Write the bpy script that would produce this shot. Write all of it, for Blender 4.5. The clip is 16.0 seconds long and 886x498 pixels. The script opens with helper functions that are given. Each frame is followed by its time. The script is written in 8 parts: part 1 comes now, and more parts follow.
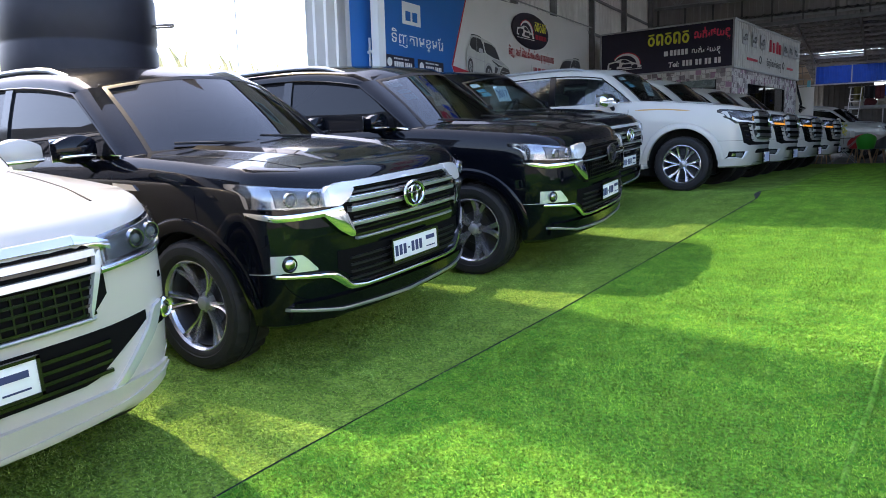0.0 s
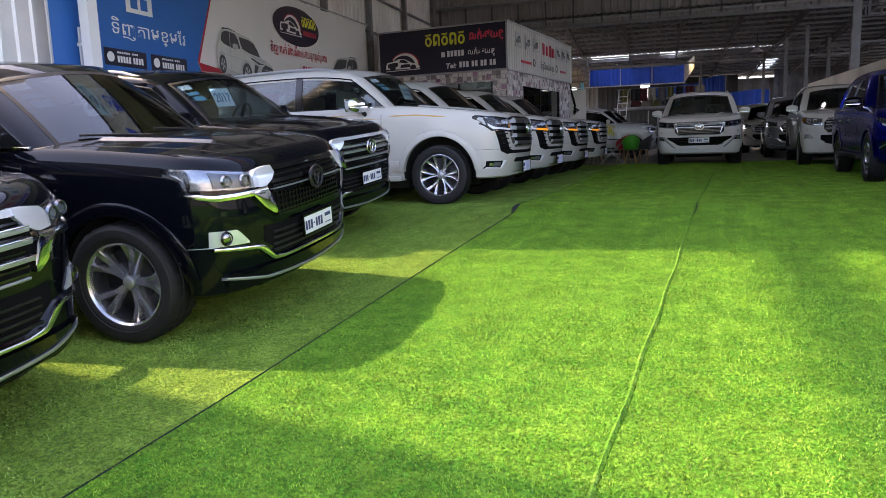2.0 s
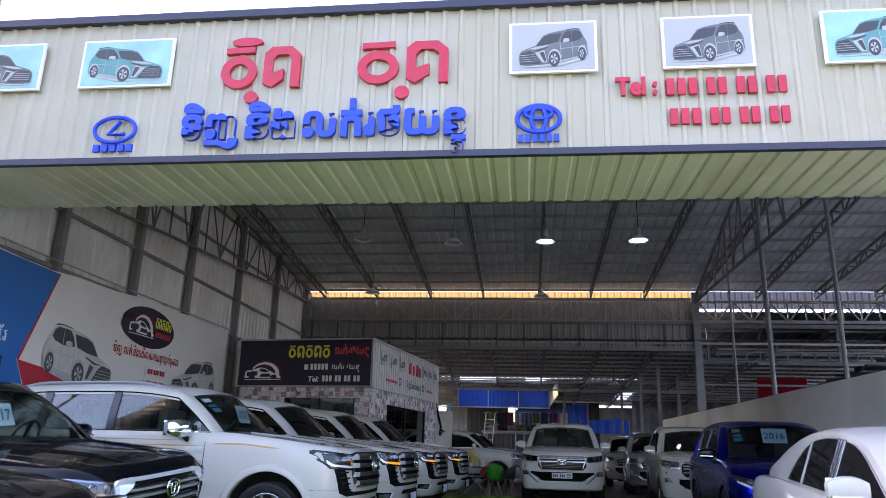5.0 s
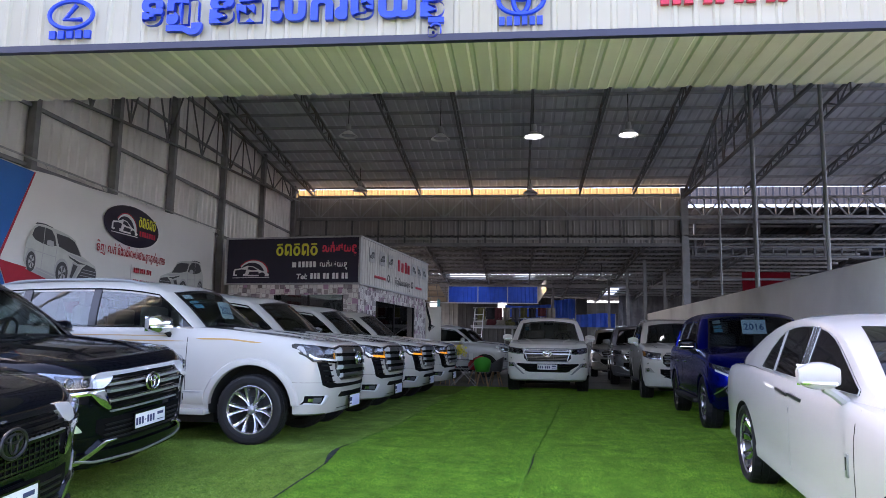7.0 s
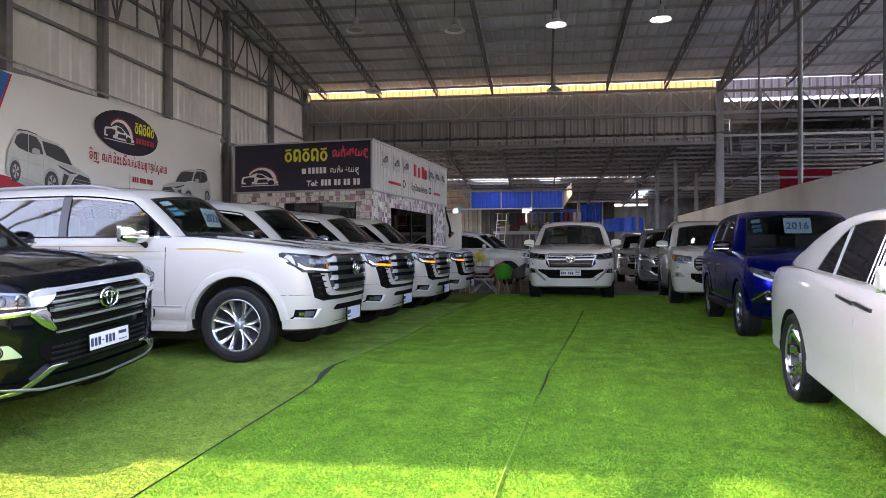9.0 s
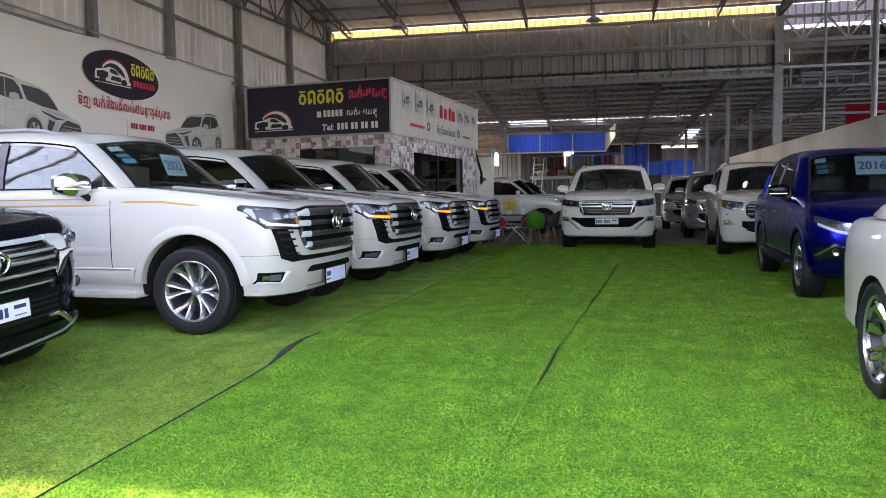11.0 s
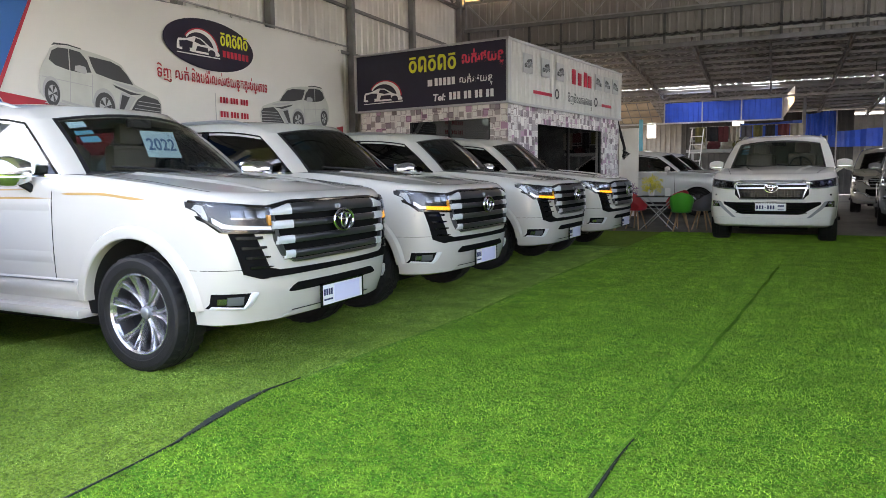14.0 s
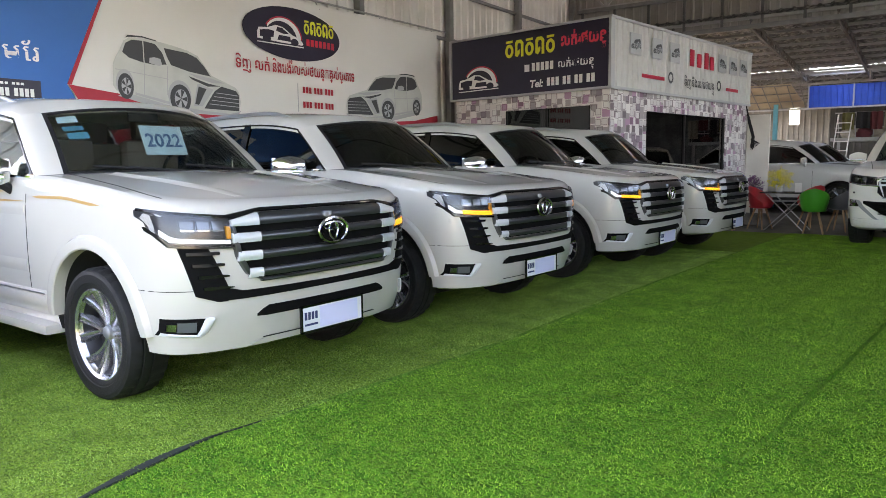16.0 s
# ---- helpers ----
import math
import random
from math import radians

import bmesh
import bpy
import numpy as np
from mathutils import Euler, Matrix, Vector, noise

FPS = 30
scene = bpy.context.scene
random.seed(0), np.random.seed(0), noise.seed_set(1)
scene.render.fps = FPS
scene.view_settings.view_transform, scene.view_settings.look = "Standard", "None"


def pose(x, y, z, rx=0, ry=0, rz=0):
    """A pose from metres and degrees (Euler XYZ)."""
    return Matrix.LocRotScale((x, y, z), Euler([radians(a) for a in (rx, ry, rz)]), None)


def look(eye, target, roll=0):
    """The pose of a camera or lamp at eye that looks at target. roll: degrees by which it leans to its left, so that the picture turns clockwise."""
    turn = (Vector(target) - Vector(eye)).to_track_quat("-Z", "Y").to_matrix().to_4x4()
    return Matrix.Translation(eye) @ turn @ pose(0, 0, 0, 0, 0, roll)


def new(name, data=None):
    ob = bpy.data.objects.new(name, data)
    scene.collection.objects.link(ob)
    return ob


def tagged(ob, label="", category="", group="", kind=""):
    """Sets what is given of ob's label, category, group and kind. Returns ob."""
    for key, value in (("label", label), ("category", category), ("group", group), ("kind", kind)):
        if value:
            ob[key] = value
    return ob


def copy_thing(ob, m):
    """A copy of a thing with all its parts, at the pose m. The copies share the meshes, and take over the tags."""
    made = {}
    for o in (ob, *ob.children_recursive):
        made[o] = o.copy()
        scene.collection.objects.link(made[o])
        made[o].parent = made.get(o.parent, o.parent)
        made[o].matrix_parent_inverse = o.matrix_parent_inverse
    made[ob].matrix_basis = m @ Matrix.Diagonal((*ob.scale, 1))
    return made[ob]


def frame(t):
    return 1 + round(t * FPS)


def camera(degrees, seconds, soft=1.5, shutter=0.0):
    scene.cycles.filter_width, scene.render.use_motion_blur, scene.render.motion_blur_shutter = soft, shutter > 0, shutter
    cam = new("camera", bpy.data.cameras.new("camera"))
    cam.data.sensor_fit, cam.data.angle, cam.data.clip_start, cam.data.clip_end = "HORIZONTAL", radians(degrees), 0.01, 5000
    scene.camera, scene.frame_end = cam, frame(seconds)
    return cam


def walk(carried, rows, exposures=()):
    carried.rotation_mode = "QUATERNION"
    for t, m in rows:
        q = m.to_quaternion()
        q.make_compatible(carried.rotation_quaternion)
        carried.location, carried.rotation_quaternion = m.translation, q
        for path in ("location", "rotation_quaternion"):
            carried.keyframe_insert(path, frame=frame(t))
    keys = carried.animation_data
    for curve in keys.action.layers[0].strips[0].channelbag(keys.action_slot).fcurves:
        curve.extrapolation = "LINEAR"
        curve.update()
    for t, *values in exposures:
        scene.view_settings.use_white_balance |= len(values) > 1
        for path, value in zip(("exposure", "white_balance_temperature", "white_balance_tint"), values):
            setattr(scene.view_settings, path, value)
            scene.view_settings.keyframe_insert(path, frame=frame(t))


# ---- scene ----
cam = camera(63.7, 16.0, soft=0.8)
PATH = [
    (0, (0.715, 0.443, 0.709), (-0.426, 2.062, 0.429), -1.4),
    (0.5, (0.773, 0.854, 0.731), (-0.307, 2.514, 0.45), -1.7),
    (1, (0.771, 1.246, 0.786), (-0.228, 2.953, 0.49), -2.3),
    (1.5, (0.818, 1.625, 0.804), (-0.06, 3.396, 0.5), -2.6),
    (2, (0.867, 2.045, 0.841), (0.184, 3.901, 0.542), -2.0),
    (2.3, (0.862, 2.299, 0.853), (0.308, 4.2, 0.573), -1.5),
    (2.5, (0.872, 2.455, 0.87), (0.426, 4.389, 0.62), -1.0),
    (2.9, (0.914, 2.699, 0.896), (0.587, 4.666, 0.753), -0.2),
    (3, (0.935, 2.744, 0.902), (0.617, 4.717, 0.827), -0.2),
    (3.1, (0.947, 2.78, 0.91), (0.635, 4.755, 0.896), -0.0),
    (3.5, (0.994, 2.877, 1.011), (0.681, 4.837, 1.254), 1.0),
    (4, (1.009, 2.909, 1.194), (0.686, 4.823, 1.675), 1.2),
    (4.2, (0.999, 2.9, 1.204), (0.67, 4.796, 1.748), 1.3),
    (6.3, (1.03, 2.971, 1.209), (0.674, 4.884, 1.67), 1.5),
    (6.5, (1.049, 2.998, 1.198), (0.701, 4.925, 1.603), 1.3),
    (6.6, (1.063, 3.015, 1.195), (0.721, 4.95, 1.563), 0.9),
    (7, (1.102, 3.107, 1.182), (0.775, 5.062, 1.445), 0.9),
    (7.5, (1.091, 3.281, 1.161), (0.78, 5.249, 1.335), 0.4),
    (8, (1.09, 3.508, 1.145), (0.768, 5.479, 1.251), -0.2),
    (8.5, (1.136, 3.793, 1.155), (0.777, 5.759, 1.208), -0.3),
    (9, (1.189, 4.108, 1.167), (0.786, 6.067, 1.173), -0.1),
    (9.2, (1.19, 4.256, 1.167), (0.779, 6.213, 1.154), -0.1),
    (11.3, (1.429, 5.729, 1.202), (0.873, 7.643, 1.029), -0.8),
    (11.5, (1.442, 5.906, 1.202), (0.866, 7.812, 1.009), -0.8),
    (12, (1.498, 6.288, 1.231), (0.855, 8.169, 1.016), -0.4),
    (12.5, (1.508, 6.664, 1.252), (0.782, 8.514, 1.029), -0.3),
    (13, (1.537, 7.039, 1.263), (0.726, 8.855, 1.051), -0.4),
    (13.5, (1.587, 7.404, 1.291), (0.715, 9.192, 1.088), -0.4),
    (14, (1.584, 7.808, 1.301), (0.642, 9.56, 1.09), -0.8),
    (14.5, (1.61, 8.147, 1.313), (0.594, 9.857, 1.096), -0.9),
    (15, (1.697, 8.486, 1.34), (0.595, 10.14, 1.12), -0.7),
    (15.5, (1.718, 8.766, 1.345), (0.552, 10.374, 1.116), -0.5),
    (16, (1.74, 9.027, 1.375), (0.5, 10.578, 1.136), -0.7),
]
EXPOSURES = [(0.0, 2.3, 5900, 17), (1.5, 2.5, 6500, 22), (2.8, 2.42, 6700, 26), (3.5, 2.8, 6500, 26), (4.0, 2.68, 6250, 23), (4.3, 2.60, 6150, 23), (6.5, 2.64, 6050, 24), (7.2, 2.9, 6250, 26), (8.0, 3.18, 6750, 26), (9.0, 3.25, 6800, 26), (11.5, 3.4, 6950, 22), (13.0, 3.6, 7150, 19), (16.0, 3.68, 7350, 19)]
walk(cam, [(t, look(eye, target, roll)) for t, eye, target, roll in PATH], EXPOSURES)

# ---------------------------------------------------------------- light
SUN_TRAVEL = Vector((1.0, -0.17, -1.12)).normalized()
sun_data = bpy.data.lights.new("sun", "SUN")
sun_data.energy, sun_data.angle, sun_data.color = 2.2, radians(0.9), (1.0, 0.77, 0.42)
sun = new("sun", sun_data)
sun.matrix_world = look((0, 0, 30), Vector((0, 0, 30)) + SUN_TRAVEL)
world = bpy.data.worlds.new("sky")
scene.world = world
world.use_nodes = True
wn = world.node_tree.nodes
sky = wn.new("ShaderNodeTexSky")
sky.sky_type, sky.sun_disc = "NISHITA", False
sky.sun_elevation = math.asin(-SUN_TRAVEL.z)
sky.sun_rotation = math.atan2(-SUN_TRAVEL.x, -SUN_TRAVEL.y)
sky.dust_density, sky.air_density = 2.0, 1.0
haze = wn.new("ShaderNodeHueSaturation")
haze.inputs["Saturation"].default_value = 0.85
world.node_tree.links.new(sky.outputs[0], haze.inputs["Color"])
world.node_tree.links.new(haze.outputs[0], wn["Background"].inputs[0])
wn["Background"].inputs[1].default_value = 0.15

# ---------------------------------------------------------------- materials


def material(name, color, rough=0.5, metal=0.0, coat=0.0, grain=0.0, scale=8.0, bump=0.0, bump_scale=60.0, stain=None, stain_scale=0.7, spec=0.5, transmission=0.0, per_object=0.0):
    """Principled material: grain varies the colour finely, stain mixes in a second colour in patches, bump gives fine relief."""
    m = bpy.data.materials.new(name)
    m.use_nodes = True
    nt = m.node_tree
    n, l = nt.nodes, nt.links
    p = n["Principled BSDF"]
    p.inputs["Base Color"].default_value = (*color, 1)
    p.inputs["Roughness"].default_value = rough
    p.inputs["Metallic"].default_value = metal
    p.inputs["Coat Weight"].default_value = coat
    p.inputs["Coat Roughness"].default_value = 0.03
    p.inputs["Coat IOR"].default_value = 1.42
    p.inputs["Specular IOR Level"].default_value = spec
    p.inputs["Transmission Weight"].default_value = transmission
    co = n.new("ShaderNodeTexCoord")
    out = None
    if grain or stain or per_object:
        mix = n.new("ShaderNodeMixRGB")
        mix.blend_type = "MULTIPLY"
        mix.inputs[0].default_value = 1.0
        mix.inputs[1].default_value = (*color, 1)
        ns = n.new("ShaderNodeTexNoise")
        ns.inputs["Scale"].default_value = scale
        ns.inputs["Detail"].default_value = 8
        l.new(co.outputs["Object"], ns.inputs["Vector"])
        mr = n.new("ShaderNodeMapRange")
        mr.inputs[1].default_value, mr.inputs[2].default_value = 0.25, 0.75
        mr.inputs[3].default_value, mr.inputs[4].default_value = 1 - grain, 1 + grain
        l.new(ns.outputs[0], mr.inputs[0])
        l.new(mr.outputs[0], mix.inputs[2])
        out = mix.outputs[0]
        if stain:
            s2 = n.new("ShaderNodeTexNoise")
            s2.inputs["Scale"].default_value = stain_scale
            s2.inputs["Detail"].default_value = 6
            l.new(co.outputs["Object"], s2.inputs["Vector"])
            rp = n.new("ShaderNodeValToRGB")
            rp.color_ramp.elements[0].position, rp.color_ramp.elements[1].position = 0.46, 0.68
            l.new(s2.outputs[0], rp.inputs[0])
            mx = n.new("ShaderNodeMixRGB")
            l.new(rp.outputs[0], mx.inputs[0])
            l.new(out, mx.inputs[1])
            mx.inputs[2].default_value = (*stain, 1)
            out = mx.outputs[0]
        if per_object:
            oi = n.new("ShaderNodeObjectInfo")
            m3 = n.new("ShaderNodeMapRange")
            m3.inputs[3].default_value, m3.inputs[4].default_value = 1 - per_object, 1 + per_object
            l.new(oi.outputs["Random"], m3.inputs[0])
            mm = n.new("ShaderNodeMixRGB")
            mm.blend_type = "MULTIPLY"
            mm.inputs[0].default_value = 1
            l.new(out, mm.inputs[1])
            l.new(m3.outputs[0], mm.inputs[2])
            out = mm.outputs[0]
        l.new(out, p.inputs["Base Color"])
    if bump:
        b = n.new("ShaderNodeBump")
        b.inputs["Strength"].default_value = bump
        b.inputs["Distance"].default_value = 0.01
        nb = n.new("ShaderNodeTexNoise")
        nb.inputs["Scale"].default_value = bump_scale
        nb.inputs["Detail"].default_value = 5
        l.new(co.outputs["Object"], nb.inputs["Vector"])
        l.new(nb.outputs[0], b.inputs["Height"])
        l.new(b.outputs[0], p.inputs["Normal"])
    return m


def emitter(name, color, strength):
    m = bpy.data.materials.new(name)
    m.use_nodes = True
    p = m.node_tree.nodes["Principled BSDF"]
    p.inputs["Base Color"].default_value = (*color, 1)
    p.inputs["Emission Color"].default_value = (*color, 1)
    p.inputs["Emission Strength"].default_value = strength
    return m


def tinted(name, color, rough=0.02, top=0.55, low=0.07):
    """Window glass without refraction: a tinted see-through layer under a clear reflection."""
    m = bpy.data.materials.new(name)
    m.use_nodes = True
    n, l = m.node_tree.nodes, m.node_tree.links
    n.remove(n["Principled BSDF"])
    tr = n.new("ShaderNodeBsdfTransparent")
    tr.inputs[0].default_value = (*color, 1)
    gl = n.new("ShaderNodeBsdfGlossy")
    gl.inputs["Roughness"].default_value = rough
    lw = n.new("ShaderNodeLayerWeight")
    lw.inputs[0].default_value = 0.5
    pw = n.new("ShaderNodeMath")
    pw.operation = "POWER"
    pw.inputs[1].default_value = 3.0
    l.new(lw.outputs["Facing"], pw.inputs[0])
    fr = n.new("ShaderNodeMapRange")
    fr.inputs[3].default_value, fr.inputs[4].default_value = low, top
    l.new(pw.outputs[0], fr.inputs[0])
    mx = n.new("ShaderNodeMixShader")
    l.new(fr.outputs[0], mx.inputs[0])
    l.new(tr.outputs[0], mx.inputs[1])
    l.new(gl.outputs[0], mx.inputs[2])
    l.new(mx.outputs[0], n["Material Output"].inputs[0])
    return m


def turf(name, base, dry, worn):
    """Artificial grass: three scales of tone over a strong fibre relief."""
    m = bpy.data.materials.new(name)
    m.use_nodes = True
    n, l = m.node_tree.nodes, m.node_tree.links
    p = n["Principled BSDF"]
    p.inputs["Roughness"].default_value = 0.75
    p.inputs["Specular IOR Level"].default_value = 0.15
    co = n.new("ShaderNodeTexCoord")

    def nz(s, d=6):
        a = n.new("ShaderNodeTexNoise")
        a.inputs["Scale"].default_value = s
        a.inputs["Detail"].default_value = d
        l.new(co.outputs["Object"], a.inputs["Vector"])
        return a

    def ramp(src, a, b):
        r = n.new("ShaderNodeValToRGB")
        r.color_ramp.elements[0].position, r.color_ramp.elements[1].position = a, b
        l.new(src.outputs[0], r.inputs[0])
        return r
    fine, mid, big = nz(52, 5), nz(9, 8), nz(0.55, 5)
    m1 = n.new("ShaderNodeMixRGB")
    l.new(ramp(mid, 0.42, 0.68).outputs[0], m1.inputs[0])
    m1.inputs[1].default_value, m1.inputs[2].default_value = (*base, 1), (*dry, 1)
    m2 = n.new("ShaderNodeMixRGB")
    l.new(ramp(big, 0.48, 0.72).outputs[0], m2.inputs[0])
    l.new(m1.outputs[0], m2.inputs[1])
    m2.inputs[2].default_value = (*worn, 1)
    m3 = n.new("ShaderNodeMixRGB")
    m3.blend_type = "MULTIPLY"
    m3.inputs[0].default_value = 1
    mr = n.new("ShaderNodeMapRange")
    mr.inputs[1].default_value, mr.inputs[2].default_value, mr.inputs[3].default_value, mr.inputs[4].default_value = 0.32, 0.68, 0.45, 1.45
    l.new(fine.outputs[0], mr.inputs[0])
    l.new(m2.outputs[0], m3.inputs[1])
    l.new(mr.outputs[0], m3.inputs[2])
    l.new(m3.outputs[0], p.inputs["Base Color"])
    b = n.new("ShaderNodeBump")
    b.inputs["Strength"].default_value, b.inputs["Distance"].default_value = 1.0, 0.03
    l.new(nz(60, 6).outputs[0], b.inputs["Height"])
    l.new(b.outputs[0], p.inputs["Normal"])
    return m


def car_paint(name, color, metal=0.0, rough=0.35, coat=1.0, spec=0.15):
    m = material(name, color, rough, metal, coat=coat, grain=0.02, scale=3.0, spec=spec)
    return m


M = {
    "white": car_paint("white pearl paint", (0.48, 0.462, 0.42)),
    "cream": car_paint("warm white paint", (0.80, 0.775, 0.72)),
    "black": car_paint("black paint", (0.002, 0.0025, 0.0045), rough=0.2, coat=0.65, spec=0.02),
    "blue": car_paint("deep blue metallic paint", (0.004, 0.011, 0.33), metal=0.92, rough=0.2, coat=0.12, spec=0.05),
    "pearl": car_paint("pearl white paint", (0.44, 0.43, 0.41)),
    "silver": car_paint("silver paint", (0.58, 0.58, 0.57), metal=0.15),
    "grey": car_paint("grey paint", (0.25, 0.26, 0.27), metal=0.3),
    "bonnet_silver": car_paint("brushed silver paint", (0.5, 0.5, 0.5), metal=0.7),
    "chrome": material("chrome", (0.78, 0.79, 0.8), 0.08, 1.0),
    # chrome with the white sky it mirrors put into its colour
    "bright": material("chrome toned pale for sky reflection", (0.70, 0.71, 0.73), 0.22, 0.55),
    "satin": material("satin silver", (0.40, 0.41, 0.42), 0.42, 0.75),
    "slat": material("satin slat", (0.095, 0.097, 0.10), 0.28, 0.8),
    "rim": material("machined rim", (0.46, 0.46, 0.475), 0.2, 0.85),
    "rim_dark": material("dark rim", (0.018, 0.018, 0.02), 0.35, 0.3),
    "plastic": material("black plastic", (0.010, 0.010, 0.011), 0.5, grain=0.1, spec=0.25),
    "gloss_black": material("gloss black", (0.006, 0.006, 0.006), 0.12),
    "rubber": material("tyre rubber", (0.011, 0.011, 0.0115), 0.62, grain=0.25, scale=20, bump=0.3, bump_scale=120, spec=0.35),
    "void": material("deep black recess", (0.006, 0.006, 0.006), 0.9, spec=0.05),
    "well": material("wheel well liner", (0.008, 0.008, 0.008), 0.9),
    "glass": tinted("dark tinted glass", (0.16, 0.17, 0.17), top=0.42),
    "shield_dark": tinted("smoked windscreen glass", (0.40, 0.42, 0.42), top=0.55, low=0.08),
    "privacy": material("privacy glass", (0.010, 0.010, 0.011), 0.03, 0.0, spec=0.28),
    "glass_clear": tinted("light tinted glass", (0.60, 0.66, 0.63), top=0.55, low=0.08),
    "shield": tinted("windscreen glass", (0.78, 0.80, 0.79), top=0.40, low=0.05),
    "shield_deep": tinted("deep windscreen glass", (0.68, 0.71, 0.72), top=0.22, low=0.03),
    "lens": tinted("lamp lens", (0.90, 0.91, 0.93), top=0.12, low=0.025),
    "lamp_in": material("lamp reflector", (0.35, 0.36, 0.38), 0.15, 1.0),
    "lamp_dark": material("smoked lamp housing", (0.11, 0.112, 0.118), 0.2, 0.5),
    "lamp_black": material("black lamp housing", (0.02, 0.02, 0.022), 0.3, spec=0.3),
    "lamp_mask": material("grey lamp bezel", (0.13, 0.135, 0.145), 0.25, 0.4),
    "seat": material("beige leather", (0.20, 0.175, 0.14), 0.5, grain=0.06),
    "seat_dark": material("dark leather", (0.03, 0.028, 0.027), 0.5),
    "dash": material("dark dashboard", (0.02, 0.02, 0.02), 0.6),
    "amber": emitter("amber lamp", (1.0, 0.38, 0.01), 0.16),
    "drl": emitter("daylight lamp strip", (1.0, 0.96, 0.9), 0.02),
    "drl_off": material("pale lamp strip", (0.55, 0.56, 0.58), 0.3),
    "lens_solid": material("projector lens", (0.10, 0.105, 0.115), 0.05, 0.0, spec=0.8),
    "amber_off": material("amber lens", (0.75, 0.3, 0.03), 0.2),
    "plate": material("white plate", (0.75, 0.76, 0.78), 0.4, grain=0.03),
    "plate_cover": material("lilac plate cover", (0.62, 0.64, 0.85), 0.5),
    "ink": material("blue black ink", (0.03, 0.04, 0.12), 0.6),
    "paper": material("pale blue paper", (0.60, 0.80, 0.86), 0.7, grain=0.04),
    "paper_ink": material("teal ink", (0.04, 0.14, 0.30), 0.7),
    "sticker": material("tax sticker blue", (0.10, 0.35, 0.50), 0.6),
    "lip_pale": material("pale silver trim", (0.58, 0.59, 0.60), 0.35, 0.25),
    "gold": material("gold stripe", (0.42, 0.25, 0.075), 0.35, 0.3),
    "lip": material("silver grey lip", (0.34, 0.35, 0.36), 0.4, 0.3),
}

# ---------------------------------------------------------------- mesh tools


def to_mesh(bm, mats, smooth=35):
    me = bpy.data.meshes.new("m")
    bmesh.ops.recalc_face_normals(bm, faces=bm.faces)
    bm.to_mesh(me)
    bm.free()
    for m in mats if isinstance(mats, (list, tuple)) else [mats]:
        me.materials.append(m)
    if smooth:
        me.polygons.foreach_set("use_smooth", [True] * len(me.polygons))
        me.set_sharp_from_angle(angle=radians(smooth))
    return me


def part(name, bm, mat, parent=None, label="", m=None, smooth=35):
    ob = new(name, to_mesh(bm, mat, smooth))
    ob.data.name = name
    if parent:
        ob.parent = parent
    if m is not None:
        ob.matrix_basis = m
    if label:
        ob["label"] = label
    return ob


def thing(name, label, category, m=None, group="", kind=""):
    ob = new(name)
    ob.empty_display_size = 0.2
    if m is not None:
        ob.matrix_basis = m
    return tagged(ob, label, category, group, kind)


def solid(name, bm, mat, label, category, m=None, group="", kind="", smooth=35):
    return tagged(part(name, bm, mat, None, "", m, smooth), label, category, group, kind)


def box(bm, c, s, m=None, bevel=0.0, mi=0):
    r = bmesh.ops.create_cube(bm, size=1.0)
    mat = Matrix.Translation(c) @ Matrix.Diagonal((*s, 1))
    bmesh.ops.transform(bm, matrix=(m @ mat) if m else mat, verts=r["verts"])
    fs = {f for v in r["verts"] for f in v.link_faces}
    if bevel:
        es = {e for f in fs for e in f.edges}
        g = bmesh.ops.bevel(bm, geom=list(es), offset=bevel, segments=2, affect="EDGES", profile=0.6)
        fs = g["faces"]
    for f in fs:
        f.material_index = mi
    return bm


def B():
    return bmesh.new()


def grid(bm, P, closed=False, mi=0):
    """Faces over a table of points P[i][j]."""
    V = [[bm.verts.new(p) for p in row] for row in P]
    for i in range(len(V) - 1):
        n = len(V[i])
        for j in range(n if closed else n - 1):
            k = (j + 1) % n
            q = [V[i][j], V[i][k], V[i + 1][k], V[i + 1][j]]
            if len({v.co.to_tuple(5) for v in q}) >= 3:
                f = bm.faces.new(q)
                f.material_index = mi
    return V


def slab(bm, P, d, mi=0):
    """A sheet P[i][j] made solid by the offset d (a vector)."""
    d = Vector(d)
    P = [[Vector(p) for p in r] for r in P]
    Q = [[p + d for p in r] for r in P]
    grid(bm, P, mi=mi)
    grid(bm, Q, mi=mi)
    for a, b in ((P[0], Q[0]), (P[-1], Q[-1])):
        grid(bm, [a, b], mi=mi)
    for j in (0, -1):
        grid(bm, [[r[j] for r in P], [r[j] for r in Q]], mi=mi)
    bmesh.ops.remove_doubles(bm, verts=bm.verts, dist=0.0004)
    return bm


def tube(bm, pts, r, n=8, mi=0):
    pts = [Vector(p) for p in pts]
    rows = []
    for i, p in enumerate(pts):
        t = (pts[min(i + 1, len(pts) - 1)] - pts[max(i - 1, 0)]).normalized()
        a = t.orthogonal().normalized() if i == 0 else (a - t * a.dot(t)).normalized()
        b = t.cross(a)
        rr = r[i] if isinstance(r, (list, tuple)) else r
        rows.append([p + (a * math.cos(2 * math.pi * k / n) + b * math.sin(2 * math.pi * k / n)) * rr for k in range(n)])
    V = grid(bm, rows, closed=True, mi=mi)
    for row in (V[0], V[-1]):
        bm.faces.new(row).material_index = mi
    return bm


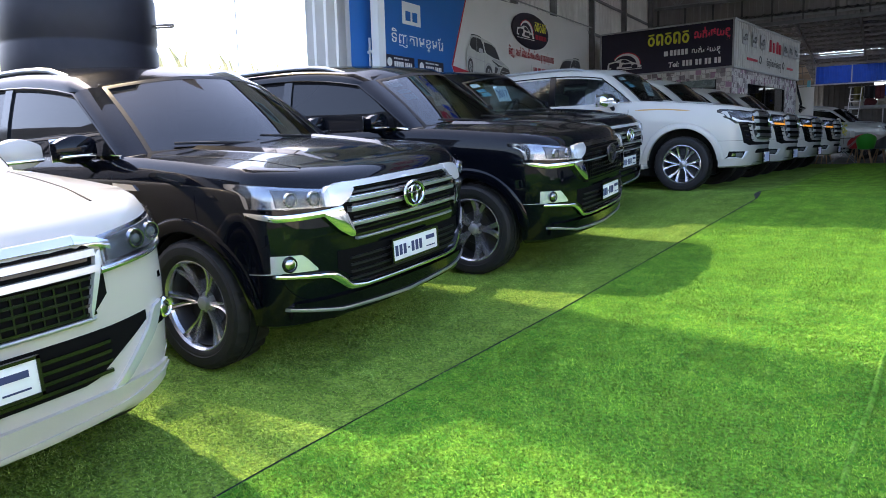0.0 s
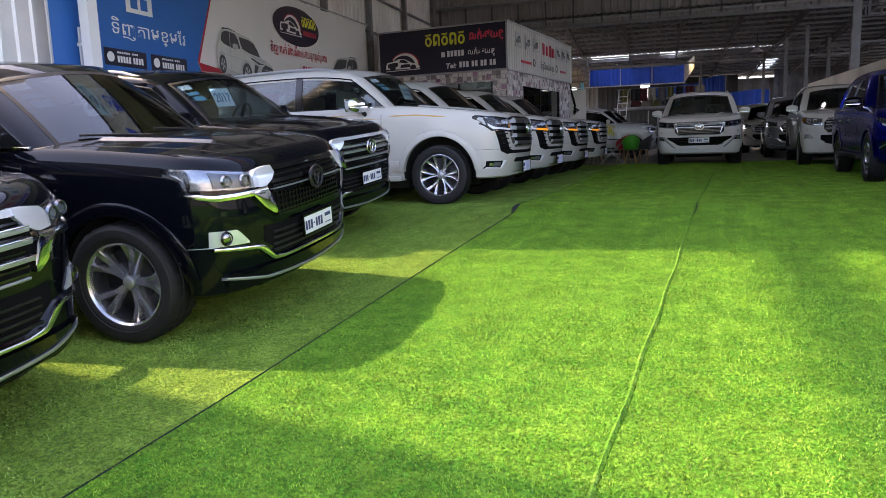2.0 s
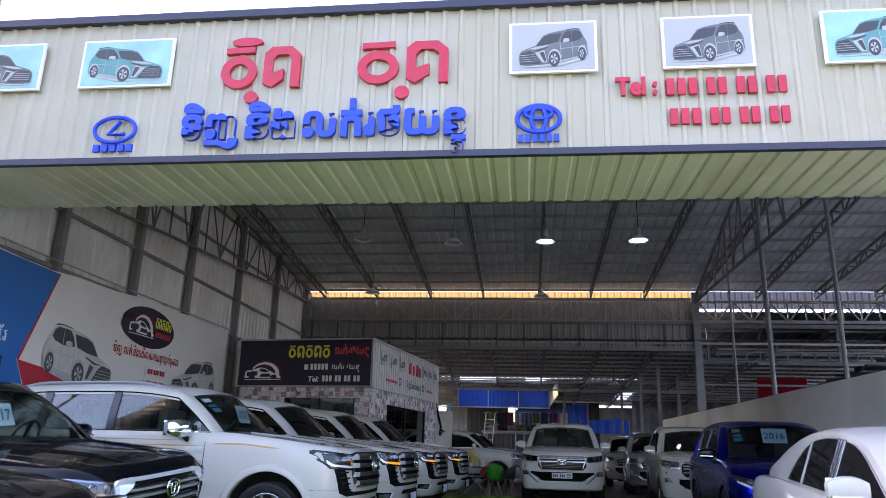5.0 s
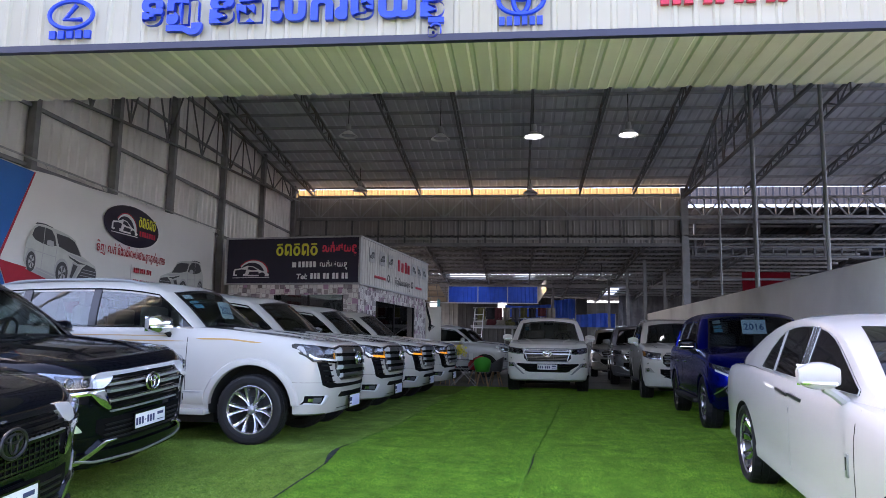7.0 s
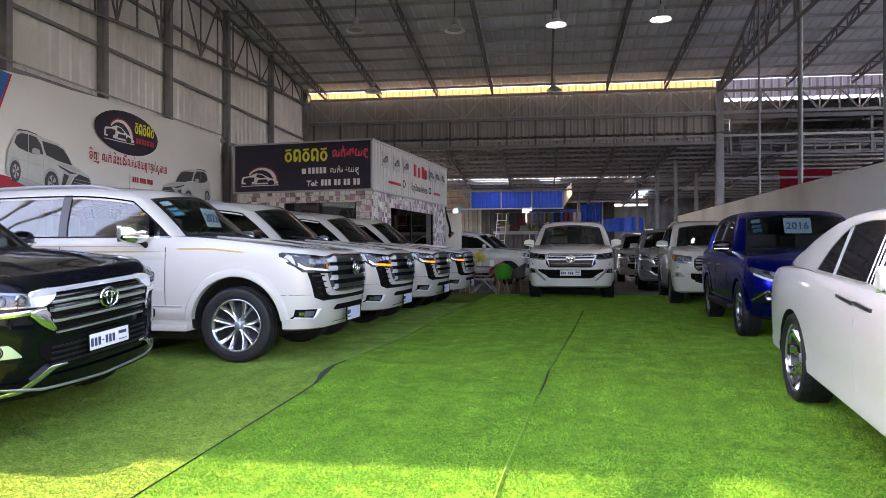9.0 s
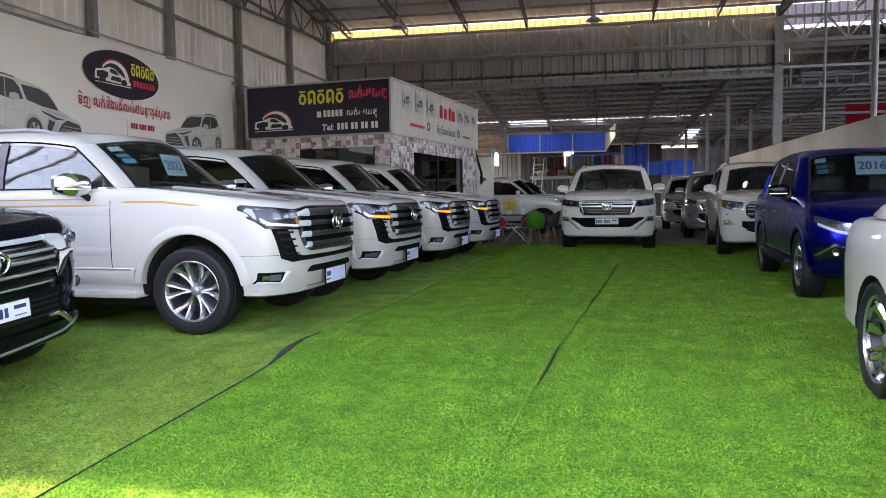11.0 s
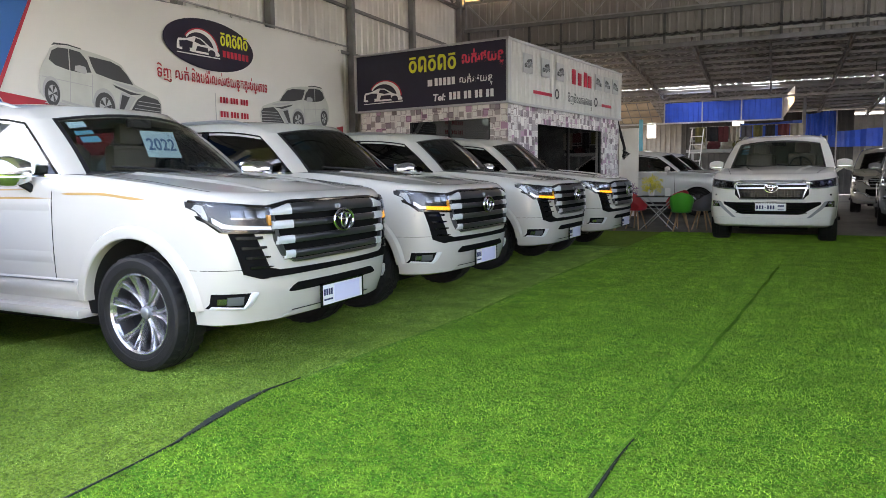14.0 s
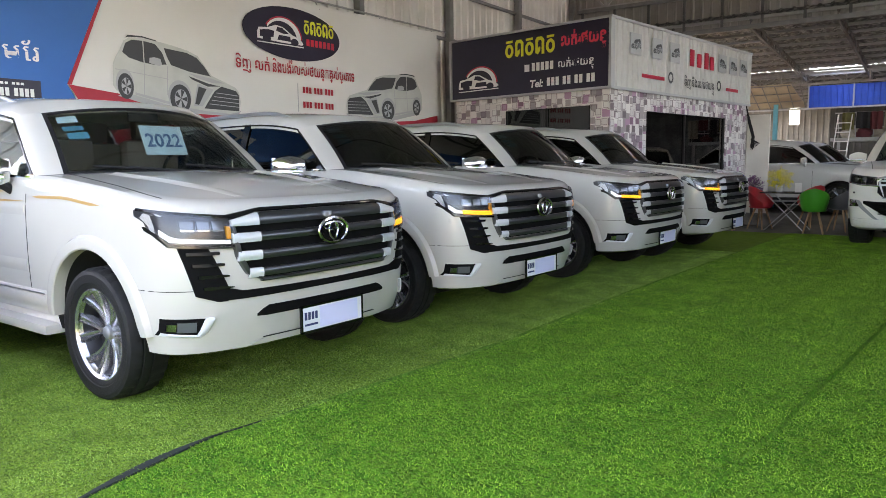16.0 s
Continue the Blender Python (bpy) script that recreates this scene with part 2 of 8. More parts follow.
def bar(bm, p, q, w, h=None, up=(0, 0, 1), mi=0):
    """A square bar from p to q."""
    p, q = Vector(p), Vector(q)
    h = h or w
    t = (q - p).normalized()
    u = Vector(up)
    if abs(t.dot(u)) > 0.98:
        u = Vector((0, 1, 0))
    s = t.cross(u).normalized()
    u = s.cross(t)
    c = [s * w / 2 + u * h / 2, -s * w / 2 + u * h / 2, -s * w / 2 - u * h / 2, s * w / 2 - u * h / 2]
    V = grid(bm, [[p + k for k in c], [q + k for k in c]], closed=True, mi=mi)
    bm.faces.new(V[0]).material_index = mi
    bm.faces.new(V[1][::-1]).material_index = mi
    return bm


def lathe(bm, prof, n=32, axis="y", mi=0):
    """Turns (radius, along) pairs round an axis."""
    rows = []
    for r, h in prof:
        row = []
        for k in range(n):
            a = 2 * math.pi * k / n
            c, s = r * math.cos(a), r * math.sin(a)
            row.append({"y": (c, h, s), "z": (c, s, h), "x": (h, c, s)}[axis])
        rows.append(row)
    grid(bm, rows, closed=True, mi=mi)
    return bm


def poly(bm, pts, d, mi=0):
    """A flat outline of 3D points thickened by the vector d."""
    d = Vector(d)
    a = [bm.verts.new(p) for p in pts]
    b = [bm.verts.new(Vector(p) + d) for p in pts]
    bm.faces.new(a).material_index = mi
    bm.faces.new(b[::-1]).material_index = mi
    n = len(a)
    for i in range(n):
        bm.faces.new([a[i], a[(i + 1) % n], b[(i + 1) % n], b[i]]).material_index = mi
    return bm


def corrugated(bm, w, h, pitch=0.25, depth=0.025, mi=0):
    """Ribbed sheet in the xz plane from 0 to w and 0 to h, ribs upright."""
    xs, n = [], max(1, round(w / pitch))
    p = w / n
    row = []
    for i in range(n):
        for f, y in ((0, 0), (0.62, 0), (0.72, -depth), (0.9, -depth)):
            row.append((p * (i + f), y))
    row.append((w, 0))
    grid(bm, [[(x, y, 0) for x, y in row], [(x, y, h) for x, y in row]], mi=mi)
    return bm


def text_mesh(body, size, depth=0.0, shear=0.0, align="LEFT", font_bold=0.0):
    c = bpy.data.curves.new("t", "FONT")
    c.body, c.size, c.extrude, c.shear, c.align_x, c.offset, c.resolution_u = body, size, depth, shear, align, font_bold, 3
    ob = bpy.data.objects.new("t", c)
    scene.collection.objects.link(ob)
    dg = bpy.context.evaluated_depsgraph_get()
    me = bpy.data.meshes.new_from_object(ob.evaluated_get(dg))
    bpy.data.objects.remove(ob)
    return me


def lettering(name, body, size, mat, parent, m, depth=0.004, width=None, **kw):
    """Lettering in the local xz plane, read from -y; width squeezes it to that width."""
    under = body.endswith("\u17d2\u178f")
    me = text_mesh(body[:-2] if under else body, size, depth, **kw)
    if under:
        # the letter written under the last one
        sub = text_mesh("\u178f", size * 0.62, depth, **kw)
        far, low = max(v.co.x for v in me.vertices), max(v.co.x for v in sub.vertices)
        sub.transform(Matrix.Translation((far - low, -0.46 * size, 0)))
        b2 = B()
        b2.from_mesh(me)
        b2.from_mesh(sub)
        b2.to_mesh(me)
        b2.free()
    xs = [v.co.x for v in me.vertices]
    k = width / (max(xs) - min(xs)) if width and xs else 1.0
    me.transform(Matrix(((k, 0, 0, -min(xs) * k), (0, 0, -1, 0), (0, 1, 0, 0), (0, 0, 0, 1))))
    me.materials.clear()
    me.materials.append(mat)
    ob = new(name, me)
    ob.parent = parent
    ob.matrix_basis = m
    return ob


def smoothstep(a, b, x):
    t = min(1, max(0, (x - a) / (b - a)))
    return t * t * (3 - 2 * t)


def ground_z(y):
    """The yard climbs to the hall floor."""
    return -0.072 * (10.7 - y) * smoothstep(11.4, 9.8, y) if y < 11.4 else 0.0


def on_ramp(x, y, rz):
    """A pose for a thing of some length on the ramp at (x, y)."""
    k = math.degrees(math.atan(0.072)) if y < 10 else 0
    return Matrix.Translation((x, y, ground_z(y))) @ pose(0, 0, 0, k) @ pose(0, 0, 0, 0, 0, rz)


HC = Vector((-8.35, 16.0, 0))
HALL = Matrix.Translation(HC) @ pose(0, 0, 0, 0, 0, 3.5) @ Matrix.Translation(-HC)

# ---------------------------------------------------------------- setting
S = {
    "turf": turf("bright artificial grass", (0.060, 0.205, 0.012), (0.140, 0.30, 0.023), (0.103, 0.262, 0.019)),
    "turf_old": turf("faded artificial grass", (0.125, 0.235, 0.022), (0.21, 0.335, 0.042), (0.175, 0.285, 0.034)),
    "concrete": material("grey concrete", (0.17, 0.163, 0.15), 0.85, grain=0.2, scale=6, stain=(0.10, 0.097, 0.088), bump=0.2),
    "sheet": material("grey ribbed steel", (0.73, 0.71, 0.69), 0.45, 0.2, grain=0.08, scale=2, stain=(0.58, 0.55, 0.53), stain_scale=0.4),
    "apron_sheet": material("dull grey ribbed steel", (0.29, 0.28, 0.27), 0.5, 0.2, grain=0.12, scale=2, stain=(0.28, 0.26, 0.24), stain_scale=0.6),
    "bay_steel": material("dark grey painted steel", (0.11, 0.11, 0.115), 0.6, 0.2, grain=0.2, scale=4),
    "foil": material("roof lining foil", (0.60, 0.605, 0.625), 0.5, 0.15, grain=0.15, scale=1.5, stain=(0.54, 0.545, 0.575), stain_scale=0.5),
    "cream_sheet": material("cream ribbed steel", (0.442, 0.412, 0.323), 0.5, 0.0, grain=0.06, scale=1.5, stain=(0.42, 0.38, 0.28), stain_scale=0.9),
    "soffit": material("pale green soffit steel", (0.70, 0.66, 0.52), 0.5, 0.0, grain=0.05, scale=1.5, stain=(0.58, 0.54, 0.40)),
    "steel": material("painted steel", (0.15, 0.155, 0.165), 0.6, 0.2, grain=0.25, scale=5, stain=(0.13, 0.10, 0.08), stain_scale=1.2),
    "steel_light": material("grey painted steel", (0.34, 0.34, 0.34), 0.55, 0.2, grain=0.15, scale=4),
    "steel_mid": material("dull grey painted steel", (0.20, 0.20, 0.205), 0.6, 0.2, grain=0.2, scale=4),
    "trim_dark": material("dark blue trim", (0.03, 0.03, 0.06), 0.5),
    "plaster": material("white plaster wall", (0.78, 0.75, 0.70), 0.85, grain=0.05, scale=2, stain=(0.52, 0.49, 0.44), stain_scale=0.5, bump=0.15, bump_scale=20),
    "vinyl": material("printed vinyl white", (0.70, 0.68, 0.655), 0.5, grain=0.03, scale=1),
    "vinyl_blue": material("printed vinyl blue", (0.02, 0.13, 0.42), 0.5, grain=0.08, scale=1),
    "vinyl_red": material("printed vinyl red", (0.42, 0.02, 0.04), 0.5, grain=0.06),
    "vinyl_black": material("printed vinyl black", (0.016, 0.012, 0.032), 0.4, grain=0.1),
    "print_grey": material("printed grey", (0.40, 0.40, 0.41), 0.5),
    "print_white": material("printed white", (0.78, 0.77, 0.76), 0.5),
    "print_pale": material("printed pale grey", (0.50, 0.505, 0.475), 0.5, grain=0.08, scale=5),
    "print_dark": material("printed charcoal", (0.05, 0.05, 0.055), 0.5),
    "yellow": material("yellow print", (0.75, 0.72, 0.05), 0.5),
    "letter_red": material("red acrylic letter", (0.50, 0.02, 0.05), 0.4, grain=0.08),
    "letter_blue": material("blue acrylic letter", (0.01, 0.05, 0.55), 0.4, grain=0.08),
    "board": material("photo board cyan", (0.30, 0.52, 0.54), 0.5, grain=0.2, scale=3),
    "skylight": material("translucent roof panel", (0.75, 0.70, 0.55), 0.6, transmission=0.6),
    "tarp": material("blue tarpaulin", (0.02, 0.09, 0.50), 0.5, grain=0.15, scale=3),
    "tank": material("black polyethylene", (0.014, 0.013, 0.018), 0.5, grain=0.15, spec=0.3),
}


def seam_left(y):
    return float(np.interp(y, [-6, 2.3, 3.5, 4.8, 8.8, 10.2, 11.0, 12.0, 13.4, 16, 24], [-1.62, -1.53, -1.47, -1.40, -1.29, -1.24, -1.36, -1.31, -1.25, -1.36, -1.45]))


def seam_mid(y):
    return float(np.interp(y, [-6, 4.5, 7.8, 11, 14.8, 24], [0.30, 0.51, 0.67, 0.80, 0.96, 1.25]))


def carpet(name, left, right, y0, y1, mat, label, up):
    """A turf strip between two edges that follows the ramp."""
    bm = B()
    P = []
    n = int((y1 - y0) / 0.2)
    for i in range(n + 1):
        y = y0 + (y1 - y0) * i / n
        a, b = left(y), right(y)
        P.append([Vector((a + (b - a) * k / 8, y, ground_z(y) + up + 0.004 * noise.noise((a + (b - a) * k / 8, y, up * 50)))) for k in range(9)])
    slab(bm, P, (0, 0, -0.02))
    return solid(name, bm, mat, label, "grass carpet", kind="structure")


# ground: one sheet to the horizon that follows the ramp near the yard
bm = B()
ys = [-600, -60, -20, -6] + [-4 + 0.5 * i for i in range(34)] + [16, 24, 40, 70, 200, 600]
xs = [-600, -60, -14, -9, 0, 6, 14, 60, 600]
grid(bm, [[(x, y, -0.03 + (ground_z(max(y, -4)))) for x in xs] for y in ys])
solid("ground", bm, S["concrete"], "bare grey concrete yard ground", "ground", kind="structure")
carpet("turf_left", lambda y: -9.0, seam_left, -4, 17.0, S["turf_old"], "faded yellowish artificial grass carpet under parked cars", 0.0)
carpet("turf_left_back", lambda y: -8.3, seam_left, 17.0, 23.3, S["turf_old"], "green artificial grass carpet", 0.0)
carpet("turf_lane", seam_left, seam_mid, -4, 23.3, S["turf"], "bright green artificial grass carpet lane", 0.008)
carpet("turf_right", seam_mid, lambda y: 5.6 - 0.06 * (y - 12), -4, 23.6, S["turf"], "bright green artificial grass carpet along the wall", 0.004)



def blades(name, x_of, y0, y1, count, mat, label, up):
    """Loose turf fibres, each one leaning triangle."""
    rng = np.random.default_rng(7)
    y = y0 + (y1 - y0) * rng.random(count) ** 1.0
    u = rng.random(count)
    lo = np.array([x_of(v)[0] for v in np.linspace(y0, y1, 60)])
    hi = np.array([x_of(v)[1] for v in np.linspace(y0, y1, 60)])
    g = np.array([ground_z(v) for v in np.linspace(y0, y1, 200)])
    yl = np.linspace(y0, y1, 60)
    a, b = np.interp(y, yl, lo), np.interp(y, yl, hi)
    x = a + (b - a) * u
    z = np.interp(y, np.linspace(y0, y1, 200), g) + up
    h = rng.uniform(0.007, 0.015, count)
    w = rng.uniform(0.0014, 0.0032, count)
    an = rng.uniform(0, 2 * np.pi, count)
    le, la = rng.uniform(0.2, 1.3, count) * h, rng.uniform(0, 2 * np.pi, count)
    co = np.zeros((count, 3, 3), np.float32)
    co[:, 0] = np.stack([x - w * np.cos(an), y - w * np.sin(an), z], 1)
    co[:, 1] = np.stack([x + w * np.cos(an), y + w * np.sin(an), z], 1)
    co[:, 2] = np.stack([x + le * np.cos(la), y + le * np.sin(la) - 0.3 * h, z + h], 1)
    me = bpy.data.meshes.new(name)
    me.vertices.add(3 * count)
    me.vertices.foreach_set("co", co.ravel())
    me.loops.add(3 * count)
    me.loops.foreach_set("vertex_index", np.arange(3 * count, dtype=np.int32))
    me.polygons.add(count)
    me.polygons.foreach_set("loop_start", np.arange(0, 3 * count, 3, dtype=np.int32))
    me.update(calc_edges=True)
    me.materials.append(mat)
    return tagged(new(name, me), label, "grass", kind="stuff")


def fibre(name, dark, light):
    m = bpy.data.materials.new(name)
    m.use_nodes = True
    n, l = m.node_tree.nodes, m.node_tree.links
    q = n["Principled BSDF"]
    q.inputs["Roughness"].default_value = 0.5
    q.inputs["Specular IOR Level"].default_value = 0.30
    g = n.new("ShaderNodeNewGeometry")
    r = n.new("ShaderNodeValToRGB")
    r.color_ramp.elements[0].color, r.color_ramp.elements[1].color = (*dark, 1), (*light, 1)
    l.new(g.outputs["Random Per Island"], r.inputs[0])
    co = n.new("ShaderNodeTexCoord")
    ns = n.new("ShaderNodeTexNoise")
    ns.inputs["Scale"].default_value, ns.inputs["Detail"].default_value = 3.4, 7
    l.new(co.outputs["Object"], ns.inputs["Vector"])
    mr = n.new("ShaderNodeMapRange")
    mr.inputs[1].default_value, mr.inputs[2].default_value, mr.inputs[3].default_value, mr.inputs[4].default_value = 0.3, 0.7, 0.60, 1.36
    l.new(ns.outputs[0], mr.inputs[0])
    mx = n.new("ShaderNodeMixRGB")
    mx.blend_type = "MULTIPLY"
    mx.inputs[0].default_value = 1
    l.new(r.outputs[0], mx.inputs[1])
    l.new(mr.outputs[0], mx.inputs[2])
    tuft = n.new("ShaderNodeTexNoise")
    tuft.inputs["Scale"].default_value, tuft.inputs["Detail"].default_value = 115.0, 3
    l.new(co.outputs["Object"], tuft.inputs["Vector"])
    tm = n.new("ShaderNodeMapRange")
    tm.inputs[1].default_value, tm.inputs[2].default_value, tm.inputs[3].default_value, tm.inputs[4].default_value = 0.34, 0.66, 0.72, 1.28
    l.new(tuft.outputs[0], tm.inputs[0])
    m2 = n.new("ShaderNodeMixRGB")
    m2.blend_type = "MULTIPLY"
    m2.inputs[0].default_value = 1
    l.new(mx.outputs[0], m2.inputs[1])
    l.new(tm.outputs[0], m2.inputs[2])
    mp = n.new("ShaderNodeMapping")
    mp.inputs["Scale"].default_value = (11.0, 0.45, 1.0)
    l.new(co.outputs["Object"], mp.inputs["Vector"])
    st = n.new("ShaderNodeTexNoise")
    st.inputs["Scale"].default_value, st.inputs["Detail"].default_value = 1.0, 4
    l.new(mp.outputs[0], st.inputs["Vector"])
    sm = n.new("ShaderNodeMapRange")
    sm.inputs[1].default_value, sm.inputs[2].default_value, sm.inputs[3].default_value, sm.inputs[4].default_value = 0.3, 0.7, 0.84, 1.16
    l.new(st.outputs[0], sm.inputs[0])
    m3 = n.new("ShaderNodeMixRGB")
    m3.blend_type = "MULTIPLY"
    m3.inputs[0].default_value = 1
    l.new(m2.outputs[0], m3.inputs[1])
    l.new(sm.outputs[0], m3.inputs[2])
    l.new(m3.outputs[0], q.inputs["Base Color"])
    return m


S["fibre"] = fibre("turf fibre", (0.060, 0.165, 0.010), (0.315, 0.53, 0.050))
S["fibre_old"] = fibre("faded turf fibre", (0.065, 0.17, 0.020), (0.34, 0.49, 0.10))
blades("turf_fibres", lambda y: (seam_left(y) + 0.015, min(5.4, 1.2 + 0.32 * y)), 1.4, 23.3, 1120000, S["fibre"], "short bright green turf fibres", 0.008)
blades("turf_fibres_old", lambda y: (-4.2 + 0.16 * max(0, y - 10), seam_left(y) - 0.01), 1.6, 20.0, 430000, S["fibre_old"], "short faded turf fibres beside the cars", 0.0)
P = []
for i in range(91):
    y = 1.0 + 17 * i / 90
    x = seam_mid(y) + 0.006 * math.sin(5 * y)
    P.append([Vector((x - 0.014, y, ground_z(y) + 0.010)), Vector((x, y, ground_z(y) + 0.022 + 0.012 * smoothstep(12.0, 13.5, y) + 0.006 * noise.noise((0, y * 4, 3)))), Vector((x + 0.012, y, ground_z(y) + 0.010))])
solid("seam_ridge", slab(B(), P, (0, 0, -0.012)), turf("pale turf edge", (0.10, 0.27, 0.02), (0.19, 0.36, 0.05), (0.08, 0.24, 0.02)), "pale raised seam between two turf carpets", "seam", kind="structure")
# the carpet's lifted edge with a dark slit under it
P = []
for i in range(41):
    y = 10.05 + 1.1 * i / 40
    w = 0.001 + 0.011 * math.exp(-((y - 10.6) / 0.30) ** 2)
    x = seam_mid(y) + 0.006 * math.sin(5 * y) + 0.010
    P.append([Vector((x, y, ground_z(y) + 0.020)), Vector((x + w, y, ground_z(y) + 0.0175))])
solid("seam_slit", slab(B(), P, (0, 0, -0.012)), material("dark slit under the carpet edge", (0.010, 0.020, 0.010), 0.9, grain=0.2), "dark slit beside a lifted carpet edge", "seam", kind="structure")
# the lane carpet's raised edge beside the faded carpet
P = []
for i in range(81):
    y = 11.3 + 8.7 * i / 80
    x = seam_left(y) + 0.004 * math.sin(7 * y)
    h = 0.018 + 0.007 * noise.noise((3, y * 2.3, 1))
    P.append([Vector((x - 0.010, y, ground_z(y) + 0.002)), Vector((x - 0.004, y, ground_z(y) + h * 0.8)), Vector((x + 0.012, y, ground_z(y) + h)), Vector((x + 0.035, y, ground_z(y) + 0.010))])
solid("carpet_lip", slab(B(), P, (0, 0, -0.010)), turf("pale cut turf edge", (0.12, 0.27, 0.03), (0.24, 0.40, 0.08), (0.10, 0.25, 0.03)), "pale raised edge of the lane carpet", "seam", kind="structure")
# raised edge and dark gap where the carpet strips part
bm = B()
P = []
for i in range(121):
    y = 1.2 + 10.5 * i / 120
    w = 0.005 + 0.005 * smoothstep(8.2, 9.2, y) + 0.045 * math.exp(-((y - 10.65) / 0.35) ** 2) + 0.012 * math.exp(-((y - 9.5) / 0.5) ** 2)
    x = seam_left(y)
    P.append([Vector((x - w, y, ground_z(y) + 0.004)), Vector((x - 0.3 * w, y, ground_z(y) + 0.012)), Vector((x + 0.5 * w, y, ground_z(y) + 0.016))])
solid("seam_gap", slab(B(), P, (0, 0, -0.01)), material("dark carpet backing", (0.012, 0.02, 0.02), 0.8, grain=0.2), "dark open gap between two turf carpets", "seam", kind="structure")

# ---- hall
ZR, V_REAR, V_FRONT, V_RIDGE = 7.2, 29.6, 10.6, 18.0


def roof_z(v):
    return float(np.interp(v, [V_FRONT, V_RIDGE, V_REAR], [6.0, 8.45, ZR]))


def sheet_between(name, u0, v0, u1, v1, z0, z1, mat, label, category, pitch=0.25, depth=0.025, thick=0.0, kind="structure"):
    """An upright ribbed sheet between two plan points."""
    L = math.hypot(u1 - u0, v1 - v0)
    bm = corrugated(B(), L, z1 - z0, pitch, depth)
    m = HALL @ Matrix.Translation((u0, v0, z0)) @ Matrix.Rotation(math.atan2(v1 - v0, u1 - u0), 4, "Z")
    return solid(name, bm, mat, label, category, m, kind=kind)


# left wall: follows the roof, built of bays
bm = B()
for i in range(16):
    v0 = 9.2 + (V_REAR + 12 - 9.2) * i / 16
    v1 = 9.2 + (V_REAR + 12 - 9.2) * (i + 1) / 16
    t = B()
    corrugated(t, v1 - v0, 8.6, 0.28, 0.03)
    me = bpy.data.meshes.new("t")
    bmesh.ops.transform(t, matrix=Matrix.Translation((-8.55, v0, 0)) @ pose(0, 0, 0, 0, 0, 90), verts=t.verts)
    for w in t.verts:
        w.co.z *= (5.90 if w.co.y < V_FRONT else roof_z(w.co.y) + 0.02 if w.co.y < V_REAR + 0.5 else 5.6 if w.co.y < 31.5 else 2.6) / 8.6
    t.to_mesh(me)
    t.free()
    bm.from_mesh(me)
solid("wall_left", bm, S["sheet"], "grey ribbed steel side wall of the hall", "wall", HALL, kind="structure", smooth=0)

frame_left = thing("wall_frame", "grey steel columns and rails of the side wall", "frame", HALL, kind="structure")
for v in (11.6, 14.25, 16.9, 19.45, 22.6, 25.9, 29.3):
    part("column", box(B(), (-8.43, v, 4.2), (0.16, 0.14, 8.4)), S["steel_mid"], frame_left, smooth=0)
for z in (4.25, 5.35, 6.64, 7.6):
    part("girt", box(B(), (-8.47, 20, z), (0.06, 21, 0.07)), S["steel_mid"], frame_left, smooth=0)


def truss(name, p, q, h0, h1, bays, w=0.07, up=(0, 0, 1), label="dark steel lattice roof truss", mat=None):
    """A lattice truss between p and q, its depth going from h0 to h1 below the top chord."""
    p, q = Vector(p), Vector(q)
    bm = B()
    d = lambda t: Vector((0, 0, -(h0 + (h1 - h0) * t)))
    bar(bm, p, q, w, w)
    bar(bm, p + d(0), q + d(1), w, w)
    for i in range(bays):
        a, b = i / bays, (i + 1) / bays
        P0, P1 = p.lerp(q, a), p.lerp(q, b)
        if i % 2 == 0:
            bar(bm, P0, P1 + d(b), w * 0.6)
        else:
            bar(bm, P0 + d(a), P1, w * 0.6)
        bar(bm, P0, P0 + d(a), w * 0.55)
    bar(bm, q, q + d(1), w * 0.6)
    return solid(name, bm, mat or S["steel"], label, "truss", HALL, kind="structure", smooth=0)


truss("wall_truss", (-8.35, V_REAR, ZR - 0.15), (-8.35, V_RIDGE, 8.2), 0.35, 2.2, 12, 0.055)
truss("wall_truss", (-8.35, V_RIDGE, 8.2), (-8.35, V_FRONT, 5.8), 2.2, 0.35, 10, 0.055)

# roof
for a, b in ((V_FRONT, V_RIDGE), (V_RIDGE, V_REAR)):
    L = math.hypot(b - a, roof_z(b) - roof_z(a))
    bm = corrugated(B(), 25.2, L, 0.3, 0.03)
    m = HALL @ Matrix.Translation((-8.8, a, roof_z(a))) @ Matrix.Rotation(math.atan2(roof_z(b) - roof_z(a), b - a) - math.pi / 2, 4, "X")
    solid("ceiling", bm, S["foil"], "grey foil-lined ribbed roof of the hall", "ceiling", m, kind="structure", smooth=0)
purlins = thing("roof_purlins", "dark steel purlins under the roof", "beams", HALL, kind="structure")
for k in range(20):
    v = V_FRONT + 0.3 + (V_REAR - V_FRONT - 0.5) * k / 19
    part("purlin", box(B(), (3.8, v, roof_z(v) - 0.07), (25.0, 0.045, 0.08)), S["steel_light"], purlins, smooth=0)
for u in (-7.7, -5.6, -3.47, -1.43, 0.70, 2.64, 4.64, 6.58, 8.7, 10.8, 12.9, 15.0):
    truss("roof_rafter", (u, V_REAR, ZR - 0.12), (u, V_RIDGE, roof_z(V_RIDGE) - 0.12), 0.22, 0.42, 16, 0.06)
    truss("roof_rafter", (u, V_RIDGE, roof_z(V_RIDGE) - 0.12), (u, V_FRONT, roof_z(V_FRONT) - 0.12), 0.42, 0.22, 10, 0.06)

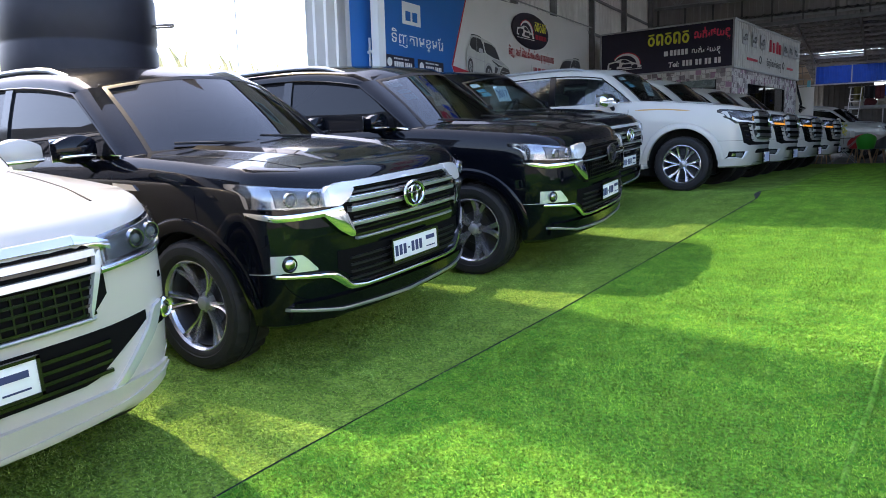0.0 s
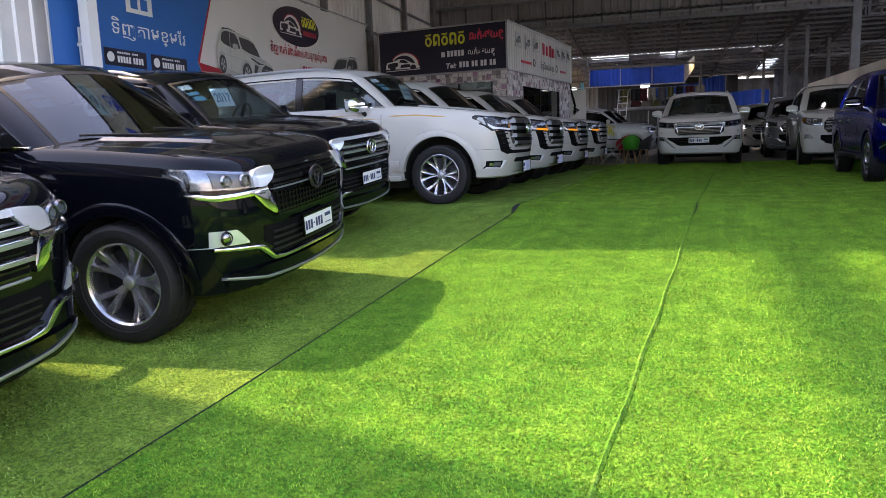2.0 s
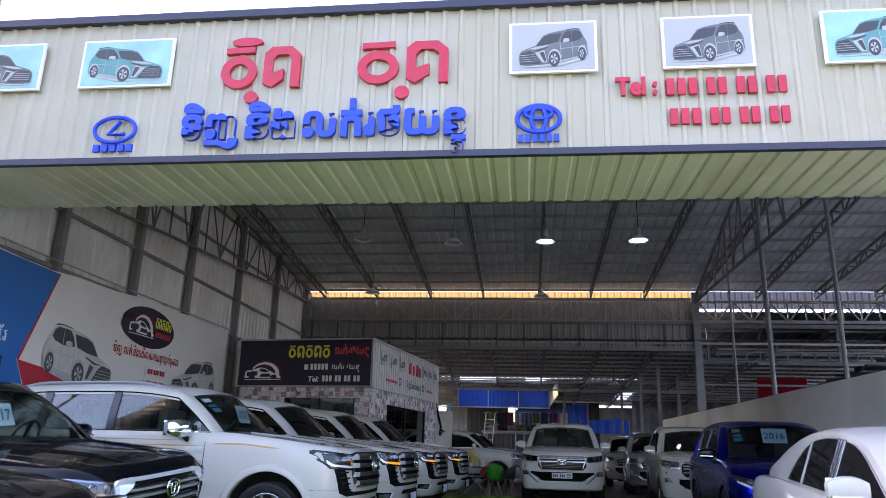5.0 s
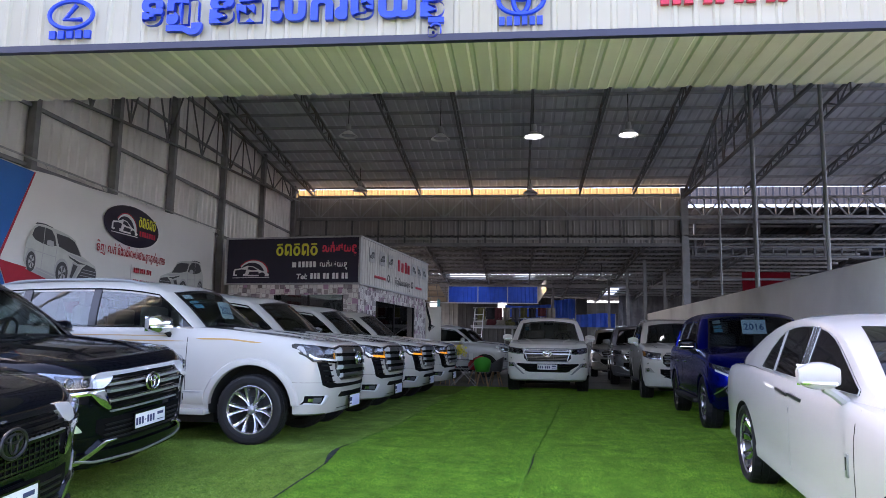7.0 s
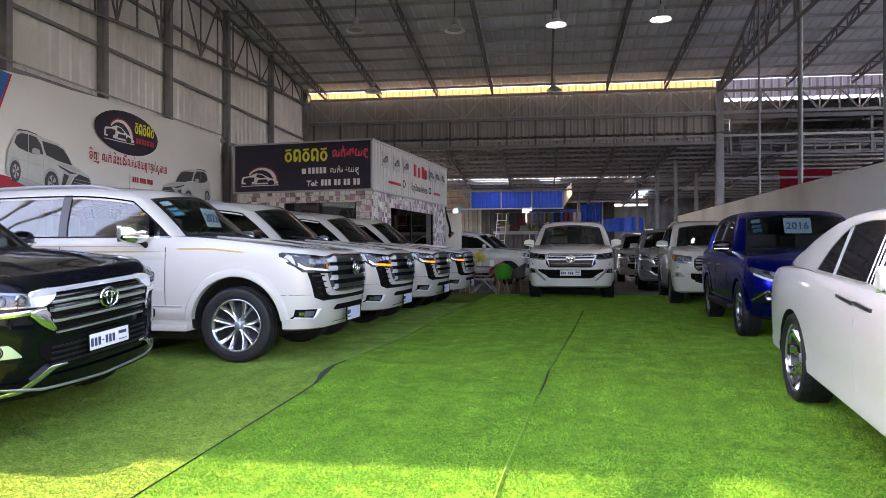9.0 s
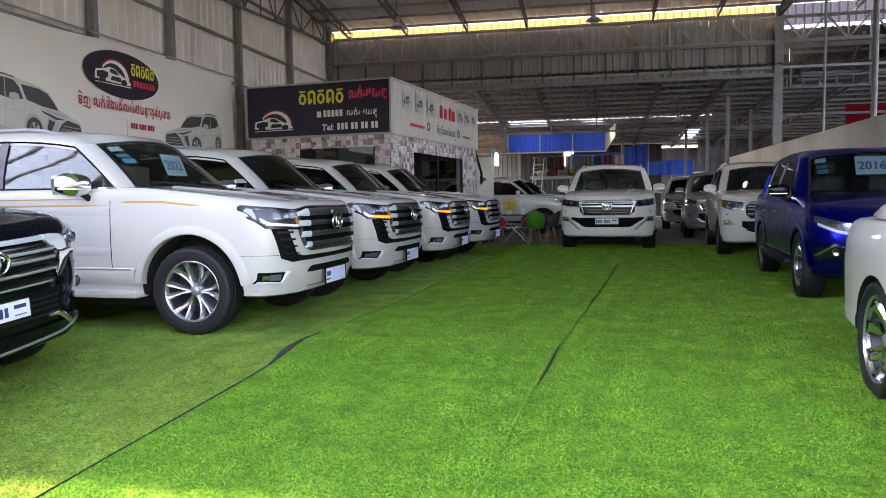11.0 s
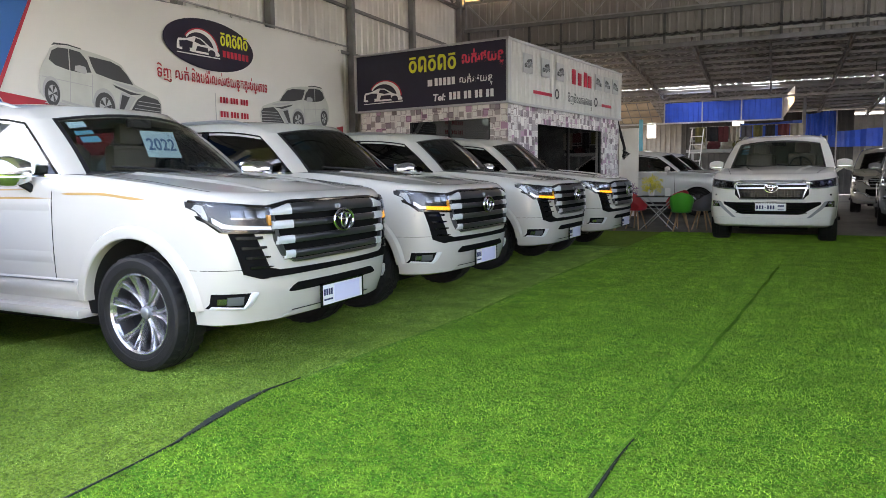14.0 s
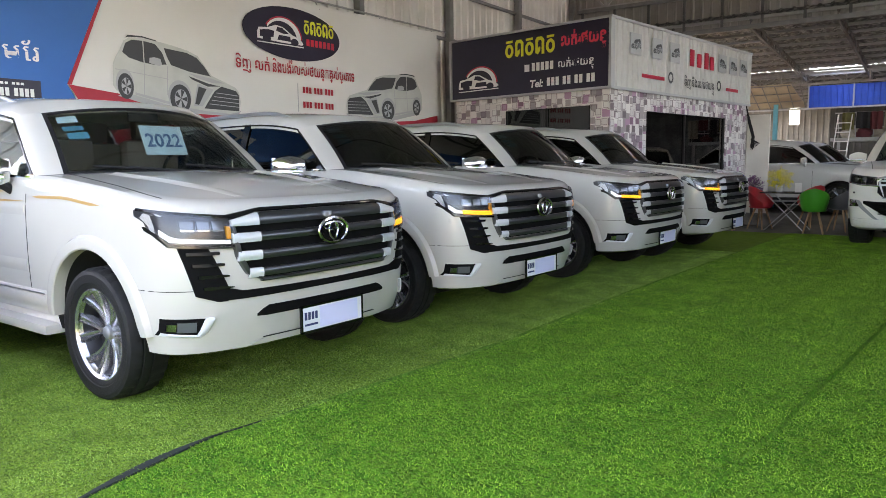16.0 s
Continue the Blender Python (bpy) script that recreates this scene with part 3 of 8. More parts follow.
# gable truss between the hall and its side bay
bm = B()
for v in (10.7, 25.3):
    bar(bm, (5.5, 18.0, 8.30), (5.5, v, 5.95), 0.065, 0.065)
bar(bm, (5.5, 10.7, 5.85), (5.5, 25.3, 5.85), 0.06, 0.06)
for k in range(-7, 8):
    zt_ = 8.30 - 0.322 * abs(k) * 0.95
    bar(bm, (5.5, 18 + 0.95 * k, 5.85), (5.5, 18 + 0.95 * k, zt_), 0.034)
    if k % 2:
        bar(bm, (5.5, 18 + 0.95 * k, 5.85), (5.5, 18 + 0.95 * (k - (1 if k > 0 else -1)), zt_ + 0.306), 0.030)
solid("gable_truss", bm, S["steel"], "dark steel gable truss over the side wall", "truss", HALL, kind="structure", smooth=0)

# rear girder, glowing slot above, ribbed apron below
truss("rear_girder", (-8.3, V_REAR, 6.85), (6.5, V_REAR, 6.85), 0.85, 0.85, 18, 0.10, mat=S["steel_light"])
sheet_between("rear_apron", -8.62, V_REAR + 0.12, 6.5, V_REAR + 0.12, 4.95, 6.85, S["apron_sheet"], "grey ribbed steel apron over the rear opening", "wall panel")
apron = thing("apron_frame", "grey steel posts and rails in front of the apron", "frame", HALL, kind="structure")
for k in range(15):
    part("apron_post", box(B(), (-8.2 + 1.04 * k, V_REAR - 0.02, 5.45), (0.07, 0.07, 0.95)), S["bay_steel"], apron, smooth=0)
part("apron_rail", box(B(), (-0.9, V_REAR - 0.03, 4.95), (14.9, 0.14, 0.12)), S["steel_mid"], apron, smooth=0)
part("apron_rail", box(B(), (-0.9, V_REAR - 0.03, 5.95), (14.9, 0.10, 0.10)), S["steel_mid"], apron, smooth=0)
S["slot_sheet"] = material("yellow translucent sheet", (0.85, 0.62, 0.30), 0.6, grain=0.1, scale=2)
tl = S["slot_sheet"].node_tree
tb = tl.nodes.new("ShaderNodeBsdfTranslucent")
tb.inputs[0].default_value = (0.42, 0.25, 0.085, 1)
tl.links.new(tb.outputs[0], tl.nodes["Material Output"].inputs[0])
sheet_between("slot_sheet", -8.62, V_REAR + 0.2, 6.4, V_REAR + 0.2, 6.85, 7.18, S["slot_sheet"], "yellow translucent sheet strip under the roof edge", "skylight", 0.25)
bm = B()
box(bm, (6.5, V_REAR, 3.55), (0.26, 0.26, 7.1))
solid("rear_column", bm, S["steel_mid"], "grey steel column at the rear opening", "column", HALL, kind="structure")

# front: fascia, soffit, front column
bm = corrugated(B(), 24, 1.74, 0.19, 0.022)
solid("fascia", bm, S["cream_sheet"], "cream ribbed steel fascia over the hall entrance", "fascia", HALL @ Matrix.Translation((-9.6, 9.2, 4.15)), kind="structure", smooth=0)
bm = corrugated(B(), 24, 1.42, 0.22, 0.02)
solid("soffit", bm, S["soffit"], "pale green ribbed steel soffit", "soffit", HALL @ Matrix.Translation((-9.6, 9.22, 4.135)) @ Matrix.Rotation(-math.pi / 2, 4, "X"), kind="structure", smooth=0)
bm = B()
box(bm, (2.4, 9.17, 4.145), (24, 0.07, 0.07))
box(bm, (2.4, 9.17, 5.91), (24, 0.10, 0.09))
solid("fascia_trim", bm, S["trim_dark"], "dark blue metal edge trim on the fascia", "trim", HALL, kind="structure")
bm = B()
box(bm, (2.4, 9.9, 5.94), (24, 1.5, 0.03))
solid("canopy_roof", bm, S["sheet"], "flat steel canopy roof", "roof", HALL, kind="structure")

# right side
bm = B()
box(bm, (5.52, 19, 1.2), (0.18, 26, 2.56))
solid("wall_right", bm, S["plaster"], "plain white plastered boundary wall", "wall", HALL, kind="structure")

# ---------------------------------------------------------------- cars
# A car's own frame: x ahead, y to its left, z up; the front axle stands at x = 0.


class Shell:
    """The lower body: rings of superellipse outline, one for each height."""

    def __init__(self, levels, rise, xc=0.25, xr_c=-3.4, n=3.2, crown=0.05):
        self.L, self.rise, self.xc, self.xrc, self.n, self.crown = np.array(levels, float), rise, xc, xr_c, n, crown

    def at(self, z):
        L = self.L
        return [np.interp(z, L[:, 0], L[:, k]) for k in (1, 2, 3)]

    def lift(self, x, z):
        L = self.L
        t = min(1.0, max(0.0, (z - 0.72) / (L[-1, 0] - 0.72)))
        return t * np.interp(-x, [-p[0] for p in self.rise], [p[1] for p in self.rise])

    def front(self, y, z):
        xF, xR, W = self.at(z)
        t = min(0.9995, abs(y) / W)
        return self.xc + (xF - self.xc) * (1 - t ** self.n) ** (1 / self.n)

    def top(self, x, y):
        """Height of the bonnet."""
        z = self.L[-1, 0]
        fade = smoothstep(self.L[-1, 1] + 0.02, self.L[-1, 1] - 0.35, x)
        return z + self.lift(x, z) + self.crown * fade * (1 - (y / self.side(z)) ** 2)

    def side(self, z):
        return self.at(z)[2]

    def half(self, z):
        xF, xR, W = self.at(z)
        e = 2 / self.n
        pts = []
        for k in range(15):
            a = math.pi / 2 * k / 14
            pts.append((self.xc + (xF - self.xc) * math.cos(a) ** e if k < 14 else self.xc, W * math.sin(a) ** e))
        for k in range(1, 22):
            pts.append((self.xc + (self.xrc - self.xc) * k / 22, W))
        for k in range(9):
            a = math.pi / 2 * k / 8
            pts.append((self.xrc + (xR - self.xrc) * math.sin(a) ** 0.6 if k else self.xrc, W * math.cos(a) ** 0.5 if k < 8 else 0.0))
        return pts

    def mesh(self, cabin, wells, r_well, mats):
        """The closed body with wheel wells cut out; cabin: the x range whose deck is upholstery."""
        bm = B()
        rows = []
        H = [self.half(z) for z in self.L[:, 0]]
        J = len(H[0])
        for sgn in (1, -1):
            rows = [[Vector((x, sgn * y, z + self.lift(x, z))) for x, y in h] for z, h in zip(self.L[:, 0], H)]
            grid(bm, rows)
            top = rows[-1]
            cap = []
            for s in (0, 0.12, 0.35, 0.68, 1.0):
                line = []
                for p in top:
                    fade = smoothstep(self.L[-1, 1] + 0.02, self.L[-1, 1] - 0.35, p.x)
                    line.append(Vector((p.x, p.y * (1 - s), p.z + self.crown * fade * (1 - (1 - s) ** 2))))
                cap.append(line)
            V = grid(bm, cap)
            for row in V:
                for v in row:
                    for f in v.link_faces:
                        c = f.calc_center_median()
                        if cabin[0] > c.x > cabin[1] and c.z > self.L[-1, 0] - 0.02:
                            f.material_index = 2
            bot = rows[0]
            grid(bm, [bot, [Vector((p.x, 0, p.z)) for p in bot]], mi=1)
        bmesh.ops.remove_doubles(bm, verts=bm.verts, dist=0.001)
        body = new("tmp_body", to_mesh(bm, mats, 0))
        cut = B()
        for x in wells:
            for s in (1, -1):
                r = bmesh.ops.create_cone(cut, segments=40, radius1=r_well, radius2=r_well, depth=0.5, cap_ends=True)
                bmesh.ops.transform(cut, matrix=pose(x, s * (self.L[:, 3].max() - 0.13), r_well * 0.80, 90), verts=r["verts"])
        for f in cut.faces:
            f.material_index = 1
        cutter = new("tmp_cut", to_mesh(cut, mats, 0))
        mod = body.modifiers.new("cut", "BOOLEAN")
        mod.object, mod.operation, mod.solver = cutter, "DIFFERENCE", "EXACT"
        me = bpy.data.meshes.new_from_object(body.evaluated_get(bpy.context.evaluated_depsgraph_get()))
        bpy.data.objects.remove(body)
        bpy.data.objects.remove(cutter)
        me.polygons.foreach_set("use_smooth", [True] * len(me.polygons))
        me.set_sharp_from_angle(angle=radians(32))
        return me


def strip(shell, y0, y1, lo, hi, proud=0.006, deep=0.03, n=10, bm=None, both=False, rows=2, bulge=0.0):
    """A piece laid on the front between two height lines lo and hi, each [(y, z), ...] or a number."""
    bm = bm or B()

    def f(c, y):
        return c if not isinstance(c, (list, tuple)) else float(np.interp(abs(y), [p[0] for p in c], [p[1] for p in c]))
    for sg in ((1, -1) if both else (1,)):
        P = []
        for i in range(n + 1):
            y = y0 + (y1 - y0) * i / n
            a, b = f(lo, y), f(hi, y)
            row = []
            for k in range(rows + 1):
                z = a + (b - a) * k / rows
                row.append(Vector((shell.front(y, z) + proud + bulge * (1 - (2 * k / rows - 1) ** 2), sg * y, z + shell.lift(shell.front(y, z), z))))
            P.append(row)
        slab(bm, P, (-deep, 0, 0))
    return bm


def side_plate(bm, pts, fy, sg, d=0.03, out=0.0):
    """An outline in side view, (x, z), carried to the flank fy(x, z)."""
    P = [Vector((x, sg * (fy(x, z) + out), z)) for x, z in pts]
    return poly(bm, P, (0, -sg * d, 0))


WHEELS = {}


def wheel_meshes(r, w, style):
    rr, o = r * (0.76 if style == "disc" else 0.70), -w * 0.40
    bm = B()
    lathe(bm, [(rr * 0.93, -w * 0.40), (rr * 0.97, -w * 0.45), (rr, -w * 0.44), (rr * 0.985, -w * 0.36), (rr * 0.88, -w * 0.22), (rr * 0.85, w * 0.38), (rr, w * 0.44)], 44)
    rim = to_mesh(bm, M["rim"])
    bm = B()
    lathe(bm, [(0.0, -w * 0.03), (rr * 0.5, -w * 0.03), (rr * 0.52, 0.0), (rr * 0.80, 0.008), (rr * 0.842, -w * 0.1), (rr * 0.87, -w * 0.24), (rr * 0.90, -w * 0.30)], 36)
    disc = to_mesh(bm, M["rim_dark"])
    n, wi, wo, twist, pair = {"lc300": (6, 0.15, 0.25, 0.0, 0.50), "five": (5, 0.20, 0.26, 0.0, 0.48), "y": (6, 0.10, 0.17, 0.0, 0.30), "disc": (9, 0.30, 0.44, 0.0, 0), "double": (5, 0.12, 0.2, 0.0, 0.42)}[style]
    spokes = []
    for k in range(n):
        for t in ((-1, 1) if pair else (0,)):
            bm = B()
            P = []
            tw = twist if style != "lc300" else (twist if k % 2 else -twist)
            for i in range(7):
                u = i / 6
                rad = rr * (0.17 + 0.79 * u)
                ang = tw * u * u + t * pair / 2 * (0.25 + 0.75 * u)
                half = rr * (wi + (wo - wi) * u) / 2 * (0.8 + 0.4 * abs(u - 0.45))
                yy = o + 0.055 - 0.05 * u + 0.02 * math.sin(math.pi * u)
                row = []
                for s_, dy in ((-1, 0.022), (-0.55, 0.0), (0.0, 0.006 if style != "five" else 0.0), (0.55, 0.0), (1, 0.022)):
                    row.append(Matrix.Rotation(ang, 4, "Y") @ Vector((rad, yy + dy, s_ * half)))
                P.append(row)
            slab(bm, P, (0, 0.028, 0))
            spokes.append((to_mesh(bm, M["chrome"] if style == "disc" else M["rim"]), 2 * math.pi * k / n))
    t = B()
    sh = w / 2
    lathe(t, [(rr * 0.97, -sh * 0.86), (rr * 1.03, -sh * 0.97), (rr * 1.10, -sh * 0.99), (rr * 1.115, -sh * 1.02), (r * 0.85, -sh * 1.035), (r * 0.90, -sh * 1.03), (r * 0.905, -sh * 1.015), (r * 0.955, -sh * 0.98), (r * 0.99, -sh * 0.8), (r, -sh * 0.5), (r * 0.98, -sh * 0.48), (r * 0.98, -sh * 0.42), (r, -sh * 0.40),
              (r, -sh * 0.06), (r * 0.98, -sh * 0.05), (r * 0.98, sh * 0.05), (r, sh * 0.06), (r, sh * 0.5), (r * 0.99, sh * 0.8), (r * 0.88, sh * 1.0), (rr * 0.97, sh * 0.9)], 90)
    for v in t.verts:
        q, a = math.hypot(v.co.x, v.co.z), round(math.atan2(v.co.z, v.co.x) / (2 * math.pi / 90))
        if q > r * 0.985 and sh * 0.45 < abs(v.co.y) < sh * 0.9 and a % 3 == 0:
            v.co.x, v.co.z = v.co.x * 0.972, v.co.z * 0.972
    tyre = to_mesh(t, M["rubber"])
    h = B()
    lathe(h, [(0.0, o + 0.03), (rr * 0.10, o + 0.032), (rr * 0.14, o + 0.04), (rr * 0.145, o + 0.06), (rr * 0.22, o + 0.065), (rr * 0.24, o + 0.09)], 24)
    return rim, disc, spokes, tyre, to_mesh(h, M["satin"])


def wheel(parent, x, y, r, w, style, sg):
    """A wheel: the rim is the part; tyre, brake disc, spokes and hub cap are its pieces."""
    key = (r, w, style)
    if key not in WHEELS:
        WHEELS[key] = wheel_meshes(r, w, style)
    rim_me, disc, spokes, tyre, cap = WHEELS[key]
    rim = new("wheel", rim_me)
    rim.parent = parent
    rim.matrix_basis = Matrix.Translation((x, y, r * 0.985)) @ pose(0, 0, 0, 0, 0, 0 if sg < 0 else 180) @ pose(0, 0, 0, 0, 17 * x)
    for nm, me in (("tyre", tyre), ("brake_disc", disc), ("hub_cap", cap)):
        new(nm, me).parent = rim
    for me, a in spokes:
        q = new("spoke", me)
        q.parent = rim
        q.matrix_basis = Matrix.Rotation(a, 4, "Y")
    return rim


def mirror(parent, x, z, y, sg, top, foot=None, size=1.0):
    bm = B()
    k = size
    P = []
    for i in range(9):
        u = i / 8
        r_ = (math.sin(math.pi * (0.14 + 0.76 * u))) ** 0.55
        row = []
        for j in range(12):
            a = 2 * math.pi * j / 12
            ca, sa = math.cos(a), math.sin(a)
            row.append(Vector((0.062 * k * r_ * abs(ca) ** 0.6 * (1 if ca > 0 else -1), sg * (0.015 + 0.235 * u) * k, 0.07 + 0.085 * k * r_ * abs(sa) ** 0.7 * (1 if sa > 0 else -1))))
        P.append(row)
    V = grid(bm, P, closed=True)
    bm.faces.new(V[0])
    bm.faces.new(V[-1])
    ob = part("mirror", bm, top, parent, m=Matrix.Translation((x, sg * y, z)), label="door mirror")
    f = B()
    tube(f, [(-0.02, -sg * 0.03, -0.09), (0, sg * 0.05, -0.03), (0, sg * 0.1, 0.0)], [0.035, 0.03, 0.03])
    part("mirror_foot", f, foot or M["plastic"], ob)
    part("mirror_blade", box(B(), (0.045 * k, sg * 0.14 * k, 0.03), (0.04 * k, 0.2 * k, 0.02), bevel=0.006), M["chrome"], ob)
    g = B()
    box(g, (-0.060 * k, sg * 0.13 * k, 0.07), (0.006, 0.21 * k, 0.13 * k), bevel=0.002)
    part("mirror_glass", g, M["chrome"], ob)
    return ob


def seat(parent, x, y, z, mat):
    bm = B()
    box(bm, (x - 0.06, y, z + 0.15), (0.14, 0.48, 0.5), pose(0, 0, 0), bevel=0.05)
    box(bm, (x - 0.08, y, z + 0.50), (0.10, 0.26, 0.19), bevel=0.04)
    return part("seat", bm, mat, parent)


def paper_sign(parent, m, text, w=0.30, h=0.215):
    bm = B()
    box(bm, (0, 0, 0), (w, 0.003, h))
    p = part("paper_sign", bm, M["paper"], parent, label="pale blue paper with the year " + text, m=m)
    lettering("year", text, 0.15, M["paper_ink"], p, Matrix.Translation((-w * 0.42, -0.003, -0.052)), 0.0005, width=w * 0.84, font_bold=0.003)
    return p


def plate_on(parent, x, z, w=0.42, h=0.135, cover=False, tilt=0):
    bm = B()
    box(bm, (0, 0, 0), (0.012, w, h), bevel=0.004)
    p = part("number_plate", bm, M["plate"], parent, label="white registration plate", m=pose(x, 0, z, 0, tilt))
    f = B()
    for s in (-1, 1):
        box(f, (0.003, s * (w / 2 + 0.004), 0), (0.016, 0.012, h + 0.02))
        box(f, (0.003, 0, s * (h / 2 + 0.004)), (0.016, w + 0.02, 0.012))
    part("plate_frame", f, M["gloss_black"], p)
    k = B()
    if cover:
        box(k, (0.008, 0.05, 0), (0.004, w * 0.64, h * 0.86))
        part("plate_cover", k, M["plate_cover"], p)
        k = B()
        for j in range(4):
            box(k, (0.008, -w * (0.28 + 0.055 * j), 0.018), (0.003, w * 0.035, 0.045))
        box(k, (0.008, -w * 0.36, -0.035), (0.003, w * 0.2, 0.012))
    else:
        for i in range(7):
            bw, bh = (0.055, 0.50) if i != 3 else (0.04, 0.08)
            part("plate_mark", box(B(), (0.008, w * 0.10 - i * w * 0.088, -0.004), (0.003, w * bw, h * bh)), M["ink"], p)
        box(k, (0.008, w * 0.33, 0.02), (0.003, w * 0.2, h * 0.2))
        box(k, (0.008, w * 0.33, -0.035), (0.003, w * 0.2, h * 0.05))
    part("plate_mark", k, M["ink"], p)
    return p


def flank(car, shell, paint, handles, seams, arches, r_arch, step=True, step_mat=None, flare=1.0):
    for sg in (1, -1):
        for x in handles:
            bm = B()
            z = shell.L[-1, 0] - 0.06
            tube(bm, [(x + 0.11, sg * (shell.side(z) + 0.005), z), (x + 0.08, sg * (shell.side(z) + 0.035), z), (x - 0.08, sg * (shell.side(z) + 0.035), z), (x - 0.11, sg * (shell.side(z) + 0.005), z)], 0.014, 8)
            part("door_handle", bm, M["chrome"], car)
        for x in seams:
            bm = B()
            zs = [z for z in np.linspace(0.50, shell.L[-1, 0] - 0.01, 9)]
            P = [[Vector((x + d, sg * (shell.side(z) + 0.0015), z + shell.lift(x, z))) for d in (-0.004, 0.004)] for z in zs]
            slab(bm, P, (0, -sg * 0.01, 0))
            part("door_gap", bm, M["well"], car)
        for x in arches:
            bm = B()
            P = []
            for i in range(25):
                a = math.pi * (0.03 + 0.94 * i / 24)
                row = []
                for k, (dr, dy) in enumerate(((-0.006, -0.05), (-0.006, 0.020), (0.002, 0.028), (0.045, 0.030), (0.062, 0.026), (0.085, -0.004))):
                    r = r_arch + dr
                    px, pz = x + r * math.cos(a), r_arch * 0.80 + r * math.sin(a)
                    row.append(Vector((px, sg * (shell.side(pz) + (dy * flare if dy > 0 else dy)), pz)))
                P.append(row)
            grid(bm, P)
            part("wheel_arch", bm, paint, car)
        if step:
            bm = B()
            box(bm, ((arches[0] + arches[1]) / 2, sg * (shell.side(0.45) - 0.02), 0.36), (arches[0] - arches[1] - 2 * r_arch - 0.02, 0.2, 0.07), bevel=0.025)
            part("side_step", bm, step_mat or paint, car)


def bonnet_gap(car, sh, y0, y1, x0, x1):
    """The dark shut line between bonnet and wing, and along the front of the door."""
    for sg in (1, -1):
        P = []
        for i in range(17):
            u = i / 16
            x, y = x0 + (x1 - x0) * u, y0 + (y1 - y0) * u
            P.append([Vector((x, sg * (y + d), sh.top(x, y + d) + 0.0012)) for d in (-0.004, 0.004)])
        part("bonnet_gap", slab(B(), P, (0, 0, -0.006)), M["well"], car)


def emblem(car, x, z, r=0.085):
    """A round badge drawn as plain rings."""
    bm, mat = B(), M["chrome"]
    lathe(bm, [(0.0, -0.005), (r * 0.98, 0.0), (r * 1.1, -0.012)], 28, axis="x")
    back = part("badge", bm, M["gloss_black"], car, m=Matrix.Translation((x, 0, z)))
    for ry, rz, dz in ((1.0, 0.72, 0), (0.34, 0.62, 0), (0.66, 0.26, 0.30)):
        bm = tube(B(), [(0.006, r * ry * math.cos(a), r * (dz + rz * math.sin(a))) for a in [2 * math.pi * k / 24 for k in range(25)]], r * 0.09, 6)
        part("badge_ring", bm, mat, back)
    bm = lathe(B(), [(r * 0.98, 0.0), (r * 1.06, 0.008), (r * 1.14, 0.0)], 28, axis="x")
    part("badge_ring", bm, mat, back)


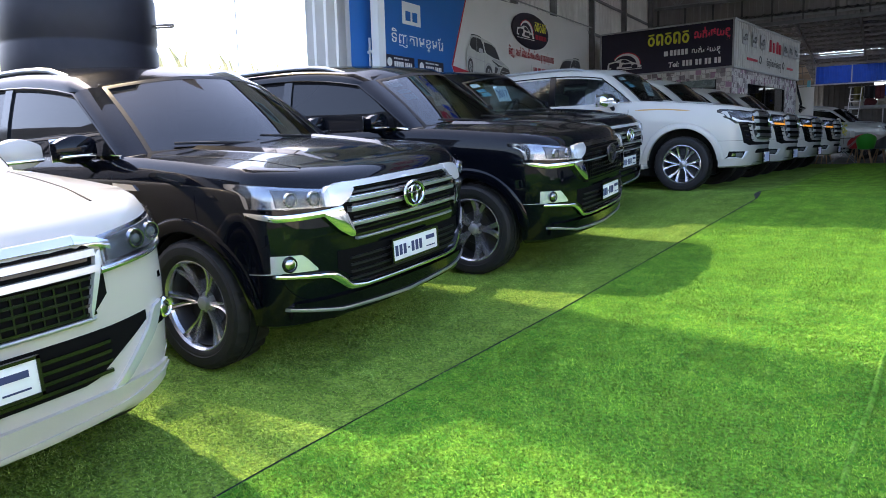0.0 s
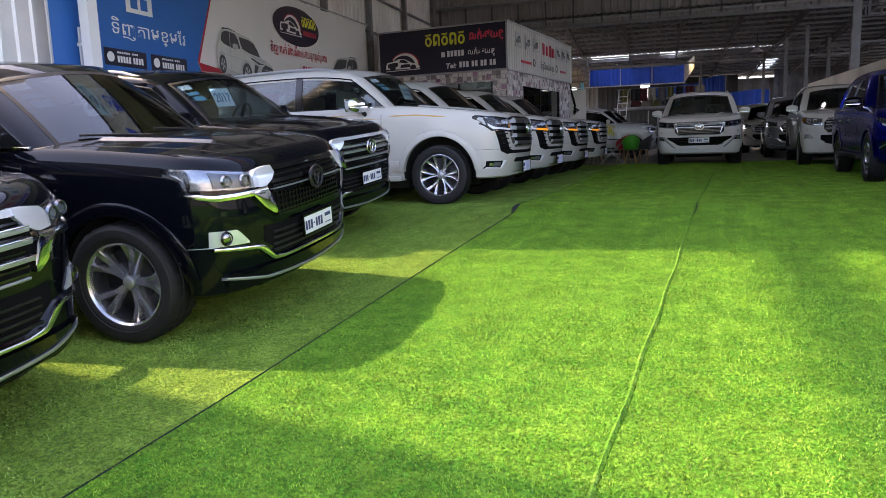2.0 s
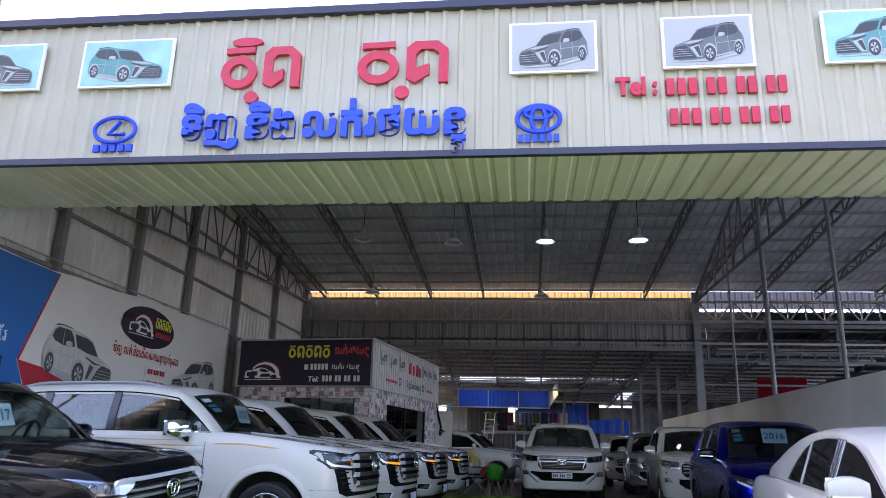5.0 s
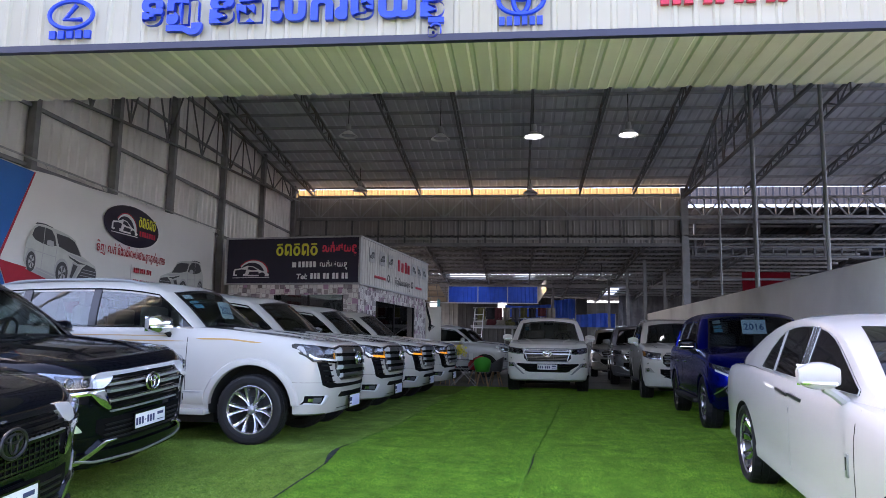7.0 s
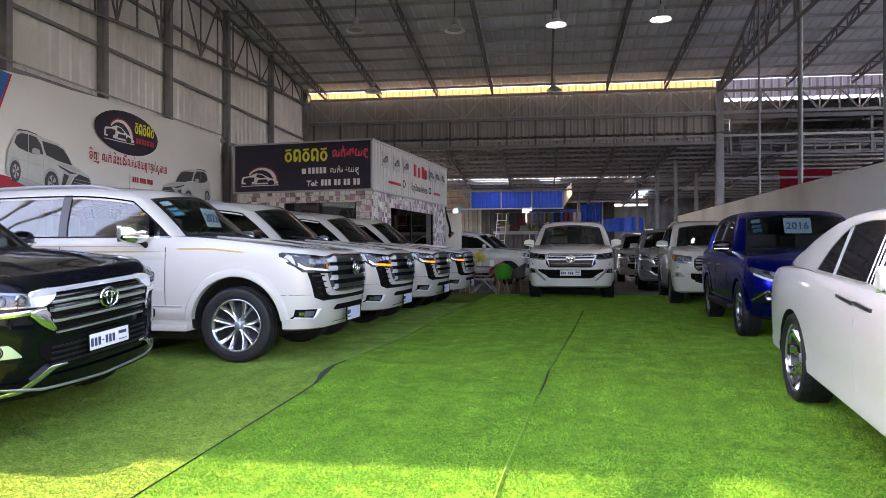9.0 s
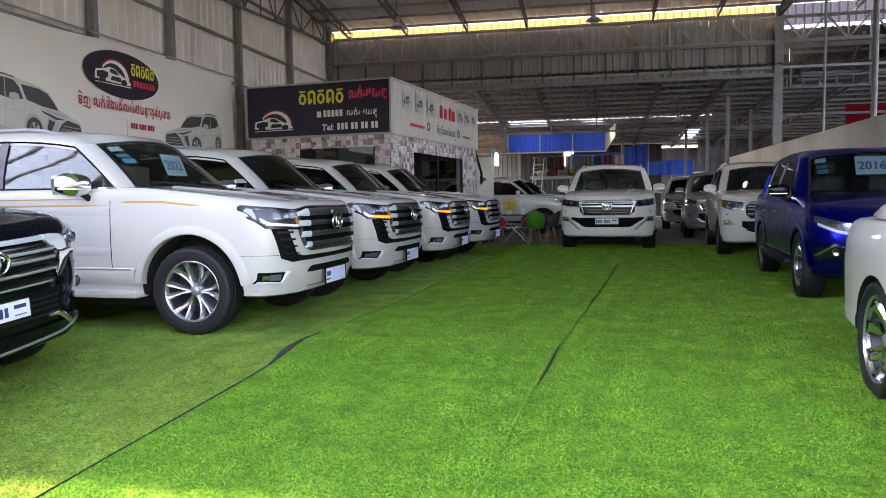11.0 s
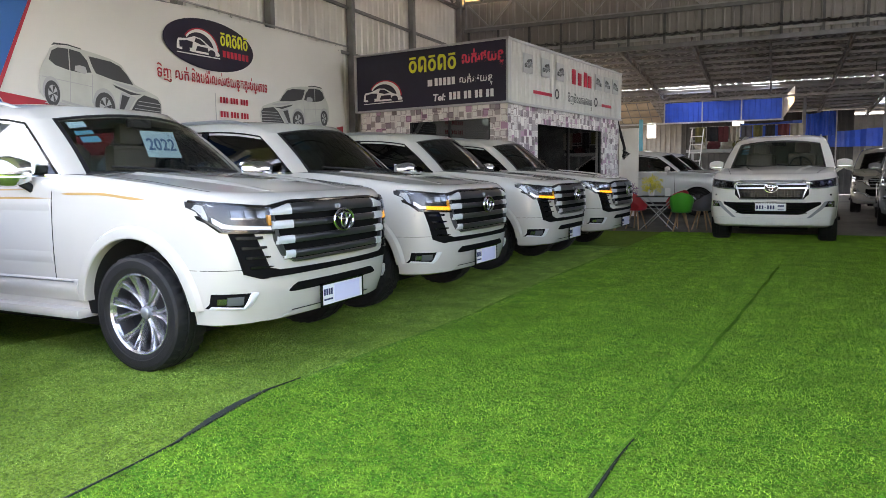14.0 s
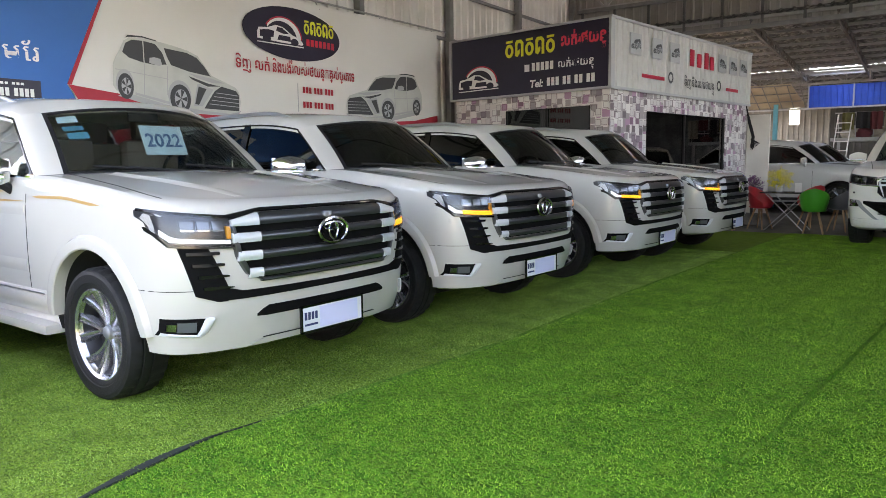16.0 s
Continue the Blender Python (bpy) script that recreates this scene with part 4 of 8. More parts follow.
def greenhouse(car, paint, glass, shield, g, interior, black_posts=True, rack=True):
    """Everything above the belt line: pillars, roof, panes and what shows behind them."""
    zb, zr, zt, yb, yr = g["zb"], g["zr"], g["zt"], g["yb"], g["yr"]
    (bc, bs), (tc, ts), (hc, hs), (w0, w1) = g["base"], g["top"], g["head"], g["half"]
    z0, pw, posts, (tail_top, tail_foot) = g["z0"], g["pillar"], g["posts"], g["tail"]
    xm = -2.1

    def lerp(a, b, t):
        return a + (b - a) * t

    def along(front, mid, back, x):
        k = (x - xm) / (ts - xm) if x > xm else (x - xm) / (tail_top - xm)
        return mid - ((mid - front) if x > xm else (mid - back)) * min(k, 1.3) ** 2

    def drip(x):
        return along(hs, zr, zr - 0.05, x)

    def crest(x):
        return along(hc + 0.012, zt, zt - 0.06, x)

    def fy(x, z):
        t = (z - zb) / (zr - zb)
        return yb + (yr - yb) * (max(0.0, t) ** 1.3 if t > 0 else 0.25 * t) - 0.05 * smoothstep(-2.8, tail_foot, x)

    def top(x):
        return drip(x) - 0.058

    def screen(s, v, out=0.0):
        x = lerp(bc, tc, v) - lerp(bc - bs, tc - ts, v) * abs(s) ** 2.3 + 0.022 * math.sin(math.pi * max(0.0, v))
        return Vector((x + out, s * lerp(w0, w1, v), lerp(z0, lerp(hc, hs, s * s), v) + out * 0.8))

    def jamb(v):
        """Front edge of the side window."""
        x = lerp(bs - pw, ts - pw * 1.05, v) + 0.02 * math.sin(math.pi * max(0.0, v))
        z = lerp(zb - 0.02, top(ts - pw), v)
        return x, z

    def corner(v, sg, n=6):
        e = screen(sg, v)
        x, z = jamb(v)
        d = Vector((x, sg * fy(x, z), z))
        k = Vector((e.x - 0.035, sg * (fy(e.x, e.z) + 0.004), e.z))
        return [d.lerp(k, t).lerp(k.lerp(e, t), t) for t in [i / (n - 1) for i in range(n)]]
    for sg in (1, -1):
        P = [corner(v, sg) for v in (-0.16, 0.0, 0.17, 0.33, 0.5, 0.67, 0.83, 1.0)]
        part("front_post", slab(B(), P, (-0.012, -sg * 0.02, -0.004)), paint, car)
    # roof with its gutters, from the header to the tail
    rows = []
    right, left = corner(1.0, -1), corner(1.0, 1)
    rows.append(right + [screen(s, 1.0) for s in [-1 + 2 * k / 12 for k in range(1, 12)]] + left[::-1])
    for i in range(1, 19):
        u = (i / 18) ** 1.15
        x0 = lerp(ts - pw * 1.05, tail_top, u)
        row = []
        for j in range(23):
            q = (j - 11) / 11
            a = abs(q)
            sg = 1 if q > 0 else -1
            lead = lerp(tc - ts + pw * 1.05, 0.0, min(1.0, u * 1.25)) * (1 - min(1.0, a / 0.58) ** 2.3)
            x = x0 + lead * max(0.0, 1 - u * 1.2)
            d, c, y2 = drip(x0), crest(x0), fy(x0, drip(x0))
            if a > 0.9:
                row.append(Vector((x0, sg * fy(x0, top(x0)), top(x0))))
            elif a > 0.8:
                row.append(Vector((x0, sg * (y2 + 0.003), d - 0.012)))
            else:
                t = a / 0.8
                row.append(Vector((x, sg * y2 * (1 - (1 - t) ** 1.5) ** 0.95 if t > 0 else 0.0, d + (c - d) * (1 - t ** 3.2))))
        rows.append(row)
    part("roof", slab(B(), rows, (0, 0, -0.03)), paint, car)
    # side: panes, posts, belt trim
    for sg in (1, -1):
        lv = (0.0, 0.25, 0.5, 0.75, 1.0)

        def wall(edge0, edge1, out, n):
            P = []
            for i in range(n + 1):
                row = []
                for v in lv:
                    z0_ = zb - 0.02
                    x = lerp(edge0(v), edge1(v), i / n)
                    z = lerp(z0_, top(x) + 0.012, v)
                    row.append(Vector((x, sg * (fy(x, z) + out), z)))
                P.append(row)
            return P
        lean = lambda x: (lambda v: x - 0.035 * v)
        last = lean(posts[-1][0])
        tail = lambda v: lerp(tail_foot, tail_top, v)
        edges = [lambda v: jamb(v)[0]] + [lean(x) for p in posts[:-1] for x in p] + [last]
        for i in range(0, len(edges), 2):
            part("side_window", slab(B(), wall(edges[i], edges[i + 1], -0.012, 6), (0, -sg * 0.004, 0)), glass, car)
        for a, b in [(edges[i], edges[i + 1]) for i in range(1, len(edges) - 1, 2)]:
            part("door_post", slab(B(), wall(a, b, 0.002, 2), (0, -sg * 0.02, 0)), M["gloss_black"] if black_posts else paint, car)
        part("rear_post", slab(B(), wall(last, tail, 0.003, 4), (0, -sg * 0.02, 0)), paint, car)
        P = [[Vector((x, sg * (fy(x, z) + 0.007), z)) for z in (zb - 0.024, zb - 0.002)] for x in [lerp(bs - pw * 0.9, posts[-1][0], k / 10) for k in range(11)]]
        part("window_trim", slab(B(), P, (0, -sg * 0.02, 0)), M["chrome"], car, "chrome belt trim")
        ring = [Vector((x, sg * (fy(x, z) + 0.001), z)) for x, z in [jamb(v) for v in (0.05, 0.3, 0.6, 0.85, 1.0)]]
        ring += [Vector((x, sg * (fy(x, top(x)) + 0.001), top(x))) for x in [lerp(jamb(1.0)[0], posts[-1][0] - 0.035, k / 12) for k in range(1, 13)]]
        part("window_seal", tube(B(), ring, 0.009, 6), M["gloss_black"], car)
        x, z = jamb(0.0)
        P = [Vector((a, sg * (fy(a, c) + 0.002), c)) for a, c in ((x + 0.01, z), (jamb(0.34)[0] + 0.01, jamb(0.34)[1]), (x - 0.13, z))]
        part("mirror_base", poly(B(), P, (0, -sg * 0.02, 0)), M["gloss_black"], car)
    # windscreen with its dark border
    P = [[screen(-1 + 2 * j / 16, v) for j in range(17)] for v in [-0.03 + 1.03 * i / 8 for i in range(9)]]
    ws = part("windscreen", slab(B(), P, (-0.004, 0, 0)), shield, car)
    for sg in (1, -1):
        P = [[screen(sg * s, v, 0.002) for s in (0.965, 0.985, 1.0)] for v in (0, 0.2, 0.4, 0.6, 0.8, 1.0)]
        part("screen_border", slab(B(), P, (-0.002, 0, 0)), M["plastic"], ws)
    for va, vb in ((0.955, 1.0), (-0.03, 0.05)):
        P = [[screen(-0.98 + 1.96 * j / 14, v, 0.0015) for j in range(15)] for v in (va, vb)]
        part("screen_border", slab(B(), P, (-0.002, 0, 0)), M["plastic"], ws)
    # tail
    P = [[Vector((lerp(tail_foot, tail_top, v), s * fy(lerp(tail_foot, tail_top, v), lerp(zb, drip(tail_top), v)), lerp(zb - 0.05, drip(tail_top) + (crest(tail_top) - drip(tail_top)) * (1 - s ** 4) * (v > 0.9), v))) for s in [-1 + k / 5 for k in range(11)]] for v in (0, 0.33, 0.66, 1.0)]
    part("tail_panel", slab(B(), P, (0.02, 0, 0)), paint, car)
    # cowl, wipers, dashboard, seats, steering wheel
    P = [[Vector((bc + dx - (bc - bs) * abs(s) ** 2.2, s * (w0 + 0.03), z0 + dz)) for s in [-1 + k / 7 for k in range(15)]] for dx, dz in ((0.10, -0.05), (0.05, -0.018), (-0.03, 0.0))]
    part("cowl", slab(B(), P, (0, 0, -0.02)), M["plastic"], car)
    for s0, s1 in ((0.72, 0.0), (-0.06, -0.80)):
        pts = [screen(s0, -0.02, 0.03), screen((s0 + s1) / 2, 0.05, 0.022), screen(s1, 0.10, 0.018)]
        part("wiper", tube(B(), pts, [0.013, 0.010, 0.008], 6), M["plastic"], car)
    part("dashboard", box(B(), (bc - 0.42, 0, z0 - 0.03), (0.46, 2 * w0 - 0.2, 0.10), bevel=0.04), M["dash"], car)
    for y in (-0.37, 0.37):
        seat(car, tc - 0.50, y, zb - 0.14, interior)
        seat(car, tc - 1.42, y, zb - 0.14, interior)
    c = pose(bc - 0.62, 0.37, z0 + 0.04, 0, -65)
    bm = tube(B(), [c @ Vector((0.18 * math.cos(a), 0.18 * math.sin(a), 0)) for a in [2 * math.pi * k / 20 for k in range(21)]], 0.014, 6)
    bar(bm, c @ Vector((-0.18, 0, 0)), c @ Vector((0.18, 0, 0)), 0.03)
    part("steering_wheel", bm, M["dash"], car)
    part("inner_mirror", box(B(), (lerp(bc, tc, 0.86) - 0.08, 0, lerp(z0, hc, 0.86)), (0.03, 0.24, 0.07), bevel=0.012), M["dash"], car)
    for k in range(3):
        v = 0.87 - 0.13 * k
        P = [[screen(-0.90 + 0.17 * j + 0.015 * k, v + dv, -0.008) for j in (0, 0.5, 1)] for dv in (-0.05, 0.05 - 0.03 * (k == 1))]
        part("sticker", slab(B(), P, (-0.001, 0, 0)), M["sticker"] if k else M["paper"], ws)
    if rack:
        for sg in (1, -1):
            pts = []
            for i in range(17):
                u = i / 16
                x = lerp(ts - 0.30, tail_top + 0.15, u)
                pts.append((x, sg * (fy(x, drip(x)) - 0.085), drip(x) + 0.022 + 0.045 * min(1, 7 * u, 7 * (1 - u))))
            part("roof_rail", tube(B(), pts, 0.019, 8), M["satin"], car)
    return fy


def year_on(car, g, s, v, text, w=0.32, h=0.215, off=-0.075):
    """A year sheet on the windscreen."""
    (bc, bs), (tc, ts), (hc, hs), (w0, w1) = g["base"], g["top"], g["head"], g["half"]
    x = bc + (tc - bc) * v - (bc - bs) * abs(s) ** 2.3 + off
    z = g["z0"] + (hc - g["z0"]) * v
    tilt = 24
    return paper_sign(car, pose(x, s * (w0 + (w1 - w0) * v), z, 0, 0, 90) @ pose(0, 0, 0, -tilt), text, w, h)


def oval_badge(car, x, z, ry, rz, mat, tilt=0.0):
    """An oval badge drawn as plain rings."""
    m = pose(x, 0, z, 0, tilt)
    def disc(k, d):
        return [(d, ry * k * math.cos(a), rz * k * math.sin(a)) for a in [2 * math.pi * j / 28 for j in range(28)]]
    back = part("badge", poly(B(), disc(0.98, -0.012), (0.014, 0, 0)), M["gloss_black"], car, m=m)
    def loop(cy, cz, dz, r):
        pts = [(0.006, cy * math.cos(a), dz + cz * math.sin(a)) for a in [2 * math.pi * j / 28 for j in range(29)]]
        part("badge_ring", tube(B(), pts, r, 6), mat, back)
    loop(ry, rz, 0, rz * 0.13)
    loop(ry * 0.30, rz * 0.70, 0, rz * 0.09)
    loop(ry * 0.66, rz * 0.28, rz * 0.36, rz * 0.09)


G300 = dict(zb=1.335, zr=1.845, zt=1.925, yb=0.925, yr=0.755, z0=1.325, base=(-0.46, -0.66), top=(-1.02, -1.17), head=(1.815, 1.755), half=(0.785, 0.67), pillar=0.105, posts=[(-2.02, -2.12), (-2.95, -3.06), (-3.66, -3.86)], tail=(-3.72, -3.95))
G200 = dict(zb=1.275, zr=1.815, zt=1.90, yb=0.925, yr=0.755, z0=1.255, base=(-0.30, -0.48), top=(-0.90, -1.05), head=(1.765, 1.705), half=(0.79, 0.675), pillar=0.095, posts=[(-1.92, -2.02), (-2.88, -3.0), (-3.62, -3.82)], tail=(-3.68, -3.95))


def car_300(m, glass, shield, label, extras=False):
    """A large square-nosed off-roader with a tall slatted grille."""
    car = thing("off_road_car", label, "car", m, group="white off-road cars in a row")
    paint = M["white"]
    sh = Shell([(0.335, 0.80, -3.90, 0.86), (0.36, 0.88, -3.97, 0.94), (0.50, 0.935, -4.02, 0.970), (0.64, 0.95, -4.03, 0.980), (0.80, 0.95, -4.03, 0.985), (0.94, 0.945, -4.02, 0.982), (1.04, 0.935, -4.0, 0.975), (1.10, 0.922, -3.98, 0.966), (1.14, 0.902, -3.97, 0.952), (1.165, 0.865, -3.96, 0.935), (1.178, 0.80, -3.96, 0.915)],
               [(0.9, 0.0), (0.5, 0.035), (0.1, 0.085), (-0.5, 0.145), (-0.9, 0.155), (-4, 0.16)], xc=0.45, n=3.1, crown=0.028)
    ob = new("body", sh.mesh((-0.62, -3.9), (0.0, -2.85), 0.505, [paint, M["well"], M["dash"]]))
    ob.parent = car
    for x in (0, -2.85):
        for s in (1, -1):
            wheel(car, x, s * 0.85, 0.40, 0.265, "lc300", s)
    # frame boxes; the widest is an added tray that deepens the shade beneath
    part("chassis_shade_tray", box(box(box(B(), (-1.80, 0, 0.27), (3.9, 1.1, 0.16), bevel=0.02), (-0.35, 0, 0.32), (1.0, 1.25, 0.06), bevel=0.02), (-1.42, 0, 0.28), (1.8, 1.5, 0.13), bevel=0.02), M["well"], car)
    greenhouse(car, paint, glass, shield, G300, M["seat"])
    flank(car, sh, paint, (-1.75, -2.7), (-0.80, -2.07, -3.0), (0, -2.85), 0.505)

    def put(nm, mat, parent, y0, y1, lo, hi, proud, deep=0.03, n=8, sg=0, label="", rows=2):
        shiny = mat in (M["chrome"], M["satin"], M["slat"], M["lip_pale"])
        bm = strip(sh, y0, y1, lo, hi, proud, deep, n, both=sg == 0, rows=4 if shiny else max(rows, 5), bulge=0.007 if shiny else 0.0)
        if sg < 0:
            bmesh.ops.scale(bm, vec=(1, -1, 1), verts=bm.verts)
        return part(nm, bm, mat, parent, label)
    bonnet_gap(car, sh, 0.875, 0.80, 0.60, -0.50)
    for sg in (1, -1):
        P = []
        for i in range(17):
            x = 0.70 - 1.10 * i / 16
            y = 0.44 + 0.15 * i / 16
            P.append([Vector((x, sg * (y + d), sh.top(x, y + d) + h)) for d, h in ((-0.06, 0.0), (-0.014, 0.014 * min(1, i / 5)), (0.014, 0.004), (0.035, 0.0))])
        part("bonnet_crease", slab(B(), P, (0, 0, -0.01)), paint, car)
        # bulged sill moulding along the doors, with a silver line
        P = []
        for i in range(21):
            x = -0.56 - 1.74 * i / 20
            P.append([Vector((x, sg * (sh.side(z) + o), z)) for z, o in ((0.44, 0.004), (0.49, 0.026), (0.56, 0.024), (0.60, 0.0))])
        sill = part("sill_moulding", slab(B(), P, (0, -sg * 0.02, 0)), paint, car)
        P = [[Vector((x, sg * (sh.side(z) + 0.020), z)) for z in (0.578, 0.588)] for x in (-0.60, -1.2, -1.8, -2.28)]
        part("sill_line", slab(B(), P, (0, -sg * 0.01, 0)), M["satin"], sill)
        # door skin: two soft swage lines that catch the light
        for zz, d in ((1.02, 0.007), (0.74, 0.006)):
            P = [[Vector((-0.82 - 3.0 * i / 20, sg * (sh.side(z) + o), z + sh.lift(-1.5, z))) for z, o in ((zz - 0.035, 0.0), (zz - 0.006, d), (zz + 0.006, d), (zz + 0.03, 0.0))] for i in range(21)]
            part("swage_line", slab(B(), P, (0, -sg * 0.01, 0)), paint, car)
    # dark line over lamps and grille
    put("bonnet_edge", M["gloss_black"], car, 0, 0.66, [(0, 1.128), (0.47, 1.128), (0.66, 1.083)], [(0, 1.143), (0.47, 1.143), (0.66, 1.112)], 0.016, 0.03, 16)
    gr = put("grille", M["void"], car, 0, 0.665, [(0, 0.738), (0.46, 0.743), (0.59, 0.79), (0.645, 0.90), (0.665, 1.02)], [(0, 1.13), (0.48, 1.13), (0.665, 1.085)], 0.004, 0.03, 16, label="black grille with silver slats")
    for k, (z, end) in enumerate(((0.765, 0.575), (0.862, 0.632), (0.962, 0.655), (1.052, 0.655))):
        top = z + 0.046 if k < 3 else [(0, 1.122), (0.47, 1.12), (0.655, 1.078)]
        put("grille_slat", M["slat"], gr, 0, end, z, top, 0.024, 0.025, 14)
        for sg in (1, -1):
            put("slat_end", M["lip_pale"], gr, 0.50, end + 0.006, z - 0.002, z + 0.05 if k < 3 else [(0, 1.124), (0.49, 1.122), (0.665, 1.08)], 0.031, 0.02, 5, sg, label="bright chrome slat end")
    put("grille_frame", M["slat"], gr, 0, 0.50, 0.736, 0.756, 0.026, 0.04, 12, label="silver grille surround")
    for sg in (1, -1):
        put("grille_frame", M["slat"], gr, 0.49, 0.655, [(0.49, 0.738), (0.59, 0.785), (0.64, 0.88), (0.655, 0.98)], [(0.49, 0.758), (0.57, 0.80), (0.612, 0.89), (0.64, 1.06), (0.655, 1.06)], 0.026, 0.04, 12, sg)
    oval_badge(car, sh.front(0, 0.98) + 0.062, 0.985, 0.115, 0.076, M["chrome"])
    # lamps
    for sg in (1, -1):
        bright = extras and sg < 0
        hl = put("headlamp", M["lamp_black"], car, 0.655, 0.968, [(0.655, 0.942), (0.935, 0.955), (0.968, 1.03)], [(0.655, 1.095), (0.90, 1.115), (0.968, 1.118)], 0.006, 0.04, 16, sg)
        put("lamp_tray", M["lamp_black"], hl, 0.665, 0.955, [(0.665, 0.958), (0.93, 0.968), (0.955, 1.02)], [(0.665, 1.0), (0.80, 1.01), (0.90, 1.09), (0.955, 1.10)], 0.014, 0.015, 14, sg)
        put("lamp_bar", M["drl"], hl, 0.67 if bright else 0.895, 0.95, [(0.67, 0.957), (0.93, 0.970), (0.95, 1.0)], [(0.67, 0.978), (0.92, 0.992), (0.95, 1.03)], 0.022, 0.012, 12, sg, "pale light bar")
        if not bright:
            put("indicator", M["amber"], hl, 0.668, 0.89, [(0.668, 0.953), (0.89, 0.964)], [(0.668, 0.988), (0.89, 0.994)], 0.023, 0.012, 8, sg, "amber indicator bar")
        put("indicator_end", M["amber_off"], hl, 0.664, 0.685, 0.985, 1.05, 0.022, 0.015, 4, sg)
        for k in range(3):
            y = 0.70 + 0.068 * k
            put("projector", M["lens_solid"], hl, y, y + 0.052, 1.035, 1.078, 0.020, 0.02, 4, sg)
            put("projector_rim", M["lamp_in"], hl, y, y + 0.052, 1.026, 1.035, 0.024, 0.02, 3, sg)
        put("lamp_lens", M["lens"], hl, 0.655, 0.97, [(0.655, 0.940), (0.935, 0.953), (0.97, 1.03)], [(0.655, 1.098), (0.90, 1.118), (0.97, 1.121)], 0.030, 0.003, 16, sg)
        put("lamp_edge", M["gloss_black"], hl, 0.65, 0.972, [(0.65, 0.932), (0.935, 0.943), (0.972, 1.018)], [(0.65, 0.948), (0.935, 0.959), (0.972, 1.038)], 0.026, 0.03, 16, sg)
        put("lamp_edge", M["gloss_black"], hl, 0.65, 0.972, [(0.65, 1.09), (0.90, 1.11), (0.972, 1.112)], [(0.65, 1.108), (0.90, 1.124), (0.972, 1.126)], 0.024, 0.03, 16, sg)
        vent = put("bumper_vent", M["void"], car, 0.69, 0.90, [(0.69, 0.646), (0.74, 0.646), (0.84, 0.684), (0.90, 0.935)], [(0.69, 0.735), (0.775, 0.943), (0.90, 0.950)], 0.006, 0.04, 14, sg)
        for k in range(4):
            z = 0.715 + 0.062 * k
            put("vent_fin", M["gloss_black"], vent, 0.662 + 0.022 * k, 0.81 + 0.022 * k, [(0.66, z + 0.006), (0.76, z)], [(0.66, z + 0.010), (0.72, z + 0.018), (0.9, z + 0.018)], 0.018, 0.03, 7, sg)
        fl = put("fog_lamp", M["void"], car, 0.77, 0.955, [(0.77, 0.548), (0.82, 0.462), (0.955, 0.470)], [(0.77, 0.562), (0.955, 0.566)], 0.005, 0.04, 12, sg)
        put("fog_trim", M["lip_pale"], fl, 0.765, 0.83, [(0.765, 0.548), (0.80, 0.475), (0.83, 0.458)], [(0.765, 0.566), (0.80, 0.566), (0.83, 0.478)], 0.016, 0.03, 8, sg)
        put("fog_trim", M["lip_pale"], fl, 0.82, 0.95, [(0.82, 0.456), (0.95, 0.468)], [(0.82, 0.472), (0.95, 0.486)], 0.014, 0.03, 8, sg)
        put("fog_bulb", M["lamp_mask"], fl, 0.84, 0.91, 0.49, 0.545, 0.012, 0.02, 5, sg)
        put("fog_glass", M["lamp_in"], fl, 0.915, 0.94, 0.497, 0.535, 0.013, 0.02, 3, sg)
        put("bumper_line", M["well"], car, 0.845, 0.984, 0.712, 0.7155, 0.0018, 0.01, 12, sg)
        put("sensor_cap", paint, car, 0.915, 0.95, 0.895, 0.928, 0.004, 0.01, 3, sg)
        mi = mirror(car, -1.02, 1.285, 0.94, sg, M["chrome"], M["plastic"], size=1.3)
        mi.matrix_basis = Matrix.Translation((-1.08, 0.95, 1.285)) @ pose(0, 0, 0, 0, 0, 68) if sg > 0 else Matrix.Translation((-1.02, -0.94, 1.285)) @ pose(0, 0, 0, 0, 0, -28)
    put("lower_grille", M["void"], car, 0, 0.74, 0.650, [(0, 0.688), (0.6, 0.695), (0.74, 0.732)], 0.006, 0.04, 16)
    put("air_intake", M["void"], car, 0, 0.52, [(0, 0.533), (0.47, 0.533), (0.52, 0.538)], [(0, 0.59), (0.46, 0.592), (0.52, 0.55)], 0.005, 0.04, 14)
    put("skid_plate", M["white"], car, 0, 0.60, [(0, 0.338), (0.5, 0.338), (0.6, 0.342)], [(0, 0.40), (0.44, 0.40), (0.6, 0.345)], 0.010, 0.03, 12)
    put("skid_gap", M["well"], car, 0, 0.46, 0.400, 0.404, 0.012, 0.03, 12)
    plate_on(car, sh.front(0, 0.5) + 0.04, 0.468, w=0.50, h=0.145, cover=True)
    if extras:
        for sg in (1, -1):
            for zz, x0, x1, hw0 in ((1.195, 0.12, -0.70, 0.009), (1.165, -0.80, -3.9, 0.008), (1.225, -1.0, -3.9, 0.005)):
                P = []
                for i in range(25):
                    x = x0 + (x1 - x0) * i / 24
                    end = zz - (0.035 * smoothstep(-0.35, 0.12, x) if x0 > 0 else 0)
                    z = end
                    for _ in range(6):
                        z = end - sh.lift(x, z)
                    hw = hw0 * min(1, 8 * (i + 0.3) / 24, 10 * (24.2 - i) / 24 if x0 > 0 else 1)
                    P.append([Vector((x, sg * (sh.side(z + s) + 0.003), z + s + sh.lift(x, z))) for s in (-hw, hw)])
                part("gold_stripe", slab(B(), P, (0, -sg * 0.004, 0)), M["gold"], car)
    return car


